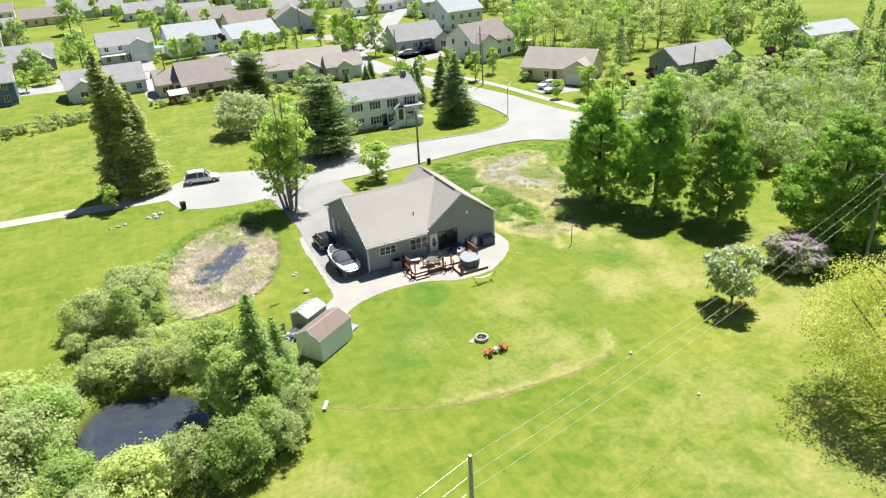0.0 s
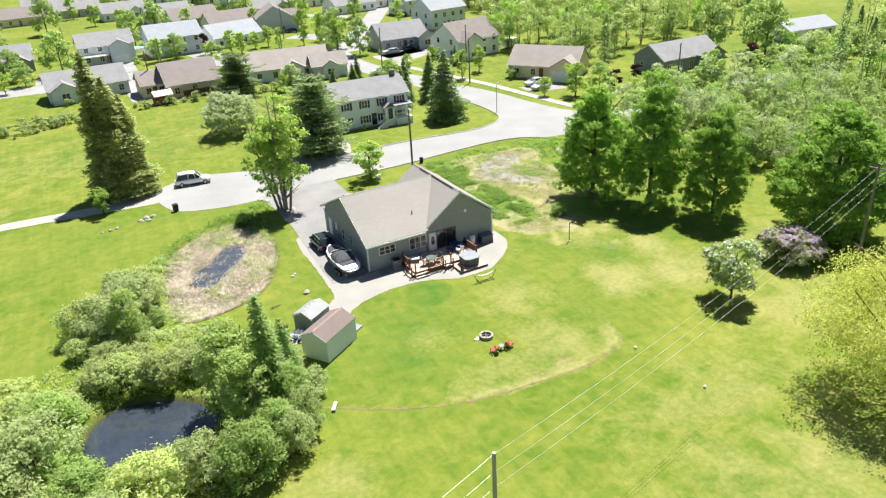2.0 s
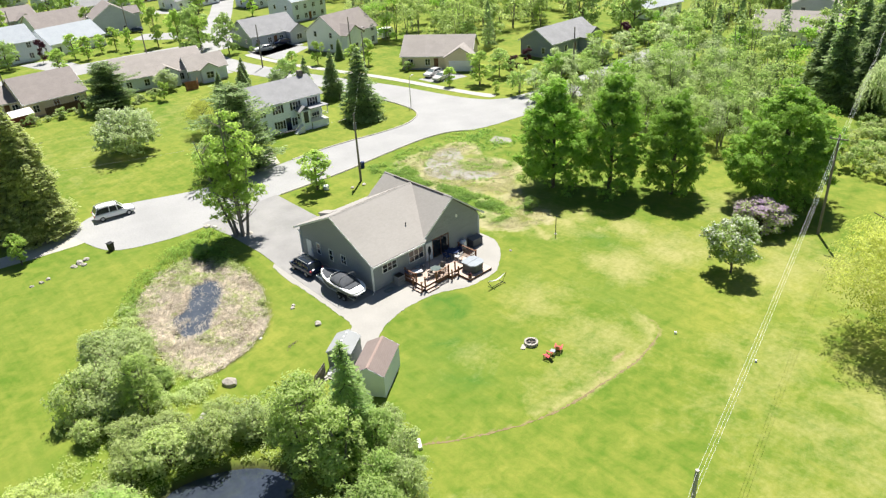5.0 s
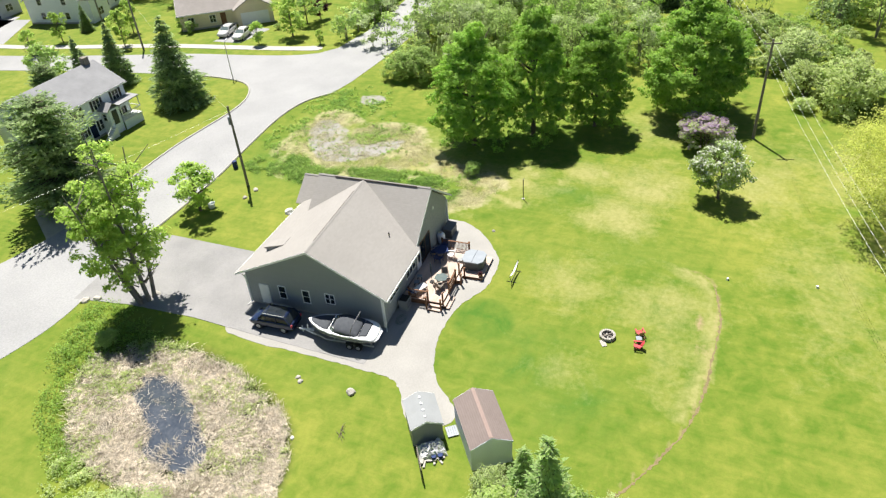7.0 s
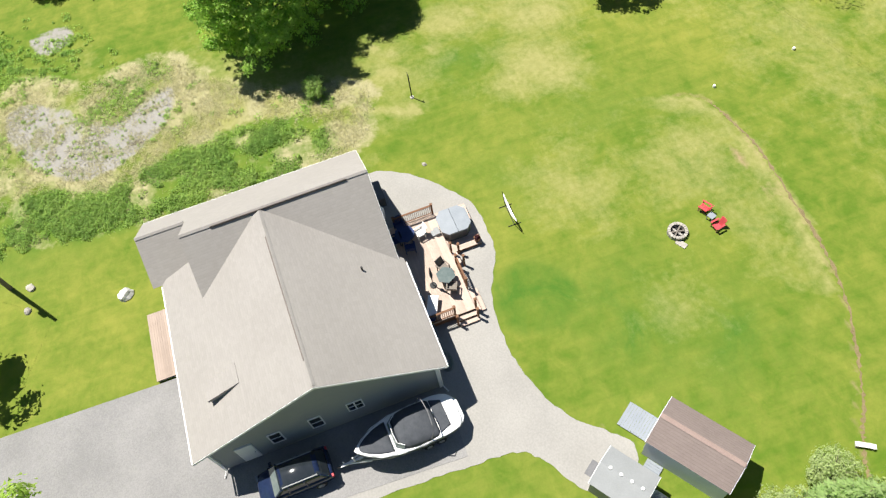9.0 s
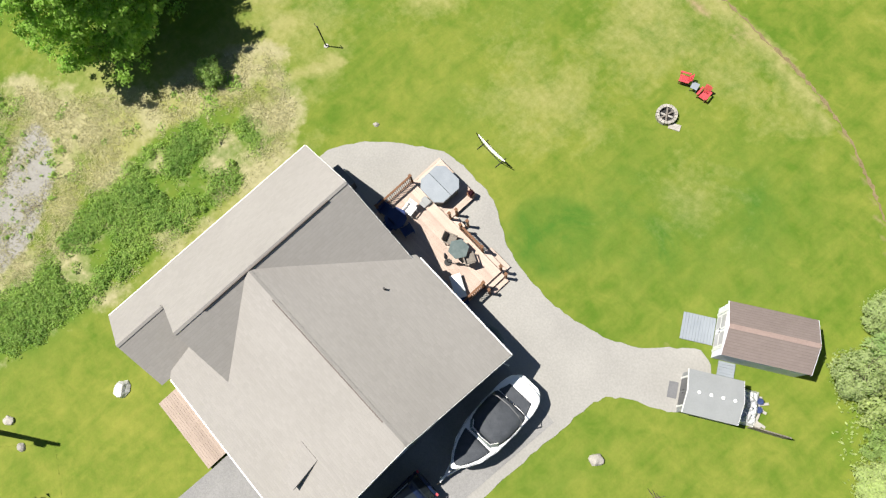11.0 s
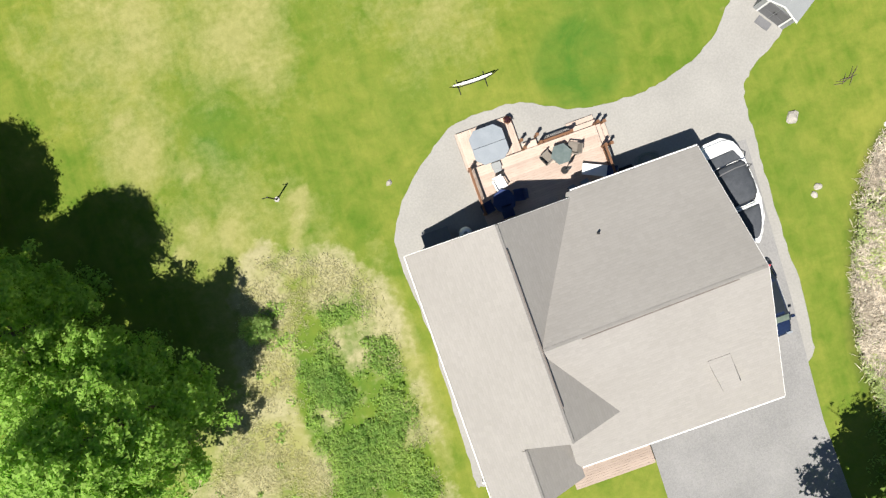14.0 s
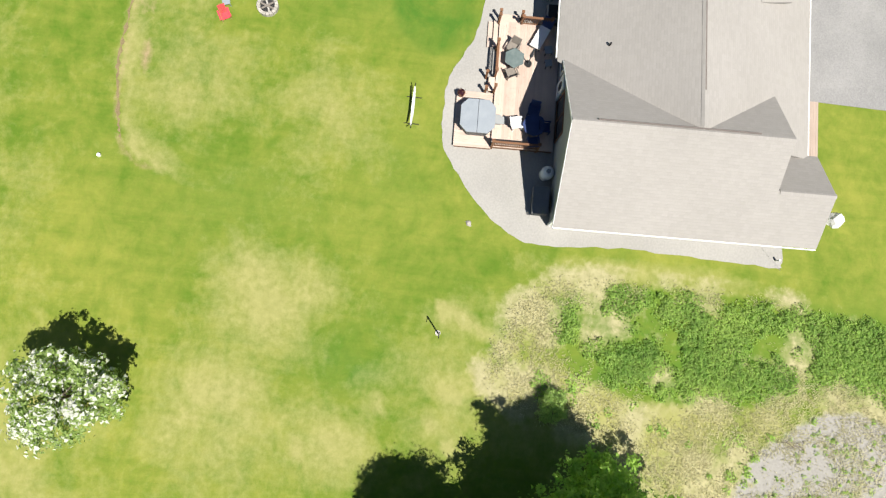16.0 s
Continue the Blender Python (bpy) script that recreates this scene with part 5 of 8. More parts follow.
for k in range(5):
    box_part("plank", e, (0.9, 1.8, 1.45 + k * 0.16, 1.6 + k * 0.16, 0.05, 0.1), M["tubcover"])
g = Geo()
g.prism([(-2.26, -0.13, 2.875), (-2.26, 0, 2.945), (-2.26, 0.13, 2.875), (-2.26, 0, 2.9)], (4.52, 0, 0))
make("ridge_cap", g, M["ridgecap"], bpy.data.objects["garden_shed"])
SHED2 = pose(11.0, 53.7, 0.02, 0, 0, 36)
shed("resin_shed", SHED2, 2.65, 2.15, 1.75, 2.25, M["resin"], M["resin"], "grey plastic resin shed on the gravel", (M["resindark"], M["white"]), 0.08)
for k in range(4):
    g = Geo()
    g.tube([(-0.95 + k * 0.6, 0, 2.29), (-0.95 + k * 0.6, 0, 2.35)], 0.09, 8)
    sv = make("roof_vent", g, M["white"], bpy.data.objects["resin_shed"])
e = empty("threshold_mat", SHED2, "dark rubber mat before the resin shed", "mat")
box_part("mat", e, (1.45, 1.95, -0.5, 0.4, 0.0, 0.03), M["resindark"])
fence = empty("picket_fence", pose(8.5, 53.12, 0.02, 0, 0, 213), "short dark picket fence behind the resin shed", "fence")
for k in range(12):
    box_part("picket", fence, (k * 0.16, k * 0.16 + 0.1, -0.02, 0.02, 0.05, 1.35), M["polewood"])
for z in (0.35, 1.1):
    box_part("rail", fence, (0, 1.9, 0.02, 0.06, z, z + 0.08), M["polewood"])
rng_j = random.Random(4)
e = empty("plastic_sheeting", SHED2, "crumpled white plastic sheeting heaped behind the resin shed", "sheeting", "pile behind the shed")
g = Geo()
N_ = 14
g.v += [(-2.75 + 1.3 * i / N_, -1.0 + 1.9 * j / N_, 0.01 + (0.12 + 0.55 * math.sin(math.pi * i / N_) ** 0.6 * math.sin(math.pi * j / N_) ** 0.6 * (0.55 + 0.9 * rng_j.random())) * (0 < i < N_ and 0 < j < N_)) for i in range(N_ + 1) for j in range(N_ + 1)]
g.f += [(i * (N_ + 1) + j, i * (N_ + 1) + j + 1, (i + 1) * (N_ + 1) + j + 1, (i + 1) * (N_ + 1) + j) for i in range(N_) for j in range(N_)]
sheeting = make("sheet", g, M["junkwhite"], e)
for k in range(14):
    kind = rng_j.choice(("timber_offcut", "plastic_bucket", "stacked_block"))
    p = SHED2 @ Vector((rng_j.choice((-1.45, -2.85)) + rng_j.uniform(-0.1, 0.1), rng_j.uniform(-0.9, 0.8), 0))
    e = empty(kind, pose(p.x, p.y, 0.01, 0, 0, rng_j.uniform(0, 180)), {"timber_offcut": "loose pale timber offcut in the pile behind the shed", "plastic_bucket": "pale plastic bucket in the pile behind the shed", "stacked_block": "grey concrete block in the pile behind the shed"}[kind], kind.split("_")[1], "pile behind the shed")
    g = Geo()
    z = rng_j.uniform(0.0, 0.02)
    if kind == "timber_offcut":
        g.box(-0.5, 0.5, -0.07, 0.07, z, z + 0.1)
        make("board", g, M["concrete"], e)
    elif kind == "plastic_bucket":
        g.tube([(0, 0, z), (0, 0, z + 0.35), (0, 0, z + 0.3)], [0.14, 0.18, 0.15], 10)
        make("bucket", g, rng_j.choice((M["white"], M["bluefab"], M["white"])), e)
    else:
        g.box(-0.2, 0.2, -0.1, 0.1, z, z + 0.2)
        make("block", g, rng_j.choice((M["concrete"], M["white"])), e)


# ---- neighbours ----
WALLS = {k: striped(k + " siding", a, b, "Z", 0.14, 0.75, 0.8, 0.14) for k, a, b in (("blue grey", (0.68, 0.74, 0.80), (0.74, 0.80, 0.86)), ("beige", (0.66, 0.57, 0.39), (0.72, 0.63, 0.45)), ("white", (0.77, 0.78, 0.79), (0.83, 0.84, 0.85)), ("grey", (0.38, 0.41, 0.445), (0.44, 0.47, 0.505)),
         ("slate", (0.23, 0.255, 0.29), (0.27, 0.295, 0.33)), ("blue", (0.09, 0.14, 0.22), (0.12, 0.18, 0.27)), ("pale grey", (0.60, 0.645, 0.70), (0.68, 0.725, 0.78)), ("red", (0.20, 0.05, 0.04), (0.26, 0.07, 0.05)))}
ROOFS = {k: striped(k + " shingles", a, b, "Z", 0.11, 0.9, 0.85, 0.2, 0.35, 0.6) for k, a, b in (("grey", (0.22, 0.22, 0.225), (0.29, 0.29, 0.295)), ("brown", (0.205, 0.18, 0.168), (0.255, 0.226, 0.21)), ("tan", (0.265, 0.24, 0.22), (0.33, 0.30, 0.275)), ("pale", (0.29, 0.315, 0.34), (0.35, 0.375, 0.40)), ("dark", (0.13, 0.13, 0.135), (0.18, 0.18, 0.185)))}


def neighbour(x, y, turn, length, width, eave, rise, wall, roof, storeys=1, garage="", wing=None, chimney=False, stoop=True, shutters=False):
    """A detached house with its ridge along local x; its front is local -y. wing: (x, width, reach) of a front gable."""
    label = f"{wall} {'two-storey' if storeys == 2 else 'single-storey'} neighbouring house with {roof} shingle roof"
    e = empty("neighbour_house", pose(x, y, 0, 0, 0, turn), label, "house", "neighbouring houses")
    wm, rm = WALLS[wall], ROOFS[roof]
    l, w, o = length / 2, width / 2, 0.4
    peak = eave + rise
    g = Geo()
    gable_wall(g, "x", -w, w, -l, -l + 0.2, 0, eave, peak, 0)
    gable_wall(g, "x", -w, w, l - 0.2, l, 0, eave, peak, 0)
    g.box(-l + 0.2, l - 0.2, -w, -w + 0.2, 0, eave)
    g.box(-l + 0.2, l - 0.2, w - 0.2, w, 0, eave)
    make("wall", g, wm, e)
    g = Geo()
    g.box(-l - 0.02, l + 0.02, -w - 0.02, w + 0.02, -0.2, 0.3)
    make("foundation", g, M["concrete"], e)
    dz = rise / w * o
    for s in (-1, 1):
        g = Geo()
        g.slab([(-l - o, s * (w + o), eave - dz + 0.12), (l + o, s * (w + o), eave - dz + 0.12), (l + o, 0, peak + 0.12), (-l - o, 0, peak + 0.12)], 0.14)
        make("roof_slope", g, rm, e)
        g = Geo()
        g.box(-l - o, l + o, s * (w + o) - 0.05, s * (w + o) + 0.05, eave - dz - 0.06, eave - dz + 0.07)
        make("gutter", g, M["white"], e)
    for s in (-1, 1):
        for t in (-1, 1):
            g = Geo()
            xx = s * (l + o)
            g.prism([(xx, t * (w + o), eave - dz + 0.08), (xx, 0, peak + 0.08), (xx, 0, peak - 0.1), (xx, t * (w + o), eave - dz - 0.1)], (0.03 * s, 0, 0))
            make("bargeboard", g, M["white"], e)
    wx = wing or (None, 0, 0)
    floors = [0.95] if storeys == 1 else [0.9, 3.55]
    for z in floors:
        n = max(2, int(length / 3.2))
        for k in range(n):
            xx = -l + (k + 0.5) * length / n
            blocked = wing and abs(xx - wx[0]) < wx[1] / 2 + 0.5
            if not blocked and not (z < 1 and garage == "front" and k == n - 1):
                window_on(e, (xx, -w, z), (1, 0, 0), (0, -1, 0), 1.0, 1.25, 2)
                if shutters:
                    for s in (-1, 1):
                        g = Geo()
                        g.box(xx + s * 0.8 - 0.17, xx + s * 0.8 + 0.17, -w - 0.04, -w, z - 0.05, z + 1.3)
                        make("shutter", g, M["black"], e, "black shutter")
            window_on(e, (xx, w, z), (1, 0, 0), (0, 1, 0), 1.0, 1.25, 2)
        for s in (-1, 1):
            for yy in (-w * 0.45, w * 0.45):
                window_on(e, (s * l, yy, z), (0, 1, 0), (s, 0, 0), 0.9, 1.2, 1)
    if wing:
        cx, ww, reach = wx
        rise2 = rise * ww / width
        g = Geo()
        gable_wall(g, "y", cx - ww / 2, cx + ww / 2, -w - reach, -w - reach + 0.2, 0, eave, eave + rise2, cx)
        g.box(cx - ww / 2, cx - ww / 2 + 0.2, -w - reach + 0.2, -w, 0, eave)
        g.box(cx + ww / 2 - 0.2, cx + ww / 2, -w - reach + 0.2, -w, 0, eave)
        make("wall", g, wm, e)
        for s in (-1, 1):
            g = Geo()
            g.slab([(cx + s * (ww / 2 + o), -w - reach - o, eave - dz + 0.13), (cx, -w - reach - o, eave + rise2 + 0.13), (cx, -w + ww / 2, eave + rise2 + 0.13), (cx + s * (ww / 2 + o), -w - 0.01, eave - dz + 0.13)], 0.14)
            make("roof_slope", g, rm, e)
        if garage == "wing":
            g = Geo()
            g.box(cx - ww * 0.38, cx + ww * 0.38, -w - reach - 0.05, -w - reach, 0.05, 2.25)
            for k in range(1, 4):
                g.box(cx - ww * 0.38, cx + ww * 0.38, -w - reach - 0.07, -w - reach - 0.05, k * 0.55, k * 0.55 + 0.03)
            make("garage_door", g, M["white"], e, "white garage door")
        else:
            window_on(e, (cx, -w - reach, 0.95), (1, 0, 0), (0, -1, 0), 1.5, 1.3, 2)
    if garage == "front":
        g = Geo()
        g.box(l - 3.4, l - 0.8, -w - 0.05, -w, 0.05, 2.25)
        make("garage_door", g, M["white"], e, "white garage door")
    g = Geo()
    g.box(-0.5, 0.45, -w - 0.04, -w, 0.3, 2.4)
    make("door", g, M["railwood"] if wall != "blue grey" else M["navy"], e)
    if stoop:
        g = Geo()
        g.box(-0.9, 0.9, -w - 1.2, -w, 0, 0.28)
        make("stoop", g, M["concrete"], e)
    if chimney:
        g = Geo()
        g.box(l - 1.4, l - 0.6, -0.4, 0.4, peak - 0.5, peak + 0.9)
        make("chimney", g, M["polewood"], e)
    return e


neighbour(40.9, 117.6, -1, 13.2, 8.6, 5.4, 2.3, "blue grey", "grey", 2, chimney=True, shutters=True, stoop=False)
# its entrance porch, steps and raised veranda
e = empty("entrance_porch", pose(40.9, 117.6, 0, 0, 0, -1), "white gabled entrance porch with stairs on the blue grey house", "porch")
g = Geo()
g.box(1.6, 3.4, -5.9, -4.3, 0, 3.4)
make("wall", g, WALLS["blue grey"], e)
for s in (-1, 1):
    g = Geo()
    g.slab([(2.5 + s * 1.15, -6.1, 3.35), (2.5, -6.1, 4.2), (2.5, -4.3, 4.2), (2.5 + s * 1.15, -4.3, 3.35)], 0.12)
    make("roof_slope", g, ROOFS["grey"], e)
g = Geo()
g.box(2.1, 2.95, -5.95, -5.9, 1.3, 3.2)
make("door", g, M["navy"], e)
window_on(e, (1.6, -5.1, 2.0), (0, 1, 0), (-1, 0, 0), 0.6, 0.9, 1)
for k in range(7):
    box_part("step", e, (0.2 - k * 0.0 + k * 0.24 - 0.3, 0.2 + k * 0.24, -6.6, -5.9, 0, 0.18 * (k + 1)), M["white"])
g = Geo()
g.prism([(-0.1, -6.62, 0.9), (1.6, -6.62, 2.2), (1.6, -6.62, 2.3), (-0.1, -6.62, 1.0)], (0, 0.05, 0))
make("handrail", g, M["white"], e)
box_part("veranda_floor", e, (3.4, 6.7, -6.2, -4.3, 1.1, 1.25), M["white"])
box_part("veranda_skirt", e, (3.45, 6.65, -6.15, -6.05, 0, 1.1), WALLS["blue grey"])
for k in range(15):
    box_part("baluster", e, (3.5 + k * 0.22, 3.54 + k * 0.22, -6.18, -6.14, 1.25, 2.1), M["white"])
box_part("rail", e, (3.4, 6.7, -6.2, -6.12, 2.1, 2.18), M["white"])
box_part("rail", e, (6.62, 6.7, -6.12, -4.3, 2.1, 2.18), M["white"])
for xx in (3.45, 5.0, 6.6):
    box_part("post", e, (xx, xx + 0.1, -6.2, -6.1, 2.18, 3.5), M["white"])
box_part("veranda_roof", e, (3.3, 6.9, -6.3, -4.3, 3.5, 3.62), ROOFS["grey"])

neighbour(-29, 182, 4, 12, 10, 5.2, 3.0, "blue", "grey", 2)
neighbour(-25.0, 223, 3, 17, 11, 3.2, 3.4, "slate", "grey", 1, wing=(4.5, 6, 2.0), garage="wing")
neighbour(2.0, 220, 3, 14, 11, 5.0, 2.9, "pale grey", "grey", 2, wing=(3.0, 5, 2.2), garage="wing")
neighbour(20.0, 219, 6, 14.5, 11, 5.2, 3.2, "pale grey", "pale", 2)
neighbour(-4.5, 177, 5, 16.5, 10.5, 3.0, 3.0, "pale grey", "grey", 1, wing=(-5.0, 5.5, 1.6))
neighbour(16.4, 166.0, 4, 11.5, 12.5, 3.0, 3.7, "beige", "brown", 1)
neighbour(8.6, 168.0, 4, 5.5, 9, 2.9, 2.2, "beige", "brown", 1, stoop=False)
neighbour(37.0, 222, 14, 15, 11.5, 3.2, 3.2, "white", "pale", 1)
neighbour(54.0, 237, 82, 11, 11, 5.0, 3.4, "grey", "brown", 1, wing=(0, 5, 2.2))
neighbour(43.0, 252, 8, 17, 11, 3.0, 3.3, "pale grey", "brown", 1)
neighbour(39.5, 166.5, -8, 18, 11.5, 3.0, 3.2, "pale grey", "tan", 1, wing=(0.5, 5.0, 1.4))
neighbour(47.5, 160.5, -8, 8.0, 7.0, 3.0, 2.2, "pale grey", "tan", 1, wing=(0, 3.6, 1.0), stoop=False)
neighbour(75.0, 183, 0, 13.5, 11, 3.2, 3.4, "grey", "grey", 1, wing=(5.5, 5, 2.6))
neighbour(99, 206, 10, 13, 11, 6.0, 3.2, "pale grey", "pale", 2)
neighbour(84.5, 161, 12, 13, 11.5, 4.6, 3.8, "white", "brown", 2, wing=(-3.5, 5.5, 2.0))
neighbour(88.0, 128.0, -52, 15, 10.5, 3.0, 3.2, "beige", "tan", 1, wing=(5.5, 6.5, 1.6), garage="wing")
neighbour(113, 115.5, 2, 16, 9, 3.4, 2.6, "slate", "grey", 1, wing=(4.4, 6.0, 2.2))
neighbour(160, 122.5, -4, 15, 8.5, 2.9, 1.9, "white", "pale", 1)
for x, y, a, ln, wl, rf in ((-3, 341, 4, 16, "grey", "grey"), (13, 315, 6, 15, "pale grey", "grey"), (27, 293, 6, 15, "white", "grey"), (33, 272, 8, 15, "grey", "brown"), (89, 262, 10, 16, "white", "grey"), (106, 240, 12, 14, "pale grey", "pale"), (82, 292, 8, 16, "white", "brown"), (62, 280, 8, 15, "white", "grey"), (76, 312, 8, 14, "white", "pale"), (8, 372, 4, 16, "white", "grey"), (-16, 365, 4, 15, "grey", "grey"), (32, 360, 6, 15, "white", "brown"), (58, 350, 6, 14, "white", "pale"), (85, 338, 8, 15, "pale grey", "grey"), (104, 268, 10, 15, "white", "grey"), (-46, 365, 3, 16, "white", "brown"), (112, 330, 8, 15, "white", "grey"),
                            (60, 312, 8, 15, "pale grey", "grey"), (-24, 330, 5, 16, "beige", "brown"), (-40, 300, 5, 15, "grey", "grey"), (-46, 226, 4, 14, "blue", "grey"), (-40, 260, 4, 14, "white", "grey"), (102, 300, 10, 16, "grey", "brown"), (45, 335, 8, 15, "white", "grey"), (120, 268, 10, 14, "white", "pale"), (172, 84, 20, 14, "grey", "brown"), (151, 79, 110, 16, "white", "tan")):
    neighbour(x, y, a, ln + 1, 11, 3.2 if ln > 14 else 5.2, 3.2, wl, rf, 1 if ln > 14 else 2, wing=(4.0, 5.5, 1.5) if ln % 2 else None)
e = empty("red_shed", pose(9.5, 156.8, 0, 0, 0, 8), "small red shed with white roof behind the beige house", "shed")
g = Geo()
gable_wall(g, "x", -1.4, 1.4, -1.8, 1.8, 0, 2.0, 2.7, 0)
make("wall", g, WALLS["red"], e)
for s in (-1, 1):
    g = Geo()
    g.slab([(-2.0, s * 1.6, 1.95), (2.0, s * 1.6, 1.95), (2.0, 0, 2.8), (-2.0, 0, 2.8)], 0.08)
    make("roof_slope", g, M["white"], e)
e = empty("camper_trailer", pose(97, 160, 0, 0, 0, 20), "small white camper trailer parked on grass", "camper")
g = Geo()
g.loft([[(x * k, -1.1, 0.6 + z) for x, z in ((-2.4, 0), (2.4, 0), (2.6, 0.9), (2.0, 1.9), (-2.0, 1.9), (-2.6, 0.9))] for k in (1,)] + [[(x, 1.1, 0.6 + z) for x, z in ((-2.4, 0), (2.4, 0), (2.6, 0.9), (2.0, 1.9), (-2.0, 1.9), (-2.6, 0.9))]])
make("body", g, M["white"], e)
for s in (-1, 1):
    wheel(e, s * 1.0, 0.0, 0.33)
window_on(e, (0.8, -1.1, 1.4), (1, 0, 0), (0, -1, 0), 1.0, 0.5, 1, 0)


e = empty("balcony", pose(-1.2, 213.0, 0, 0, 0, 3), "white railed balcony on posts against the pale grey house", "balcony")
box_part("platform", e, (-3.4, 3.4, -1.6, 1.0, 2.6, 2.78), M["white"])
box_part("rail", e, (-3.4, 3.4, -1.6, -1.5, 3.62, 3.72), M["white"])
for k in range(24):
    box_part("baluster", e, (-3.36 + k * 0.288, -3.3 + k * 0.288, -1.58, -1.52, 2.78, 3.62), M["white"])
for xx in (-3.3, 0.0, 3.2):
    box_part("post", e, (xx, xx + 0.12, -1.58, -1.46, 0, 2.6), M["white"])
e = empty("swimming_pool", pose(10.2, 229.5, 0), "round above-ground pool with pale blue water", "pool")
g = Geo()
ring = [(2.6 * math.cos(a * math.pi / 14), 2.6 * math.sin(a * math.pi / 14)) for a in range(28)]
g.loft([[(x, y, 0) for x, y in ring], [(x, y, 1.2) for x, y in ring]])
make("pool_wall", g, M["white"], e)
g = Geo()
g.loft([[(0.95 * x, 0.95 * y, 1.2) for x, y in ring], [(0.95 * x, 0.95 * y, 1.23) for x, y in ring]])
make("water", g, M["poolwater"], e, "pale blue water")
for (x0, y0), (x1, y1) in (((14.0, 157.6), (24.6, 158.6)), ((40.0, 153.6), (42.5, 153.2)), ((42.5, 153.2), (44.0, 156.5))):
    ln = math.hypot(x1 - x0, y1 - y0)
    e = empty("privacy_fence", pose(x0, y0, 0, 0, 0, math.degrees(math.atan2(y1 - y0, x1 - x0))), "red brown board fence behind the neighbouring house", "fence")
    for k in range(int(ln / 0.27)):
        box_part("board", e, (k * 0.27, k * 0.27 + 0.25, -0.03, 0.03, 0, 1.8 + 0.04 * (k % 2)), M["darkboard" if x0 < 20 else "fenceboard"])
    for zz in (0.4, 1.4):
        box_part("rail", e, (0, ln, 0.03, 0.08, zz, zz + 0.09), M["darkboard" if x0 < 20 else "fenceboard"])


# ---- vegetation ----
def limbs(geo, rng, h, r, start, count, spread=0.8):
    for k in range(count):
        a, z = rng.uniform(0, 2 * math.pi), h * rng.uniform(start, 0.7)
        d = r * rng.uniform(0.45, spread)
        p0 = (0, 0, z)
        p1 = (d * 0.5 * math.cos(a), d * 0.5 * math.sin(a), z + d * 0.35)
        p2 = (d * math.cos(a), d * math.sin(a), min(z + d * 0.9, h * 0.93))
        geo.tube([p0, p1, p2], [h * 0.011, h * 0.007, h * 0.003], 5, False)


def crown_points(rng, h, r, base, clumps, per, clump_r, lump=0.3, seed=0, bough=0.3, top=0.5, skirt=0.0, dome=0.75):
    """Places and directions of leaves: boughs about an egg-shaped crown, each a domed pad of leaf clumps with an open underside."""
    cz, hz = h * (1 + base) / 2, h * (1 - base) / 2
    nb = int(np.clip(clumps // 10, 9, 230))
    U = unit(rng.normal(size=(nb, 3)))
    F = rng.uniform(0.45, 1.0, nb) ** 0.4 * rng.uniform(0.9, 1.1, nb)
    bump = np.array([1 + lump * noise.noise(Vector(u * 2.3) + Vector((seed * 7.3, 0, 0))) + 0.5 * lump * noise.noise(Vector(u * 5.1) + Vector((0, seed * 3.7, 0))) for u in U])
    taper = (1 - top * np.maximum(0.0, U[:, 2]) ** 1.5 * 0.5) * (1 + skirt * np.maximum(0.0, -U[:, 2])) * (1.02 - np.minimum(0.0, U[:, 2]) ** 2) ** -0.28
    inner = 1 - bough * 0.85
    C = np.stack([U[:, 0] * r * F * bump * taper * inner, U[:, 1] * r * F * bump * taper * inner, cz + U[:, 2] * hz * F * (1 - bough * 0.6) * np.minimum(bump, 1.08)], 1)
    which = rng.integers(0, nb, clumps)
    size = (bough * r * rng.uniform(0.6, 1.4, nb))[which][:, None]
    d = rng.normal(size=(clumps, 3)) + U[which] * 0.45
    d[:, 2] = np.where(rng.random(clumps) < dome, np.abs(d[:, 2]), d[:, 2])
    d = unit(d)
    K = C[which] + d * size * (rng.uniform(0.35, 1.0, (clumps, 1)) ** 0.4) * np.array((1, 1, 0.62))
    leafd = rng.normal(size=(clumps * per, 3)) * 0.5
    P = np.repeat(K, per, 0) + leafd * clump_r * np.repeat(rng.uniform(0.5, 1.2, clumps), per)[:, None] * np.array((1, 1, 0.6))
    N = np.repeat(d, per, 0) * 0.6 + leafd * 0.8 + rng.normal(size=P.shape) * 0.42 + np.array((0.08, 0.07, 0.42))
    ok = (P[:, 2] > 0.04) & (P[:, 2] < h * 1.03)
    return P[ok], N[ok]


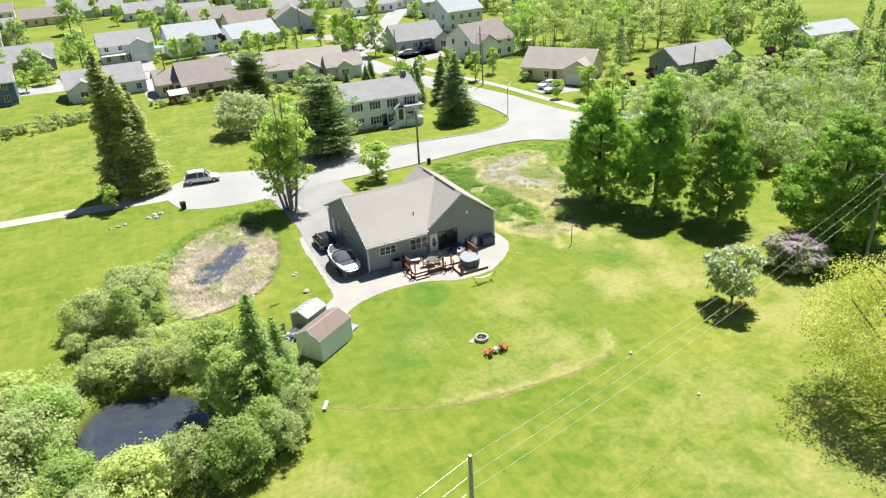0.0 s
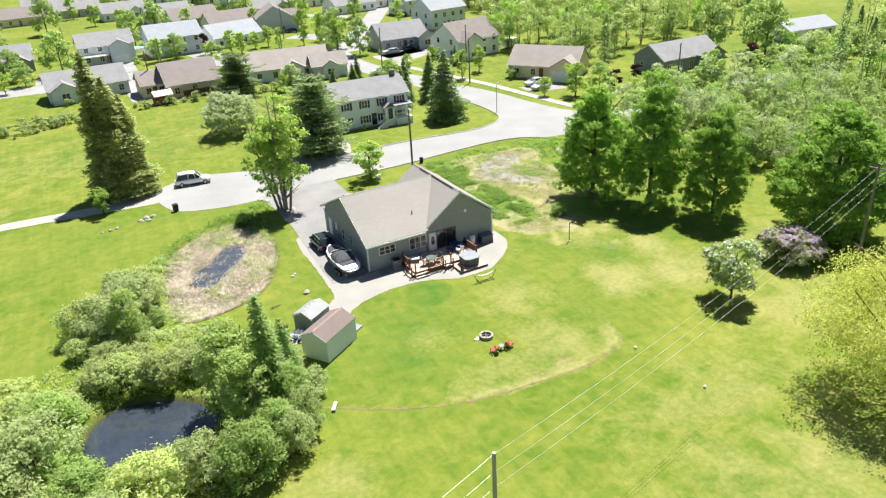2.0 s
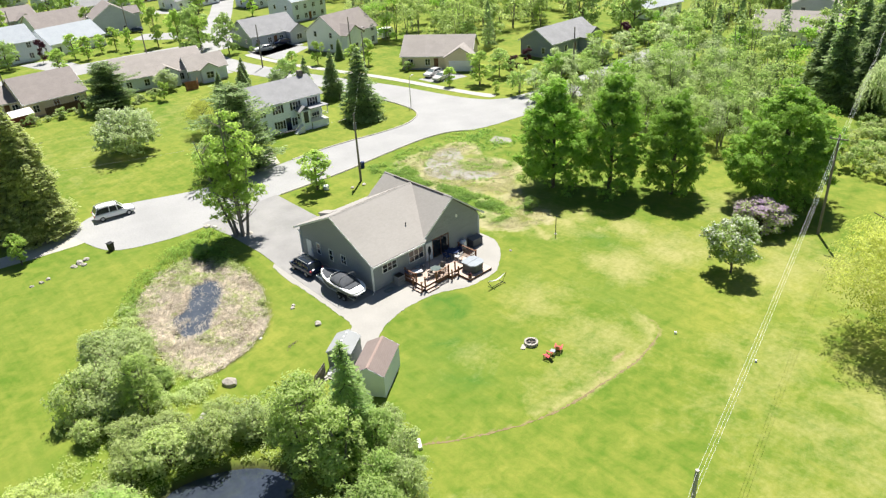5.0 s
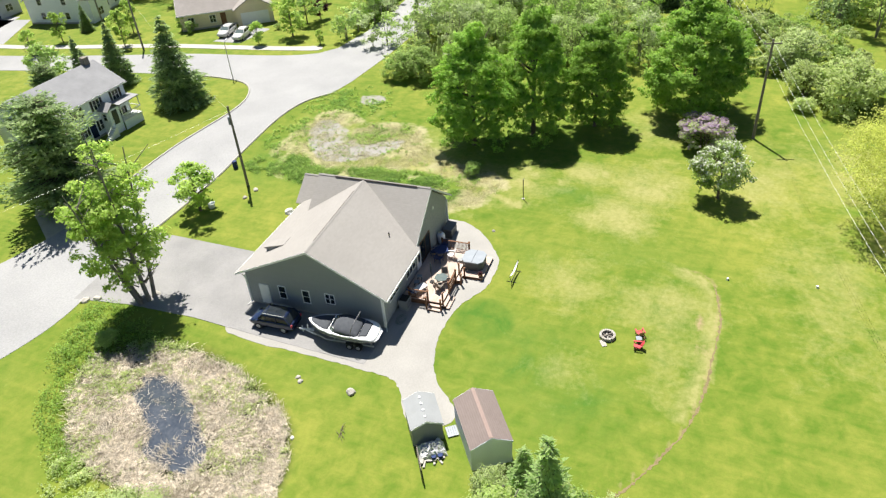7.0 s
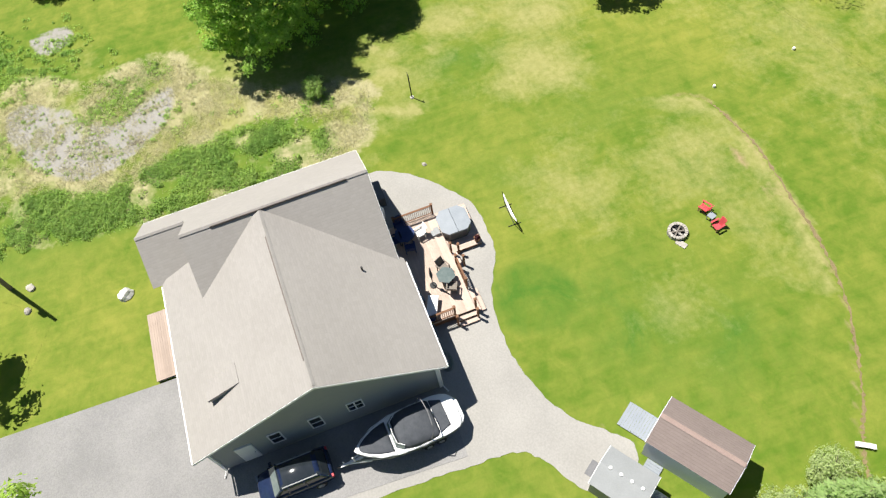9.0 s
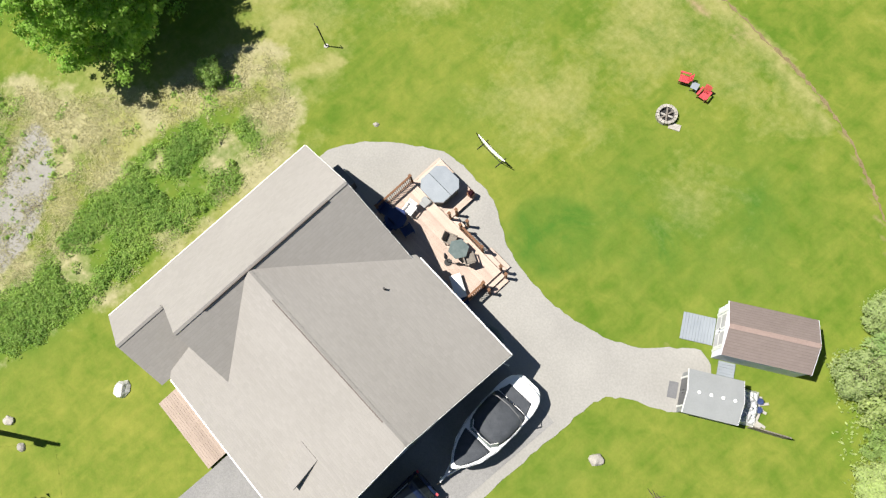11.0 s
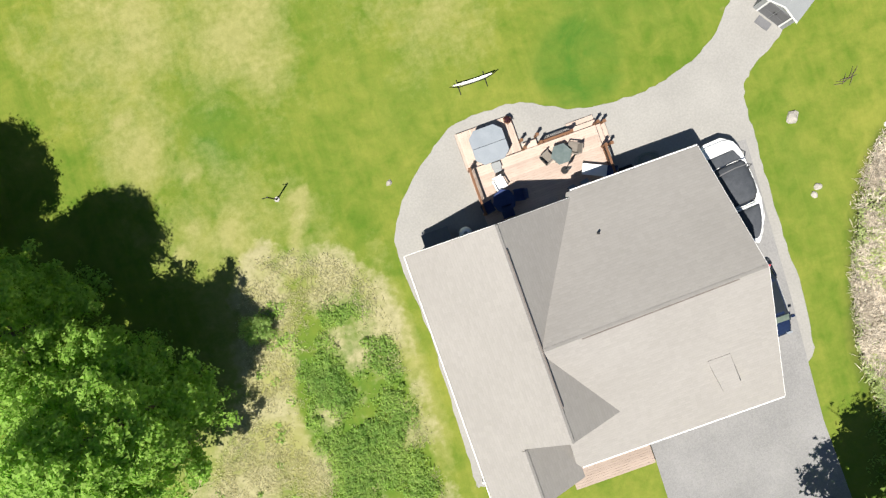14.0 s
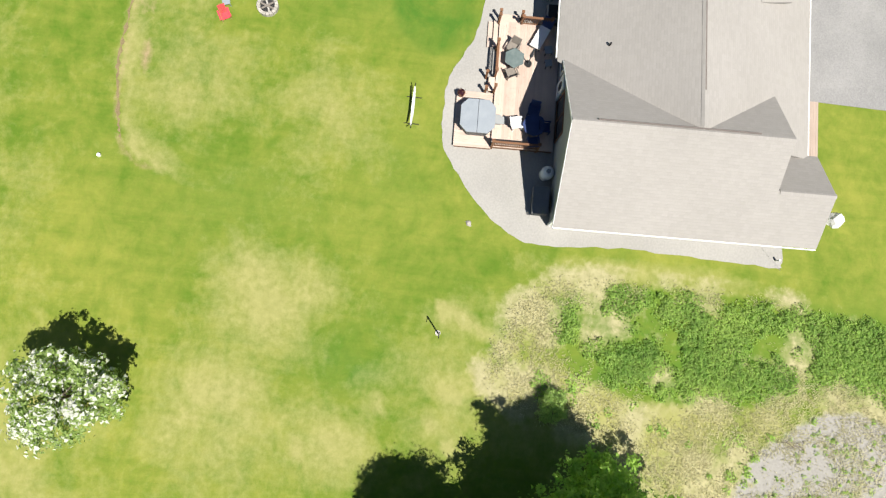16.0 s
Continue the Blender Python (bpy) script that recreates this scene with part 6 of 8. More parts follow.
def broadleaf(name, label, h, r, base, clumps, per, clump_r, leaf, mat, bark="bark", seed=0, bloom=None, lump=0.3, stems=1, category="tree", limb=9, lean=0.0, bough=0.3, slim=0.6, columns=(), top=0.5, skirt=0.0, dome=0.75):
    """A tree or bush: trunk or stems with limbs, and a crown of small leaves; columns: (x, y, height, radius) of several slender crowns."""
    rng = np.random.default_rng(seed + 11)
    e = empty(name, Matrix.Identity(4), label, category)
    g = Geo()
    for k in range(0 if columns else stems):
        a = 2 * math.pi * k / stems
        off = 0.0 if stems == 1 else 0.25 + 0.05 * h * 0.1
        x0, y0 = off * math.cos(a), off * math.sin(a)
        x1, y1 = x0 + (lean + (0.12 * h if stems > 1 else 0)) * math.cos(a), y0 + (lean * 0.3 + (0.12 * h if stems > 1 else 0)) * math.sin(a)
        rr = (0.019 if stems == 1 else 0.011) * h
        g.tube([(x0, y0, -0.15), (x0, y0, 0.15), (0.6 * x0 + 0.4 * x1, 0.6 * y0 + 0.4 * y1, h * 0.4), (x1, y1, h * 0.86)], [rr * 1.5, rr, rr * 0.75, rr * 0.2], 8)
    if columns:
        parts = []
        for k, (x, y, hh, rr) in enumerate(columns):
            g.tube([(x * 0.2, y * 0.2, -0.15), (x * 0.25, y * 0.25, 0.15), (x * 0.6, y * 0.6, hh * 0.4), (x, y, hh * 0.93)], [0.2, 0.15, 0.1, 0.03], 8)
            for j in range(limb):
                a, z, d = rng.uniform(0, 2 * math.pi), hh * rng.uniform(base, 0.85), rr * rng.uniform(0.5, 1.0)
                g.tube([(x * z / hh, y * z / hh, z), (x * z / hh + d * math.cos(a), y * z / hh + d * math.sin(a), z + d * 0.8)], [0.05, 0.015], 5, False)
            p, q = crown_points(rng, hh, rr, base, clumps // len(columns), per, clump_r, lump, seed + k, bough)
            parts.append((p + np.array((x, y, 0)) * (p[:, 2:] / hh), q))
        P, N = np.concatenate([p for p, q in parts]), np.concatenate([q for p, q in parts])
    else:
        limbs(g, rng, h, r, max(base, 0.12), limb)
        P, N = crown_points(rng, h, r, base, clumps, per, clump_r, lump, seed, bough, top, skirt, dome)
    make("trunk", g, M[bark], e)
    v, q = leaf_tris(rng, P, N, leaf, slim)
    ob = new("crown", quick_mesh("crown", v, q, [M[mat]]))
    ob.parent = e
    if bloom:
        sel = rng.random(len(P)) < bloom[1] * np.clip((P[:, 2] / h - 0.15) * 1.5, 0.2, 1) * (0.3 + 0.7 * (np.sin(P[:, 0] * 2.1 + 1) * np.sin(P[:, 1] * 1.9) > -0.2))
        v, q = leaf_tris(rng, P[sel] + unit(N[sel]) * 0.1, N[sel], leaf, 0.8)
        ob = new("blossom", quick_mesh("blossom", v, q, [M[bloom[0]]]))
        ob.parent = e
    return e


def conifer(name, label, h, r, mat, levels=46, arms=8, leaf=0.3, seed=0, power=0.85, droop=0.25, base=0.03, gap=0.26, bark="bark", ragged=0.3, rise=0.1):
    """A cone of whorled branches, each a flat frond of needle sprays."""
    rng = np.random.default_rng(seed + 31)
    e = empty(name, Matrix.Identity(4), label, "tree")
    g = Geo()
    g.tube([(0, 0, -0.15), (0, 0, 0.3), (0, 0, h * 0.97)], [h * 0.018, h * 0.014, 0.02], 7)
    P, N, A = [], [], []
    for k in range(levels):
        f = (k + rng.uniform(0, 1)) / levels
        z = h * (base + (1 - base) * f)
        reach = r * (1 - f) ** power * (0.9 + ragged * noise.noise(Vector((f * 9, seed, 0.3)))) + 0.15
        n = max(4, int(arms * (0.45 + 0.7 * (1 - f))))
        for j in range(n):
            a = rng.uniform(0, 2 * math.pi)
            side = 1 + ragged * noise.noise(Vector((math.cos(a) * 1.2, math.sin(a) * 1.2, seed + f * 6)))
            rr = reach * rng.uniform(0.75, 1.12) * side
            g.tube([(0, 0, z), (math.cos(a) * rr * 0.85, math.sin(a) * rr * 0.85, z - droop * rr * 0.78 + rise * rr * 0.5)], [0.03 + 0.008 * rr, 0.01], 3, False)
            m = max(2, int(rr / gap))
            s = (np.arange(m) + rng.uniform(0.2, 1.0, m)) / m
            for off in (-1, 0, 1):
                wide = off * rr * 0.2 * np.sin(s * 2.6)[:, None]
                p = np.stack([np.cos(a) * rr * s, np.sin(a) * rr * s, z - droop * rr * s ** 1.5 + rise * rr * s ** 3], 1) + wide * np.array((-math.sin(a), math.cos(a), 0)) + rng.normal(size=(m, 3)) * 0.25 * leaf
                P.append(p)
                N.append(np.tile((np.cos(a) * 0.4, np.sin(a) * 0.4, 0.9), (m, 1)) + rng.normal(size=(m, 3)) * 0.5)
                A.append(np.tile((np.cos(a + off * 0.6), np.sin(a + off * 0.6), -droop * 0.6), (m, 1)) + rng.normal(size=(m, 3)) * 0.25)
    make("trunk", g, M[bark], e)
    v, q = leaf_tris(rng, np.concatenate(P), np.concatenate(N), leaf, 0.42, np.concatenate(A))
    ob = new("crown", quick_mesh("crown", v, q, [M[mat]]))
    ob.parent = e
    return e


def weeper(name, label, h, r, strands, mat, leaf=0.2, seed=0):
    """A weeping tree: a domed head with long hanging strands of leaves."""
    rng = np.random.default_rng(seed + 51)
    e = empty(name, Matrix.Identity(4), label, "tree")
    g = Geo()
    g.tube([(0, 0, -0.15), (0, 0, h * 0.35), (0.3, 0.2, h * 0.75)], [0.4, 0.3, 0.1], 8)
    make("trunk", g, M["bark"], e)
    for k in range(14):
        g = Geo()
        limbs(g, rng, h, r, 0.25, 1, 0.9)
        make("limb", g, M["bark"], e)
    P = []
    for k in range(strands):
        a, f = rng.uniform(0, 2 * math.pi), rng.uniform(0.05, 1) ** 0.6
        f *= 0.85 + 0.3 * noise.noise(Vector((math.cos(a) * 1.5, math.sin(a) * 1.5, seed)))
        z0 = h * (1 - 0.55 * f * f) * rng.uniform(0.93, 1.03)
        ln = h * rng.uniform(0.15, 0.5)
        m = int(ln / 0.22)
        s = np.arange(m) / max(m, 1)
        P.append(np.stack([math.cos(a) * r * (f + 0.08 * np.sin(s * 1.6)), math.sin(a) * r * (f + 0.08 * np.sin(s * 1.6)), z0 - s * ln], 1) + rng.normal(size=(m, 3)) * 0.09)
    P = np.concatenate(P)
    P = P[P[:, 2] > 0.4]
    v, q = leaf_tris(rng, P, rng.normal(size=P.shape) * 0.6 + np.array((0.2, 0.2, 0.4)), leaf, 0.35, np.array((0, 0, -1.0)) + rng.normal(size=P.shape) * 0.4)
    ob = new("crown", quick_mesh("crown", v, q, [M[mat]]))
    ob.parent = e
    return e


def at(x, y, s=1.0, turn=0.0, sz=None):
    z = float(depth_at(np.array([x]), np.array([y]))[0])
    return pose(x, y, z, 0, 0, turn) @ Matrix.Diagonal((s, s, sz or s, 1))


def plant_all(proto, items):
    """A prototype at the first place and copies at the rest: (x, y, width scale, height scale)."""
    for k, (x, y, s, sz) in reversed(list(enumerate(items))):
        m = at(x, y, s, (k * 77) % 360, sz)
        if k:
            copy_thing(proto, m)
        else:
            proto.matrix_world = m


maple = broadleaf("maple_tree", "large full-crowned maple in fresh green leaf on the lawn", 15, 4.7, -0.03, 2300, 34, 0.46, 0.13, "leaf_maple", seed=1, lump=0.42, bough=0.23, top=1.0, skirt=0.35)
plant_all(maple, [(52.4, 65.2, 0.96, 1.0), (60.7, 52.7, 0.78, 0.92)])
maple2 = broadleaf("maple_tree", "tall maple with layered green crown on the lawn", 17, 4.2, -0.03, 2300, 34, 0.46, 0.13, "leaf_maple", seed=5, lump=0.45, bough=0.24, top=1.0, skirt=0.35)
plant_all(maple2, [(56.6, 59.2, 0.9, 0.98)])
broad_maple = broadleaf("maple_tree", "broad heavy maple in full green leaf by the field edge", 15.5, 5.9, -0.03, 2800, 34, 0.48, 0.14, "leaf_maple", seed=6, lump=0.38, bough=0.21, top=1.0, skirt=0.3)
plant_all(broad_maple, [(67.4, 42.4, 1.0, 1.0)])
young = broadleaf("street_tree", "young light green street tree on the grass verge", 5.5, 1.7, 0.04, 170, 15, 0.36, 0.15, "leaf_spring", seed=3, limb=8, lump=0.5, bough=0.36, dome=0.45, top=0.8)
plant_all(young, [(30.3, 88.4, 1.55, 1.12), (67.3, 19.4, 0.8, 0.75), (76.6, 112.5, 0.8, 0.8), (81.3, 108.8, 1.5, 1.35), (70.5, 136, 1.0, 1.3), (77, 140, 1.0, 1.2), (80, 131, 0.7, 0.65), (63.5, 150, 0.9, 0.9), (26, 190.5, 1.3, 1.3), (36, 203, 1.2, 1.2), (-5.4, 95.8, 0.8, 0.8), (-22, 190, 1.1, 1.1), (54, 203, 1.4, 2.1), (60, 207, 1.0, 1.3), (14, 207, 1.3, 1.3), (45, 209, 1.1, 1.2), (-25, 186, 1.3, 1.3),
                  (34, 207, 1.3, 1.3), (92, 222, 1.3, 1.5), (84, 244, 1.5, 1.8), (70, 150, 0.9, 1.1), (79, 102, 0.5, 0.5), (112, 104, 1.2, 1.2), (57, 196, 1.2, 2.0), (62, 200, 1.2, 1.7), (58.5, 186, 1.2, 1.9), (49, 243, 1.3, 1.5), (66, 246, 1.2, 1.6), (30, 262, 1.3, 1.5), (22, 286, 1.4, 1.5), (52, 268, 1.4, 1.6), (72, 262, 1.2, 1.7), (47, 204, 0.9, 1.2), (41, 208, 1.0, 1.0), (34, 150, 0.7, 0.8), (10, 270, 1.6, 1.7), (-5, 330, 1.6, 1.8), (88, 250, 1.2, 1.8), (45, 172, 0.9, 0.9), (2, 300, 1.4, 1.6)])
round_tree = broadleaf("leafy_tree", "broad rounded tree in fresh yellow green leaf", 8.5, 3.7, 0.03, 400, 11, 0.5, 0.23, "leaf_light", seed=8, lump=0.4, skirt=0.1)
plant_all(round_tree, [(-9.5, 207, 1.25, 1.35), (11, 238, 1.25, 1.35), (18, 242, 1.25, 1.5), (19, 208.5, 0.85, 0.85), (62, 178, 0.9, 1.2), (60, 190, 1.0, 1.35), (55, 184.5, 0.7, 0.9), (52, 133, 0.8, 0.9), (-21, 205, 0.9, 1.0), (-18, 197, 0.7, 0.75), (60.5, 196, 0.9, 1.2), (88, 110, 0.7, 0.7), (127, 120, 1.3, 1.5), (134, 110, 1.4, 1.6), (140, 118, 1.2, 1.4), (100, 132, 0.8, 0.8), (48, 280, 1.3, 1.5), (68, 268, 1.2, 1.4), (92, 275, 1.2, 1.3), (110, 252, 1.0, 1.2), (20, 330, 1.4, 1.6), (-14, 290, 1.3, 1.6), (-26, 236, 1.0, 1.5), (-30, 206, 1.2, 1.4), (35, 305, 1.3, 1.4), (58, 300, 1.2, 1.4), (72, 325, 1.3, 1.5), (44, 320, 1.3, 1.4), (96, 318, 1.3, 1.5), (10, 350, 1.3, 1.4)])
dark_round = broadleaf("purple_tree", "small dark purple leaved ornamental tree", 4.2, 1.7, 0.1, 90, 26, 0.4, 0.17, "leaf_purple", seed=9)
plant_all(dark_round, [(91, 109, 1.0, 1.0), (126, 107, 1.1, 1.3), (27.0, 209, 0.9, 1.5), (42, 318, 1.3, 2.0), (100, 113, 0.8, 0.8)])
white_tree = broadleaf("blossom_tree", "broad pale blossoming shrub-like tree in the meadow", 7.6, 5.2, 0.0, 1300, 18, 0.5, 0.16, "leaf_silver", seed=12, bloom=("bloom_white", 0.05), stems=5, lump=0.4, bough=0.28)
plant_all(white_tree, [(17.6, 124.4, 1.0, 1.0), (37.5, 157, 0.45, 0.6)])
hawthorn = broadleaf("hawthorn_tree", "small hawthorn with clusters of white blossom", 6.4, 2.7, 0.12, 520, 22, 0.36, 0.12, "leaf_light", seed=14, lump=0.45, bloom=("bloom_white", 0.42), bough=0.28, skirt=0.0)
plant_all(hawthorn, [(47.8, 37.4, 1.0, 1.0)])
lilac = broadleaf("lilac_bush", "rounded lilac bush in pale purple bloom", 4.2, 2.9, 0.0, 260, 30, 0.4, 0.14, "leaf_grey", seed=15, bloom=("bloom_lilac", 0.75), stems=5, category="bush")
plant_all(lilac, [(58.6, 39.9, 1.15, 0.88)])
airy = broadleaf("yellow_leaf_tree", "open yellow green tree with thin spring foliage at the lawn edge", 13, 8.4, 0.12, 3400, 12, 0.8, 0.125, "leaf_yellow", seed=16, lump=0.6, limb=22, bough=0.24, slim=0.5, skirt=0.2)
plant_all(airy, [(47.9, 20.7, 0.85, 0.95), (30.8, 123.7, 0.4, 0.48)])
willow = weeper("weeping_willow", "large weeping willow in pale green leaf beyond the field", 15, 7.5, 1100, "leaf_silver", 0.24, 2)
plant_all(willow, [(106.5, 41, 0.95, 0.9)])
poplar = broadleaf("multi_stem_tree", "tall slender multi-stemmed tree with thin feathery foliage", 14, 2.7, 0.1, 1000, 16, 0.44, 0.15, "leaf_spring", "greybark", seed=18, lump=0.6, limb=12, bough=0.36, columns=((-2.4, 0.6, 11.0, 2.0), (-0.3, -0.6, 13.5, 2.0), (0.7, 0.9, 14.0, 1.9), (1.9, -0.6, 12.4, 2.2), (-1.0, 1.8, 9.0, 1.6)))
plant_all(poplar, [(16.3, 83.3, 1.3, 1.24)])
spruce = conifer("spruce_tree", "tall dense olive green spruce at the edge of the meadow", 20, 3.9, "needle", 92, 13, 0.31, seed=2, power=0.64, droop=0.12, ragged=0.35)
plant_all(spruce, [(-3.5, 102.9, 0.92, 1.02), (-0.2, 102.2, 0.86, 0.72), (-1.7, 101.0, 0.9, 0.86)])
spruce_b = conifer("spruce_tree", "dense dark green spruce by the road corner", 12, 3.6, "needle_pine", 44, 12, 0.3, seed=3, power=0.7, droop=0.25, gap=0.22)
plant_all(spruce_b, [(53.2, 109.4, 1.15, 1.02), (50, 122, 0.6, 0.66), (52.5, 126, 0.6, 0.72), (47.5, 143, 0.5, 0.45), (44, 146, 0.4, 0.36), (57, 124, 0.7, 0.77), (76, 150, 0.4, 0.4), (50.0, 147, 0.45, 0.5), (-33, 262, 1.0, 1.3), (110.5, 53.5, 1.2, 1.3), (109.5, 48.6, 1.2, 1.25), (114, 50.0, 1.3, 1.45), (118, 54, 1.2, 1.4), (113.5, 57.5, 1.1, 1.1), (121, 48.5, 1.3, 1.5)])
pine = conifer("pine_tree", "bushy dark green white pine beside the road", 12.6, 5.0, "needle_pine", 40, 17, 0.3, seed=9, power=0.36, droop=-0.05, ragged=0.8, gap=0.22, base=0.0)
plant_all(pine, [(27.2, 103.4, 1.12, 1.0), (47.5, 128, 0.55, 0.5), (24.5, 152.5, 0.95, 0.72)])
larch = conifer("larch_tree", "feathery soft green larch beside the sheds", 10.5, 2.2, "larch", 62, 9, 0.2, seed=7, power=0.65, droop=0.1, gap=0.17)
plant_all(larch, [(4.6, 43.2, 1.0, 1.0), (6.4, 45.0, 0.75, 0.66)])
birch = broadleaf("birch_tree", "slender feathery birch in pale spring leaf by the pond", 8.5, 2.3, 0.06, 600, 16, 0.36, 0.13, "leaf_birch", "greybark", seed=33, stems=3, lump=0.5, bough=0.36, slim=0.5, dome=0.5)
plant_all(birch, [(1.9, 45.2, 1.2, 1.0), (2.4, 42.0, 1.05, 0.9), (-4.7, 59.6, 0.72, 0.72)])
shrub = broadleaf("shrub", "grey green leafy shrub on the pond bank", 4.4, 2.4, 0.0, 540, 14, 0.42, 0.122, "leaf_grey", seed=23, stems=5, category="bush", lump=0.5, dome=0.45)
plant_all(shrub, [(-12.3, 43.4, 1.35, 1.35), (-14.8, 40.0, 1.25, 1.2), (-16.0, 45.6, 1.2, 1.1), (-1.8, 37.6, 0.85, 1.0), (7.0, 47.2, 0.6, 0.75), (6.4, 39.6, 0.65, 0.95), (-6.6, 61.6, 1.1, 1.05), (-4.6, 64.2, 1.1, 1.05), (-3.0, 66.8, 0.95, 0.95), (-5.0, 69.2, 0.85, 0.8), (0.2, 51.2, 0.75, 0.7), (-19.5, 47.5, 1.2, 1.0), (-21, 42, 1.2, 1.1), (4.9, 37.2, 0.65, 0.95), (84, 31, 1.5, 1.3), (83, 15.5, 1.5, 1.3), (-8.2, 35.0, 0.9, 0.9), (8.0, 43.6, 0.55, 0.6)])
shrub2 = broadleaf("shrub", "bright green rounded shrub among the bank thicket", 4.2, 2.3, 0.0, 540, 14, 0.42, 0.122, "leaf_light", seed=24, stems=5, category="bush", lump=0.5, dome=0.45)
plant_all(shrub2, [(1.4, 36.5, 1.05, 1.15), (-9.3, 38.4, 1.05, 1.0), (-10.9, 44.6, 0.7, 0.8), (-10.4, 41.6, 0.8, 0.8), (5.5, 41.9, 0.85, 1.2), (-11.4, 47.6, 1.1, 1.1), (6.0, 44.0, 0.7, 0.9), (45.5, 62.9, 0.4, 0.42), (-17, 36, 1.2, 1.0), (69.0, 82.6, 1.1, 0.95), (69.4, 79.4, 1.2, 1.15), (-2.4, 62.4, 0.5, 0.4), (10.6, 82.6, 0.45, 0.3), (3.6, 48.4, 0.55, 0.6), (3.9, 38.8, 0.8, 1.0)])
shrub3 = broadleaf("shrub", "dull olive shrub overhanging the pond edge", 3.6, 2.3, 0.0, 520, 14, 0.42, 0.122, "leaf_olive", seed=25, stems=6, category="bush", lump=0.6, bough=0.36, dome=0.45)
plant_all(shrub3, [(-5.6, 52.4, 0.95, 0.9), (-2.8, 51.6, 0.9, 0.95), (-7.8, 54.0, 0.8, 0.7), (-8.6, 62.8, 0.95, 1.2), (-4.6, 55.0, 0.8, 0.6), (-10.8, 50.6, 0.9, 0.7), (-6.6, 57.6, 0.75, 0.6), (-0.6, 54.6, 0.6, 0.5), (2.0, 50.4, 0.7, 0.6), (-13.5, 52.0, 0.8, 0.6), (-9.0, 59.4, 0.6, 0.6), (4.8, 46.6, 0.8, 0.9), (72.6, 25.4, 1.6, 1.7), (75.8, 29.4, 1.2, 1.2), (71.0, 29.5, 0.6, 0.5), (76.5, 22.5, 1.0, 1.1)])
shrub4 = broadleaf("shrub", "soft yellow green bush at the water", 4.0, 2.5, 0.0, 540, 14, 0.42, 0.122, "leaf_soft", seed=27, stems=5, category="bush", lump=0.5, dome=0.45)
plant_all(shrub4, [(-5.2, 37.4, 1.25, 1.0), (-16.5, 51.8, 0.9, 0.7), (-14.6, 55.0, 0.8, 0.55), (-19, 53, 0.9, 0.7), (-22, 51, 1.0, 0.8), (2.6, 47.0, 0.7, 0.8), (-11.6, 35.4, 1.1, 1.0), (-18.5, 56.0, 0.7, 0.5)])
bushes = broadleaf("round_bush", "clipped round garden bush", 1.8, 1.2, 0.0, 56, 22, 0.28, 0.12, "leaf_light", seed=26, stems=4, category="bush", limb=3)
plant_all(bushes, [(79.3, 129, 1.2, 1.2), (84, 113.6, 0.6, 0.6), (45, 112.0, 0.6, 0.5), (38.5, 112.2, 0.6, 0.5), (82.5, 133.5, 0.9, 1.0), (31, 210, 1.2, 1.2), (38, 212, 1.0, 1.1), (70, 178, 1.0, 0.9), (67, 175.5, 0.8, 0.8), (22.5, 157.5, 1.0, 0.9), (-9, 168, 1.0, 0.9), (36, 168, 0.9, 0.9), (-31, 176, 1.2, 1.2), (9.0, 209, 1.1, 1.0)])


# far woods: one joined stand
def woodland(name, label, area, count, seed, avoid=(), mats=("leaf_light", "leaf_maple", "leaf_grey", "needle"), height=(7, 15), leaf=0.3, mix=(0.5, 0.2, 0.18, 0.12), leaves=10, wide=(0.24, 0.36), clumps=125):
    rng = np.random.default_rng(seed)
    V, Q, S, k = [], [], [], 0
    poly = area
    lo, hi = np.min(poly, 0), np.max(poly, 0)
    n = 0
    while n < count:
        x, y = rng.uniform(lo, hi)
        if not inside(np.array([x]), np.array([y]), poly)[0] or any(math.hypot(x - a, y - b) < c for a, b, c in avoid):
            continue
        n += 1
        h = rng.uniform(*height)
        kind = int(rng.choice(4, p=mix))
        if kind == 3:
            f = rng.uniform(0, 1, 1000) ** 1.3
            a = np.round(rng.uniform(0, 2 * math.pi, 1000) * 4) / 4 + rng.normal(size=1000) * 0.1
            rr = h * 0.2 * (1 - f) ** 0.8 * rng.uniform(0.3, 1.1, 1000) + 0.1
            P = np.stack([rr * np.cos(a), rr * np.sin(a), h * (0.05 + 0.95 * f)], 1)
            N = np.stack([np.cos(a), np.sin(a), np.full(1000, 0.8)], 1)
        else:
            P, N = crown_points(rng, h, h * rng.uniform(*wide), 0.03, clumps, leaves, h * 0.1, lump=0.5, seed=n, bough=0.3, dome=0.55)
        v, q = leaf_tris(rng, P + np.array((x, y, 0)), N, leaf)
        V.append(v)
        Q.append(q + k)
        S.append(np.full(len(q), kind))
        k += len(v)
        g = Geo()
        for j in range(3):
            a = 2 * math.pi * j / 3 + n
            g.add([(x + 0.016 * h * math.cos(a + b), y + 0.016 * h * math.sin(a + b), -0.1) for b in (0, 2.1)] + [(x + 0.08 * h * math.cos(a), y + 0.08 * h * math.sin(a), h * 0.85)], [(0, 1, 2)])
        V.append(np.array(g.v))
        Q.append(np.array(g.f) + k)
        S.append(np.full(len(g.f), 4))
        k += len(g.v)
    me = quick_mesh(name, np.concatenate(V), np.concatenate(Q), [M[m] for m in mats] + [M["greybark"]], np.concatenate(S))
    return tagged(new(name, me), label, "woods", kind="stuff")


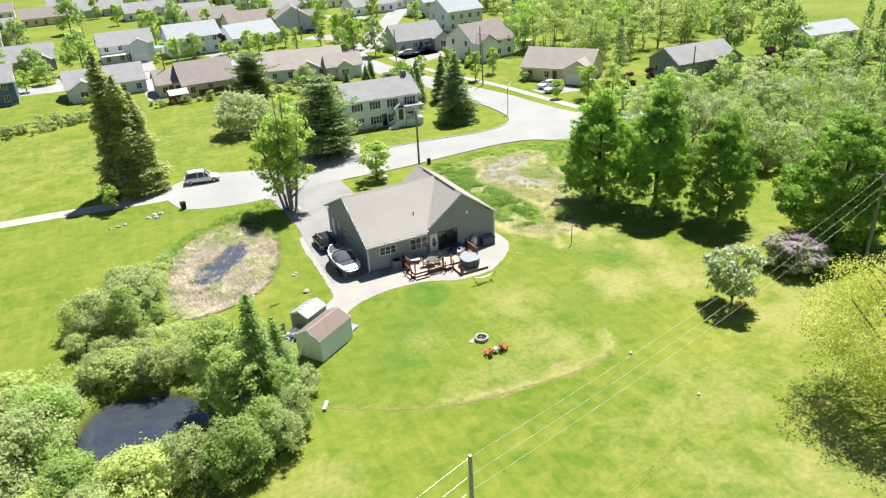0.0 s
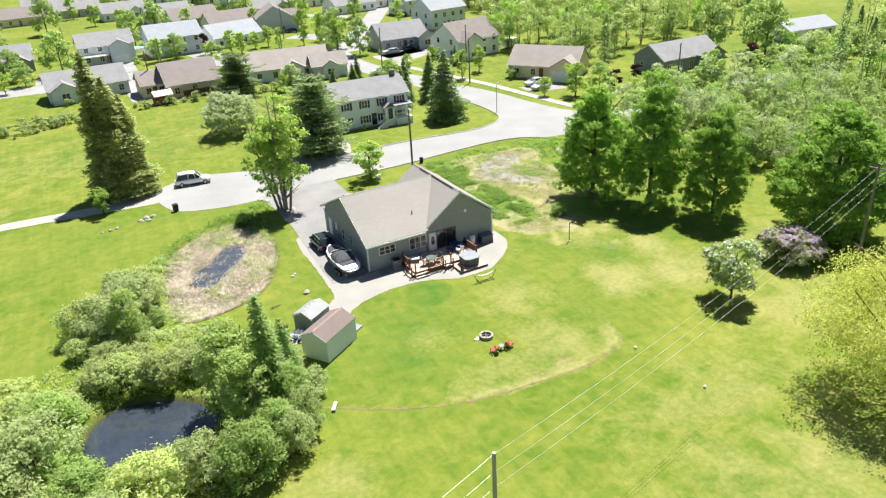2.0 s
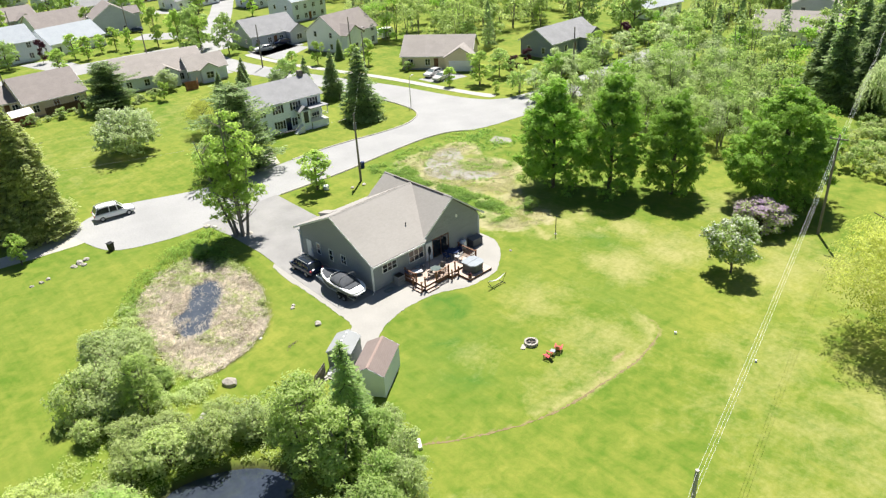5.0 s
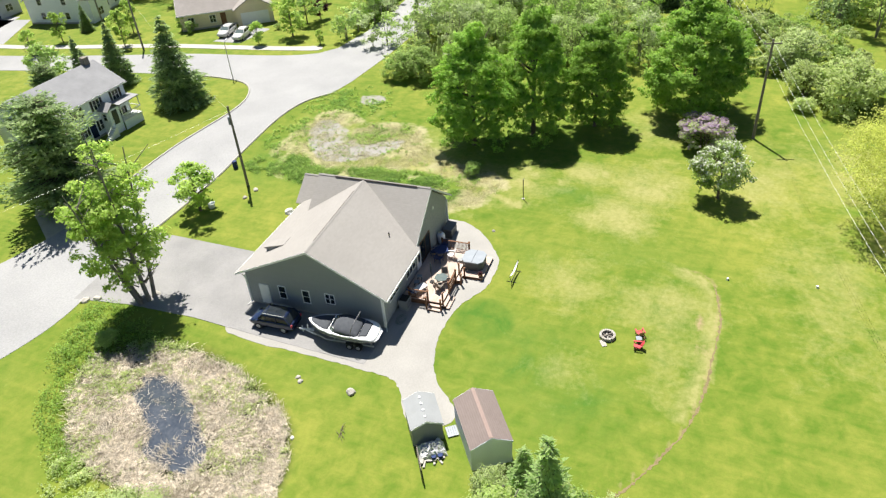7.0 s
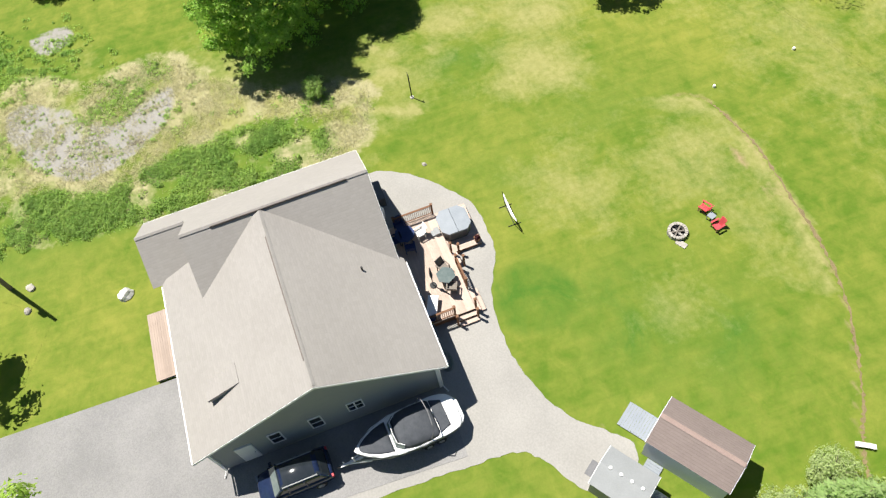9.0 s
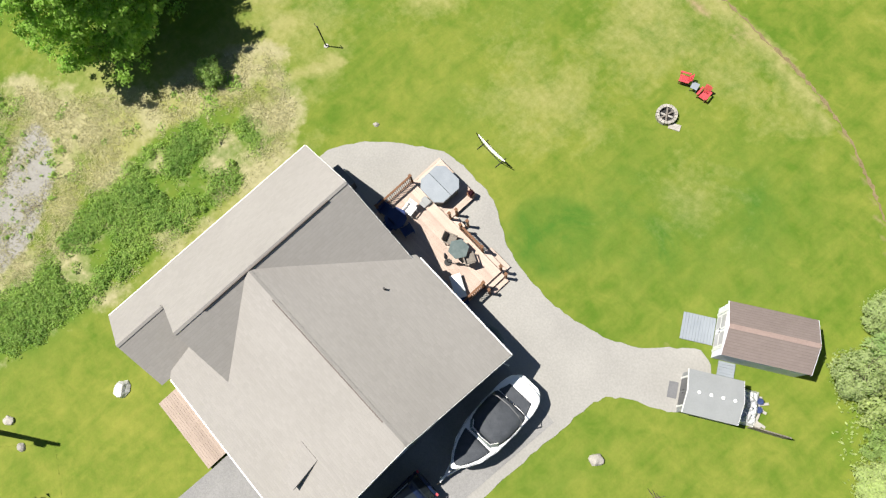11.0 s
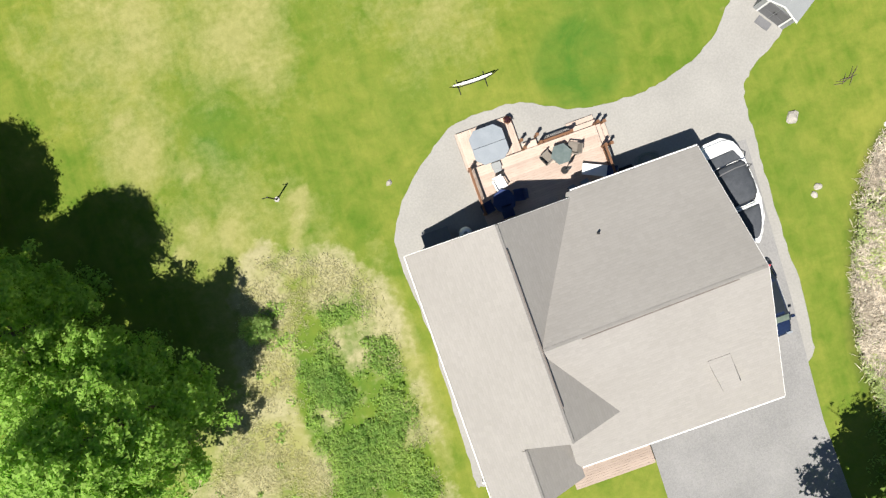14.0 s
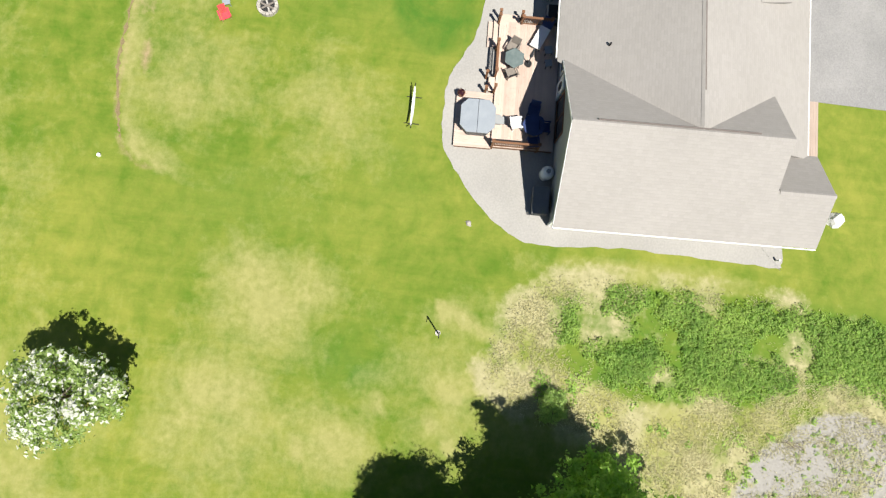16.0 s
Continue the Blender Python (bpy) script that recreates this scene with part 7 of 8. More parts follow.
woodland("hedgerow_thicket", "dense light grey green thicket behind the maples", [(72, 70), (76, 62), (77, 54), (79, 50), (92, 50), (110, 60), (112, 86), (84, 85), (72, 85), (70, 80)], 190, 5, height=(2.8, 9.0), mats=("leaf_light", "leaf_maple", "leaf_silver", "leaf_olive"), leaf=0.15, mix=(0.5, 0.12, 0.22, 0.16), leaves=13, wide=(0.34, 0.5), clumps=105)
woodland("woodland", "mixed spring woodland behind the houses", [(92, 136), (108, 128), (128, 132), (150, 140), (180, 150), (230, 200), (200, 290), (140, 280), (118, 222), (112, 196), (96, 172)], 270, 6, height=(8, 16), mats=("leaf_olive", "leaf_maple", "leaf_wood", "needle_pine"), leaf=0.26, mix=(0.26, 0.18, 0.42, 0.14))
woodland("woodland_edge", "mixed trees along the side of the fields", [(112, 62), (100, 44), (97, 30), (96, 16), (106, 0), (180, 0), (220, 60), (210, 110), (150, 108), (132, 96), (112, 86)], 215, 7, avoid=((106, 42, 9), (113, 51, 9), (120, 52, 7), (160, 122, 16), (172, 84, 14), (151, 79, 13), (140, 92, 9), (96, 43, 8), (104, 36, 8)), height=(8, 16), mix=(0.36, 0.14, 0.22, 0.28), mats=("leaf_wood", "leaf_maple", "leaf_olive", "needle_pine"), leaf=0.26)
woodland("street_thicket", "light green trees beside the far road", [(80, 100.5), (100, 101), (128, 104), (150, 110), (150, 100), (112, 86), (84, 86.5), (80, 86)], 90, 12, avoid=((92, 93, 4), (100, 93, 5), (110, 93, 6), (86, 93, 5), (120, 96, 5), (113, 112, 11), (90, 109, 4)), height=(3, 6.5), mats=("leaf_light", "leaf_maple", "leaf_silver", "needle_pine"), leaf=0.2, wide=(0.3, 0.45), mix=(0.5, 0.2, 0.3, 0.0), clumps=75)
woodland("field_thicket", "low pale green scrub at the field side", [(80, 47), (86, 50), (97, 50), (100, 38), (96, 24), (86, 20), (81, 32)], 60, 17, height=(1.8, 4.2), mats=("leaf_light", "leaf_olive", "leaf_light", "leaf_olive"), leaf=0.15, mix=(0.3, 0.4, 0.3, 0.0), leaves=12, wide=(0.5, 0.75), clumps=75)
woodland("meadow_hedge", "low bushy growth along the meadow edge", [(-38, 139), (-24, 143), (-10, 150), (4, 153), (13, 154.5), (24, 150), (34, 152), (34, 154), (20, 155), (12, 158), (0, 157), (-12, 154), (-38, 149)], 110, 13, height=(0.8, 2.6), mats=("leaf_grey", "leaf_light", "leaf_grey", "leaf_olive"), leaf=0.15, mix=(0.5, 0.2, 0.25, 0.05), leaves=7, wide=(0.5, 0.9), clumps=75)


# ---- utility poles and lines ----
def utility_pole(x, y, h, label, arm=0.0, turn=0.0, can=False, wood="polewood"):
    e = empty("utility_pole", pose(x, y, 0, 0, 0, turn), label, "utility pole", "power line poles")
    g = Geo()
    g.tube([(0, 0, -0.2), (0, 0, h * 0.5), (0, 0, h)], [0.17, 0.14, 0.11], 10)
    make("mast", g, M[wood], e)
    if arm:
        g = Geo()
        g.box(-arm, arm, -0.05, 0.05, h - 0.55, h - 0.43)
        make("crossarm", g, M["polewood"], e)
        for s in (-0.9, 0.0, 0.9):
            g = Geo()
            g.tube([(s * arm, 0, h - 0.43), (s * arm, 0, h - 0.25)], [0.03, 0.05], 6)
            make("insulator", g, M["tubcover"], e)
    if can:
        g = Geo()
        g.tube([(0.32, 0, h - 2.2), (0.32, 0, h - 1.3)], 0.22, 10)
        make("transformer", g, M["tubcover"], e, "grey transformer can")
    return e


LINE = math.degrees(math.atan2(35 - 21.1, 62 - 12.2))
utility_pole(12.2, 21.1, 9.6, "lightened wooden utility pole on the lawn", 0.0, LINE + 90, wood="palepole")
utility_pole(62.0, 34.8, 11.6, "weathered wooden utility pole at the field edge", 0.9, LINE + 90)
utility_pole(36.2, 86.4, 9.7, "weathered wooden utility pole with grey transformer by the road", 0.0, 60, True)
utility_pole(-24, 9.5, 9.8, "weathered wooden utility pole beyond the lawn", 0.0, LINE + 90)
for x, y in ((8.5, 168), (13, 185), (60.5, 158.5), (78, 148), (-8.0, 226), (52, 218), (70, 131.5), (98, 99), (40, 172), (28, 240)):
    utility_pole(x, y, 9.5, "weathered wooden street utility pole", 0.0)


def cable(a, b, sag, r=0.008):
    a, b = Vector(a), Vector(b)
    pts = []
    for k in range(17):
        s = k / 16
        p = a.lerp(b, s)
        p.z -= 4 * sag * s * (1 - s)
        pts.append(p)
    g = Geo()
    g.tube(pts, r, 5, False)
    return tagged(make("overhead_cable", g, M["wire"]), "bare overhead power cable between poles", "cable", "power line cables")


A, B, C = Vector((12.2, 21.1, 9.5)), Vector((62.0, 34.8, 11.4)), Vector((-24, 9.5, 9.7))
for drop in (0.0, 1.25, 2.35):
    d = Vector((0, 0, drop))
    cable(A - d, B - d, 0.9)
    cable(A - d, C - d, 0.7)
    cable(B - d, B - d + (B - A) * 0.9, 0.9)
cable((36.2, 86.4, 9.2), (-26, 112, 9.4), 1.2, 0.005)
cable((36.2, 86.4, 9.2), (70, 131.5, 9.2), 1.0, 0.005)
cable((70, 131.5, 9.2), (60.5, 158.5, 9.2), 0.6, 0.005)
utility_pole(-26, 112, 9.6, "weathered wooden utility pole in the meadow", 0.0)


# ---- lawn things ----
pit = empty("fire_pit", pose(24.25, 43.6, 0), "round fire pit ringed with pale concrete blocks", "fire pit")
g = Geo()
g.tube([(0, 0, 0.005), (0, 0, 0.05)], 0.45, 20)
make("ash_bed", g, M["rubber"], pit)
for k in range(18):
    a0, a1 = 2 * math.pi * k / 18 + 0.02, 2 * math.pi * (k + 1) / 18 - 0.02
    g = Geo()
    g.loft([[(r * math.cos(a), r * math.sin(a), z) for r, a in ((0.45, a0), (0.64, a0), (0.64, a1), (0.45, a1))] for z in (0.0, 0.3)])
    make("block", g, M["stone"], pit)
for k, a in enumerate((20, 75, 130)):
    log = tagged(new("charred_log"), "charred log inside the fire pit", "log", "logs in the fire pit")
    log.matrix_world = pose(24.25, 43.6, 0.1 + 0.06 * k, 0, 8, a)
    g = Geo()
    g.tube([(-0.4, 0, 0), (0.4, 0, 0)], 0.06, 8)
    make("wood", g, M["polewood"] if k else M["concrete"], log)
slab = tagged(make("stone_slab", Geo().box(-0.35, 0.35, -0.2, 0.2, 0, 0.06), M["stone"]), "flat pale stone lying beside the fire pit", "stone")
slab.matrix_world = pose(23.4, 43.75, 0, 0, 0, 30)


def adirondack(m):
    e = empty("adirondack_chair", m, "faded red slatted lawn chair near the fire pit", "chair", "red lawn chairs")
    for k in range(5):
        box_part("seat_slat", e, (-0.28, 0.28, -0.3 + k * 0.12, -0.2 + k * 0.12, 0.36 - k * 0.03, 0.385 - k * 0.03), M["red"])
    for k in range(5):
        g = Geo()
        x = -0.26 + k * 0.11
        g.prism([(x, 0.28, 0.24), (x + 0.09, 0.28, 0.24), (x + 0.09, 0.6, 0.95 - 0.03 * abs(k - 2)), (x, 0.6, 0.95 - 0.03 * abs(k - 2))], (0, 0.02, -0.01))
        make("back_slat", g, M["red"], e)
        g = Geo()
        g.prism([(x, 0.305, 0.22), (x + 0.09, 0.305, 0.22), (x + 0.09, 0.625, 0.93 - 0.03 * abs(k - 2)), (x, 0.625, 0.93 - 0.03 * abs(k - 2))], (0, 0.015, -0.006))
        make("back_board", g, M["chairwood"], e, "bare tan wood behind the slats")
    for s in (-1, 1):
        box_part("armrest", e, (s * 0.36 - 0.07, s * 0.36 + 0.07, -0.35, 0.42, 0.56, 0.59), M["red"])
        box_part("front_leg", e, (s * 0.32 - 0.02, s * 0.32 + 0.02, -0.3, -0.2, 0, 0.56), M["chairwood"])
        g = Geo()
        g.prism([(s * 0.3, -0.3, 0.36), (s * 0.3, 0.55, 0.02), (s * 0.3, 0.65, 0.0), (s * 0.3, -0.3, 0.26)], (0.03, 0, 0))
        make("rear_leg", g, M["chairwood"], e)
    return e


adi = adirondack(pose(25.25, 41.25, 0, 0, 0, 120) @ Matrix.Scale(0.82, 4))
copy_thing(adi, pose(23.7, 41.2, 0, 0, 0, 190))
e = empty("lawn_table", pose(24.42, 41.2, 0, 0, 0, 20), "small pale lawn table between the red chairs", "table")
box_part("tabletop", e, (-0.22, 0.22, -0.22, 0.22, 0.4, 0.44), M["tubcover"])
for a in (-1, 1):
    for b in (-1, 1):
        box_part("leg", e, (a * 0.18 - 0.02, a * 0.18 + 0.02, b * 0.18 - 0.02, b * 0.18 + 0.02, 0, 0.4), M["tubcover"])

ham = empty("hammock", pose(29.42, 52.98, 0, 0, 0, 1) @ Matrix.Scale(0.9, 4), "white fabric hammock on a dark steel stand", "hammock")
g = Geo()
rings = []
for k in range(13):
    s = -1 + k / 6
    half = 0.03 + 0.06 * (1 - s * s) ** 0.7
    z = 0.62 + 0.34 * s * s
    rings.append([(1.3 * s, -half, z + 0.1), (1.3 * s, 0, z), (1.3 * s, half, z + 0.1), (1.3 * s, half, z + 0.12), (1.3 * s, 0, z + 0.03), (1.3 * s, -half, z + 0.12)])
g.loft(rings)
make("sling", g, M["white"], ham, "white sling")
for s in (-1, 1):
    g = Geo()
    g.tube([(0, 0, 0.05), (s * 0.9, 0, 0.05), (s * 1.5, 0, 1.05)], 0.03, 6)
    make("stand_arm", g, M["black"], ham)
    g = Geo()
    g.tube([(s * 0.9, -0.5, 0.03), (s * 0.9, 0.5, 0.03)], 0.03, 6)
    make("stand_foot", g, M["black"], ham)


def rock(name, x, y, s, label, mat="stone", seed=0, flat=0.65):
    bm = bmesh.new()
    bmesh.ops.create_icosphere(bm, subdivisions=2, radius=1.0)
    for v in bm.verts:
        k = 1 + 0.35 * noise.noise(v.co * 1.3 + Vector((seed * 3.1, 0, 0)))
        v.co = Vector((v.co.x * k, v.co.y * k * 0.8, max(v.co.z * k * flat, -0.25))) * s
    me = bpy.data.meshes.new(name)
    bm.to_mesh(me)
    bm.free()
    me.materials.append(M[mat])
    z = float(depth_at(np.array([x]), np.array([y]))[0])
    ob = tagged(new(name, me), label, "rock")
    ob.matrix_world = pose(x, y, z + 0.1 * s, 0, 0, seed * 57)
    return ob


for k, (x, y, s) in enumerate(((12.35, 60.35, 0.42), (12.38, 65.0, 0.22), (12.05, 64.6, 0.26), (35.7, 57.06, 0.2), (1.9, 58.1, 0.72), (33.9, 85.2, 0.3), (35.7, 85.0, 0.35), (14.9, 88.0, 0.4), (14.3, 88.9, 0.45), (0.4, 91.4, 0.4), (-0.4, 91.0, 0.5), (-1.2, 90.6, 0.4), (-0.2, 90.2, 0.35), (-4.2, 89.8, 0.3), (-5.0, 89.5, 0.3), (-6.0, 89.4, 0.25), (17.2, 83.2, 0.45))):
    rock("field_rock", x, y, s, "brown grey boulder at the marsh corner" if s > 0.6 else "grey weathered field stone lying in the grass", "darkstone" if s > 0.6 else "stone", seed=k + 1)
rock("pale_boulder", 32.75, 78.65, 0.55, "large whitish boulder on the front lawn", "palestone", 40, 0.8)
rock("pale_boulder", 7.2, 62.3, 0.18, "whitish stone on the side lawn", "palestone", 42, 0.8)
for x, y in ((34.5, 35.4), (35.6, 28.4)):
    e = empty("marker_cap", pose(x, y, 0), "small white pipe cap standing in the lawn", "pipe cap")
    g = Geo()
    g.tube([(0, 0, 0), (0, 0, 0.18), (0, 0, 0.22)], [0.11, 0.11, 0.07], 10)
    make("cap", g, M["white"], e)
e = empty("white_bench_slab", pose(8.85, 40.9, 0, 0, 0, 60), "white painted plank bench at the end of the worn track", "bench")
box_part("plank", e, (-0.5, 0.5, -0.13, 0.13, 0.2, 0.25), M["white"])
for s in (-0.4, 0.4):
    box_part("block", e, (s - 0.06, s + 0.06, -0.15, 0.15, 0, 0.2), M["concrete"])
e = empty("steel_post", pose(42.22, 56.05, 0), "thin dark steel post with bracket on the lawn", "post")
g = Geo()
g.tube([(0, 0, 0), (0, 0, 2.3)], 0.045, 8)
make("post", g, M["black"], e)
g = Geo()
g.tube([(0, 0, 2.2), (0.3, 0, 2.3)], 0.025, 6)
make("bracket", g, M["black"], e)
g = Geo()
g.tube([(0, 0, 0), (0, 0, 0.06)], 0.16, 10)
make("footing", g, M["concrete"], e)
e = empty("white_tree_planter", pose(31.2, 87.6, 0), "white planter tub beside the young tree", "planter")
g = Geo()
g.tube([(0, 0, 0), (0, 0, 0.5), (0, 0, 0.55)], [0.32, 0.42, 0.45], 14)
make("tub", g, M["white"], e)
e = empty("refuse_bin", pose(3.4, 91.6, 0, 0, 0, 20), "black refuse bin standing by the road edge", "bin")
g = Geo()
g.loft([[(x * k, y * k, z) for x, y in ((-0.3, -0.3), (0.3, -0.3), (0.3, 0.3), (-0.3, 0.3))] for k, z in ((0.85, 0.0), (1.0, 0.95))])
make("bin_body", g, M["black"], e)
box_part("lid", e, (-0.33, 0.33, -0.33, 0.35, 0.95, 1.02), M["black"])
e = empty("blue_drum", pose(39.4, 90.4, 0), "small blue plastic drum on the verge", "drum")
g = Geo()
g.tube([(0, 0, 0), (0, 0, 0.1), (0, 0, 0.8), (0, 0, 0.9)], [0.26, 0.29, 0.29, 0.26], 14)
make("drum", g, M["bluefab"], e)
e = empty("street_lamp", pose(63.0, 108.0, 0, 0, 0, 20), "slim grey street lamp at the junction", "street lamp")
g = Geo()
g.tube([(0, 0, 0), (0, 0, 5.0), (0.3, 0, 5.5), (1.0, 0, 5.6)], [0.08, 0.06, 0.05, 0.04], 8)
make("mast", g, M["steel"], e)
box_part("lamp_head", e, (0.9, 1.4, -0.12, 0.12, 5.52, 5.62), M["steel"])
e = empty("fallen_log", pose(11.1, 83.3, 0.0, 0, 0, 92), "pale fallen log at the marsh edge", "log")
g = Geo()
g.tube([(-1.1, 0, 0.1), (0, 0.1, 0.16), (1.1, 0, 0.1)], [0.14, 0.16, 0.1], 9)
make("log", g, M["greybark"], e)
e = empty("white_boards", pose(-1.3, 55.0, -0.02, 0, 0, 100), "pale weathered boards lying by the pond thicket", "boards")
box_part("board", e, (-1.2, 1.2, -0.15, 0.15, 0.02, 0.07), M["concrete"])
box_part("board", e, (-0.9, 1.0, 0.2, 0.45, 0.02, 0.06), M["concrete"])
e = empty("cleanout_pipe", pose(35.6, 75.3, 0), "white drain cleanout pipe at the house corner", "pipe")
g = Geo()
g.tube([(0, 0, 0), (0, 0, 0.5)], 0.06, 8)
make("pipe", g, M["white"], e)


hose = empty("garden_hose", pose(21.0, 60.2, 0.03), "pale green garden hose coiled on the shaded gravel", "hose")
pts = []
for k in range(110):
    a = k * 0.42
    r = 0.42 + 0.1 * math.sin(k * 0.37) + 0.05 * math.cos(k * 1.1)
    pts.append((r * 1.25 * math.cos(a) + 0.12 * math.sin(k * 0.11), r * 0.8 * math.sin(a), 0.012 + 0.0006 * k))
g = Geo()
g.tube(pts, 0.016, 5)
make("coil", g, M["hose"], hose)
for x, y, turn in ((8.75, 59.2, 20), (46.0, 77.0, 80)):
    e = empty("fallen_branch", pose(x, y, 0, 0, 0, turn), "dry dead branch with bare twigs lying on the grass", "branch")
    rnd = random.Random(turn)
    for k in range(9):
        a = rnd.uniform(-0.7, 0.7) + (math.pi if k % 2 else 0)
        s = rnd.uniform(0.35, 0.75)
        g = Geo()
        g.tube([(0.1 * k - 0.45, 0, 0.03), (0.1 * k - 0.45 + 0.5 * s * math.cos(a), 0.5 * s * math.sin(a), 0.1), (0.1 * k - 0.45 + s * math.cos(a), s * math.sin(a) * 1.1, 0.06)], [0.022, 0.016, 0.006], 5)
        make("twig", g, M["bark"], e)

# the thin worn wheel track across the lawn
track = outline([(33.4, 36.4), (31.4, 35.9), (28.4, 35.45), (24.1, 35.7), (20.2, 35.95), (16.7, 36.75), (13.6, 38.1), (11.0, 39.5), (9.4, 40.6), (8.2, 41.3), (7.0, 41.7)], 14, False)
rng = random.Random(4)
g = Geo()
ring = [[], []]
for i, p in enumerate(track):
    q = track[min(i + 1, len(track) - 1)] - track[max(i - 1, 0)]
    side = np.array((-q[1], q[0])) / np.hypot(*q)
    wide = (0.035 + 0.045 * min(1, i / 14)) * rng.uniform(0.15, 1.9) * (0.4 if rng.random() < 0.2 else 1)
    off = rng.uniform(-0.06, 0.06)
    ring[0].append((*(p + side * (off + wide)), 0.012))
    ring[1].append((*(p + side * (off - wide)), 0.012))
g.prism(ring[0] + ring[1][::-1], (0, 0, -0.1))
ob = make("worn_track", g, M["earth"])
bm = bmesh.new()
bm.from_mesh(ob.data)
bmesh.ops.triangulate(bm, faces=[f for f in bm.faces if len(f.verts) > 4])
bm.to_mesh(ob.data)
bm.free()
tagged(ob, "thin worn line of bare brown earth in the lawn", "track", kind="structure")


# ---- reeds, weeds and rough grass ----
def blades(name, label, poly, count, h, w, mat, lean, seed, fade=0.0, skip=None, category="grass", clump=0.0):
    """Thin upright or matted blades scattered over an area."""
    rng = np.random.default_rng(seed)
    poly = np.array(poly)
    lo, hi = poly.min(0), poly.max(0)
    xy = rng.uniform(lo, hi, (count * 4, 2))
    edge = edge_distance(xy[:, 0], xy[:, 1], poly)
    ok = inside(xy[:, 0], xy[:, 1], poly) & (rng.random(len(xy)) < np.clip(edge / max(fade, 0.01), 0, 1))
    if clump:
        patch = vnoise(xy[:, 0], xy[:, 1], 1.7, seed) * 0.5 + vnoise(xy[:, 0], xy[:, 1], 0.6, seed + 1) * 0.5
        ok &= rng.random(len(xy)) < np.clip((patch - 0.3) * 3.0 * clump + 0.1, 0.04, 1)
    if skip is not None:
        jit = rng.normal(size=xy.shape) * 0.35 + np.column_stack([vnoise(xy[:, 0], xy[:, 1], 1.2, seed + 5), vnoise(xy[:, 0], xy[:, 1], 1.3, seed + 6)]) * 2.4 - 1.2
        ok &= ~inside(xy[:, 0] + jit[:, 0], xy[:, 1] + jit[:, 1], skip) | (rng.random(len(xy)) < 0.02)
    xy = xy[ok][:count]
    n = len(xy)
    z = depth_at(xy[:, 0], xy[:, 1])
    base = np.column_stack([xy, z])
    swirl = np.sin(xy[:, 0] * 0.9) + np.cos(xy[:, 1] * 0.8 + 1.0) + rng.normal(size=n) * 0.7
    d = np.column_stack([np.cos(swirl * 1.7), np.sin(swirl * 1.7), np.zeros(n)])
    hh = (h * rng.uniform(0.5, 1.2, n))[:, None]
    tip = base + d * hh * (lean * rng.uniform(0.4, 1.3, n))[:, None] + np.array((0, 0, 1)) * hh * (1 - 0.35 * lean)
    side = np.column_stack([-d[:, 1], d[:, 0], np.zeros(n)]) * w * rng.uniform(0.6, 1.3, n)[:, None]
    mid = (base + tip) / 2 + np.array((0, 0, 0.12 * h))
    v = np.stack([base - side, mid + side, tip, mid - side], 1).reshape(-1, 3)
    me = quick_mesh(name, v, np.arange(4 * n).reshape(-1, 4), [M[mat]])
    return tagged(new(name, me), label, category, kind="stuff")


def herbs(name, label, poly, count, h, leaf, mat, seed, fade=1.0, skip=None, category="weeds", clump=1.0):
    """Low leafy growth: small leaves at varied heights, in patches."""
    rng = np.random.default_rng(seed)
    poly = np.array(poly)
    xy = rng.uniform(poly.min(0), poly.max(0), (count * 4, 2))
    patch = vnoise(xy[:, 0], xy[:, 1], 1.9, seed) * 0.5 + vnoise(xy[:, 0], xy[:, 1], 0.55, seed + 1) * 0.5
    ok = inside(xy[:, 0], xy[:, 1], poly) & (rng.random(len(xy)) < np.clip(edge_distance(xy[:, 0], xy[:, 1], poly) / fade, 0, 1))
    ok &= rng.random(len(xy)) < np.clip((patch - 0.34) * 3.2 * clump + 0.08, 0.03, 1)
    if skip is not None:
        ok &= ~inside(xy[:, 0], xy[:, 1], skip)
    xy, patch = xy[ok][:count], patch[ok][:count]
    n = len(xy)
    z = depth_at(xy[:, 0], xy[:, 1]) + h * rng.uniform(0.1, 1.0, n) * np.clip(patch * 1.6 - 0.2, 0.15, 1.2)
    P = np.column_stack([xy, z])
    v, q = leaf_quads(rng, P, rng.normal(size=(n, 3)) * 0.5 + np.array((0.2, 0.17, 0.9)), leaf, 0.45)
    return tagged(new(name, quick_mesh(name, v, q, [M[mat]])), label, category, kind="stuff")


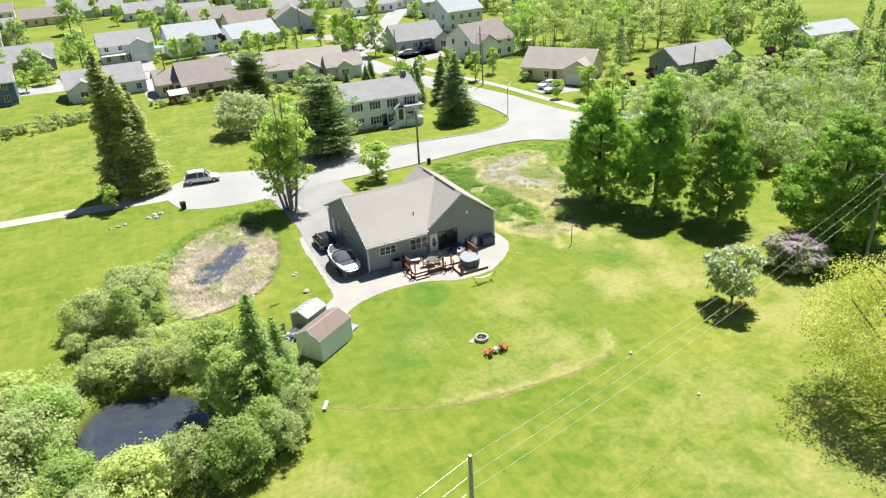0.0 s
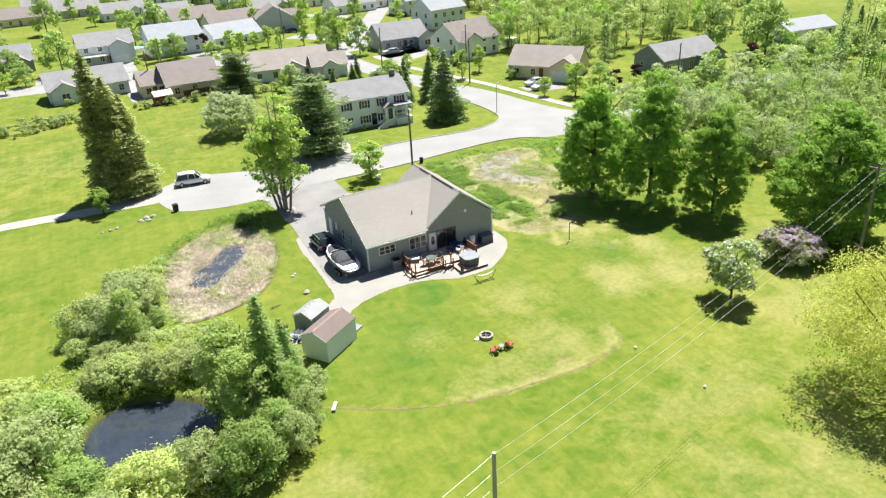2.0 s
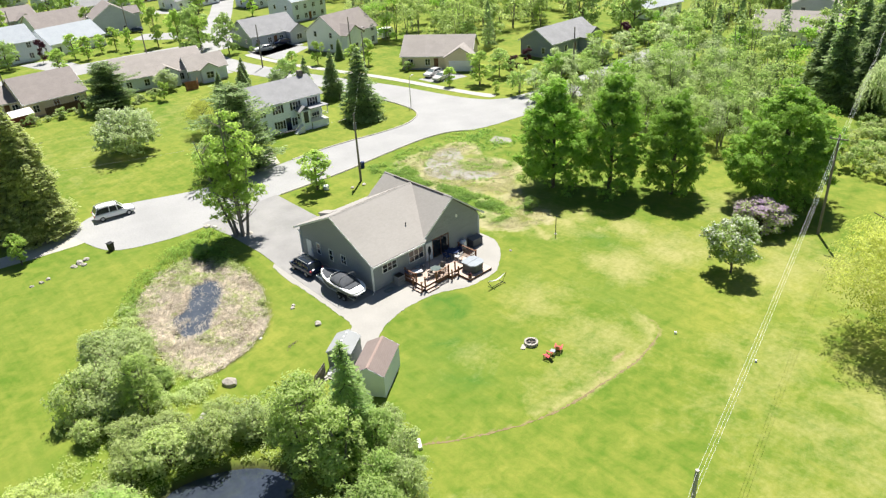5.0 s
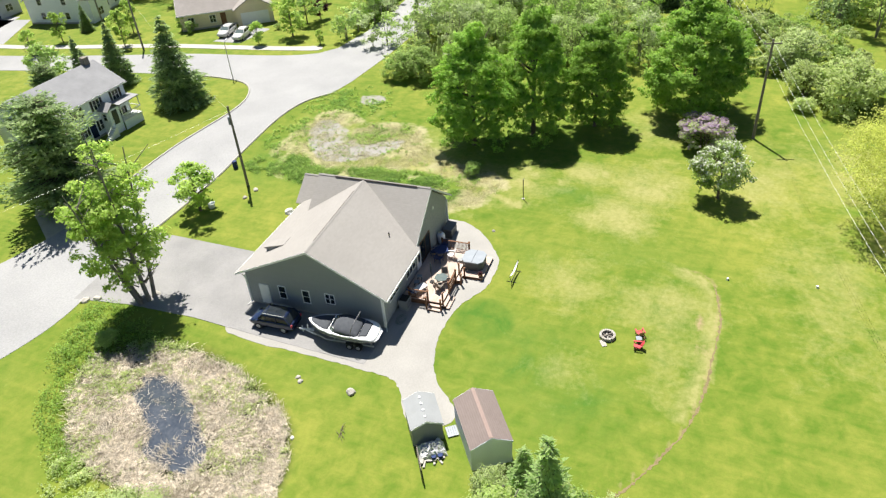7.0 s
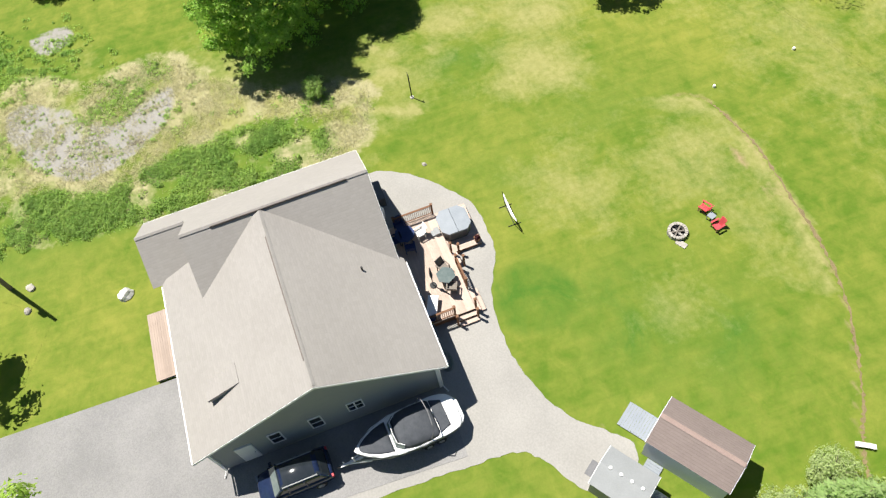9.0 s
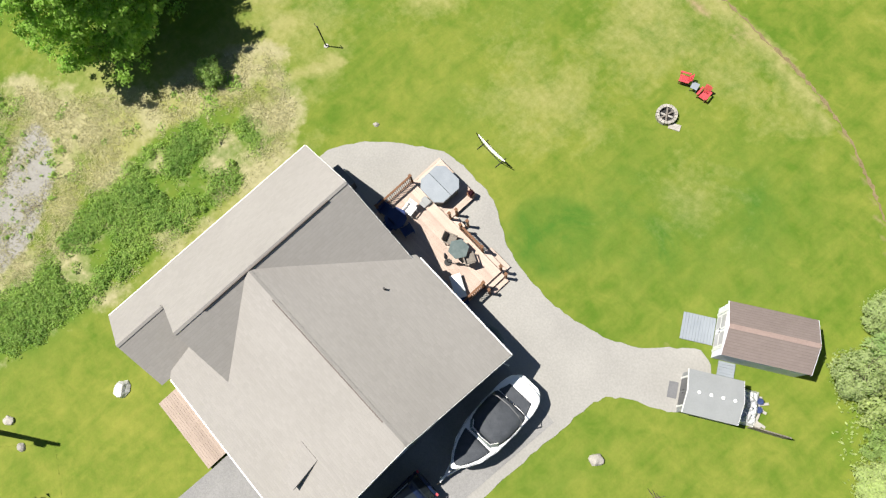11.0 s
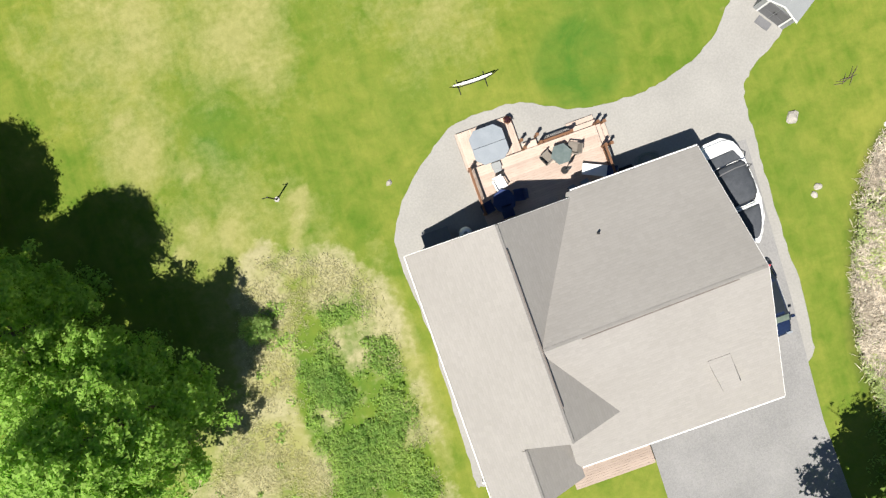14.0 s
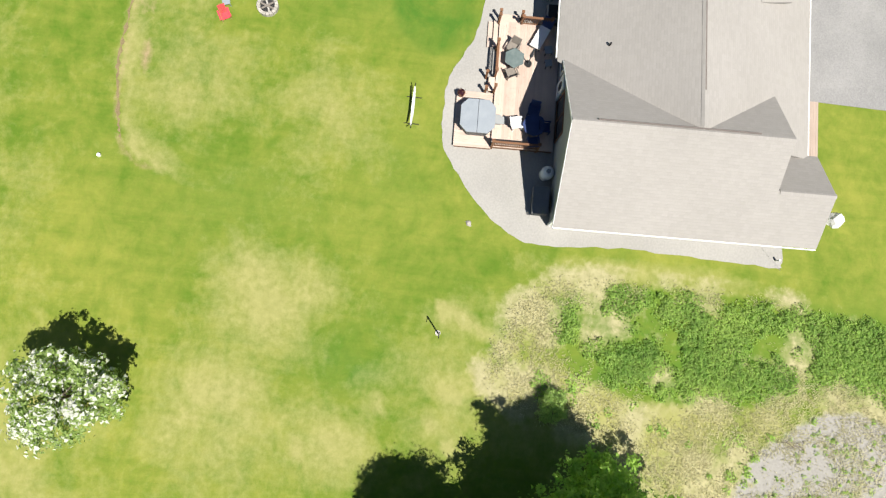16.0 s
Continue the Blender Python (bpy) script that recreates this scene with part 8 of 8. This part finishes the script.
def tufts(name, label, poly, count, radius, h, leaf, per, mat, seed, sparse=0.3, skip=None, slim=0.55):
    """Domed clumps of leafy weeds, thick in some patches and thin in others."""
    rng = np.random.default_rng(seed)
    poly = np.array(poly)
    xy = rng.uniform(poly.min(0), poly.max(0), (count * 6, 2))
    where = vnoise(xy[:, 0], xy[:, 1], 2.4, seed) * 0.6 + vnoise(xy[:, 0], xy[:, 1], 0.9, seed + 1) * 0.4
    ok = inside(xy[:, 0], xy[:, 1], poly) & (rng.random(len(xy)) < np.clip((where - sparse * 0.6) * 4, 0.02, 1) * np.clip(edge_distance(xy[:, 0], xy[:, 1], poly) / 0.9, 0.12, 1))
    if skip is not None:
        ok &= ~inside(xy[:, 0], xy[:, 1], skip)
    xy, where = xy[ok][:count], where[ok][:count]
    n = len(xy)
    r = rng.uniform(*radius, n) * (0.6 + 0.8 * where)
    d = rng.normal(size=(n, per, 3))
    d[..., 2] = np.abs(d[..., 2])
    d = d / np.linalg.norm(d, axis=2, keepdims=True)
    tall = h * rng.uniform(0.4, 1.2, n)
    P = np.column_stack([xy, depth_at(xy[:, 0], xy[:, 1])])[:, None, :] + d * np.stack([r, r, tall], 1)[:, None, :] * rng.uniform(0.55, 1.05, (n, per, 1))
    N = d * 0.6 + rng.normal(size=d.shape) * 0.35 + np.array((0.1, 0.1, 0.7))
    v, q = leaf_tris(rng, P.reshape(-1, 3), N.reshape(-1, 3), leaf, slim)
    return tagged(new(name, quick_mesh(name, v, q, [M[mat]])), label, "reeds" if "reed" in name else "weeds", kind="stuff")


blades("dead_reeds", "matted straw coloured dead reeds in the marsh", BOG, 60000, 0.6, 0.016, "straw", 1.1, 3, 0.9, skip=BOGWATER, category="reeds", clump=1.8)
tufts("reed_tussocks", "leaning tussocks of pale dead reeds", BOG, 420, (0.3, 0.8), 0.65, 0.17, 44, "straw", 23, skip=BOGWATER, slim=0.16)
herbs("marsh_top_growth", "dark green growth in the shaded marsh end", outline([(6.2, 77.2), (9.5, 76.0), (12.4, 75.0), (12.2, 79.0), (9.4, 82.4), (6.0, 81.6)]), 6000, 0.6, 0.09, "leaf_olive", 21, 0.6, category="reeds")
herbs("marsh_herbs", "olive marsh herbs between the dead reeds", BOG, 14000, 0.5, 0.11, "leaf_olive", 14, 0.5, skip=BOGWATER, category="reeds", clump=0.9)
herbs("fresh_reeds", "fresh green marsh growth round the reed bed", outline([(-1.6, 76), (1.5, 81.5), (5.4, 84.6), (10, 88), (14.6, 88.2), (15.2, 84.6), (13.6, 79.0), (12, 77), (9.4, 80.5), (5.4, 80.2), (2.6, 77.6), (0.2, 74)]), 12000, 0.6, 0.09, "weed", 4, 1.6, category="reeds")
herbs("bank_herbs", "tall pale green herbs on the marsh bank", outline([(-5.5, 60), (-4.6, 68), (-3.4, 75), (-0.6, 78), (1.4, 76), (0.0, 70), (0.4, 64), (2.0, 60.5), (-0.5, 57)]), 12000, 0.8, 0.09, "leaf_grey", 15, 1.2, category="weeds")
tufts("tall_weeds", "tall lush green weeds beside the house", WEEDS, 1100, (0.2, 0.75), 0.45, 0.07, 60, "weed", 5, sparse=0.55)
blades("rough_grass", "rough pale dry grass matted under the maples", outline(STRAW), 40000, 0.2, 0.014, "drygrass", 1.0, 6, 0.8, category="grass", clump=1.3, skip=WEEDS)
tufts("meadow_weeds", "green weed tufts in the stony ground", outline([(43, 61), (46, 63), (49, 70), (54, 74), (58, 78), (66, 84), (60, 91.5), (46, 91), (44, 86), (44.4, 74)]), 900, (0.15, 0.45), 0.3, 0.08, 26, "weed", 9, sparse=0.75, skip=outline(STONY))
tufts("pebble_weeds", "small dark tufts on the grey stony patch", outline(STONY), 130, (0.08, 0.2), 0.2, 0.06, 16, "weed", 19)
herbs("bank_growth", "mixed green growth on the pond bank", outline([(-22, 36), (-6, 33.5), (4, 36), (7.4, 41), (7.4, 47), (4, 51.5), (-2, 56), (-8, 60), (-14, 57.5), (-23, 50)]), 26000, 0.5, 0.10, "leaf_olive", 8, 2.0, skip=POND)
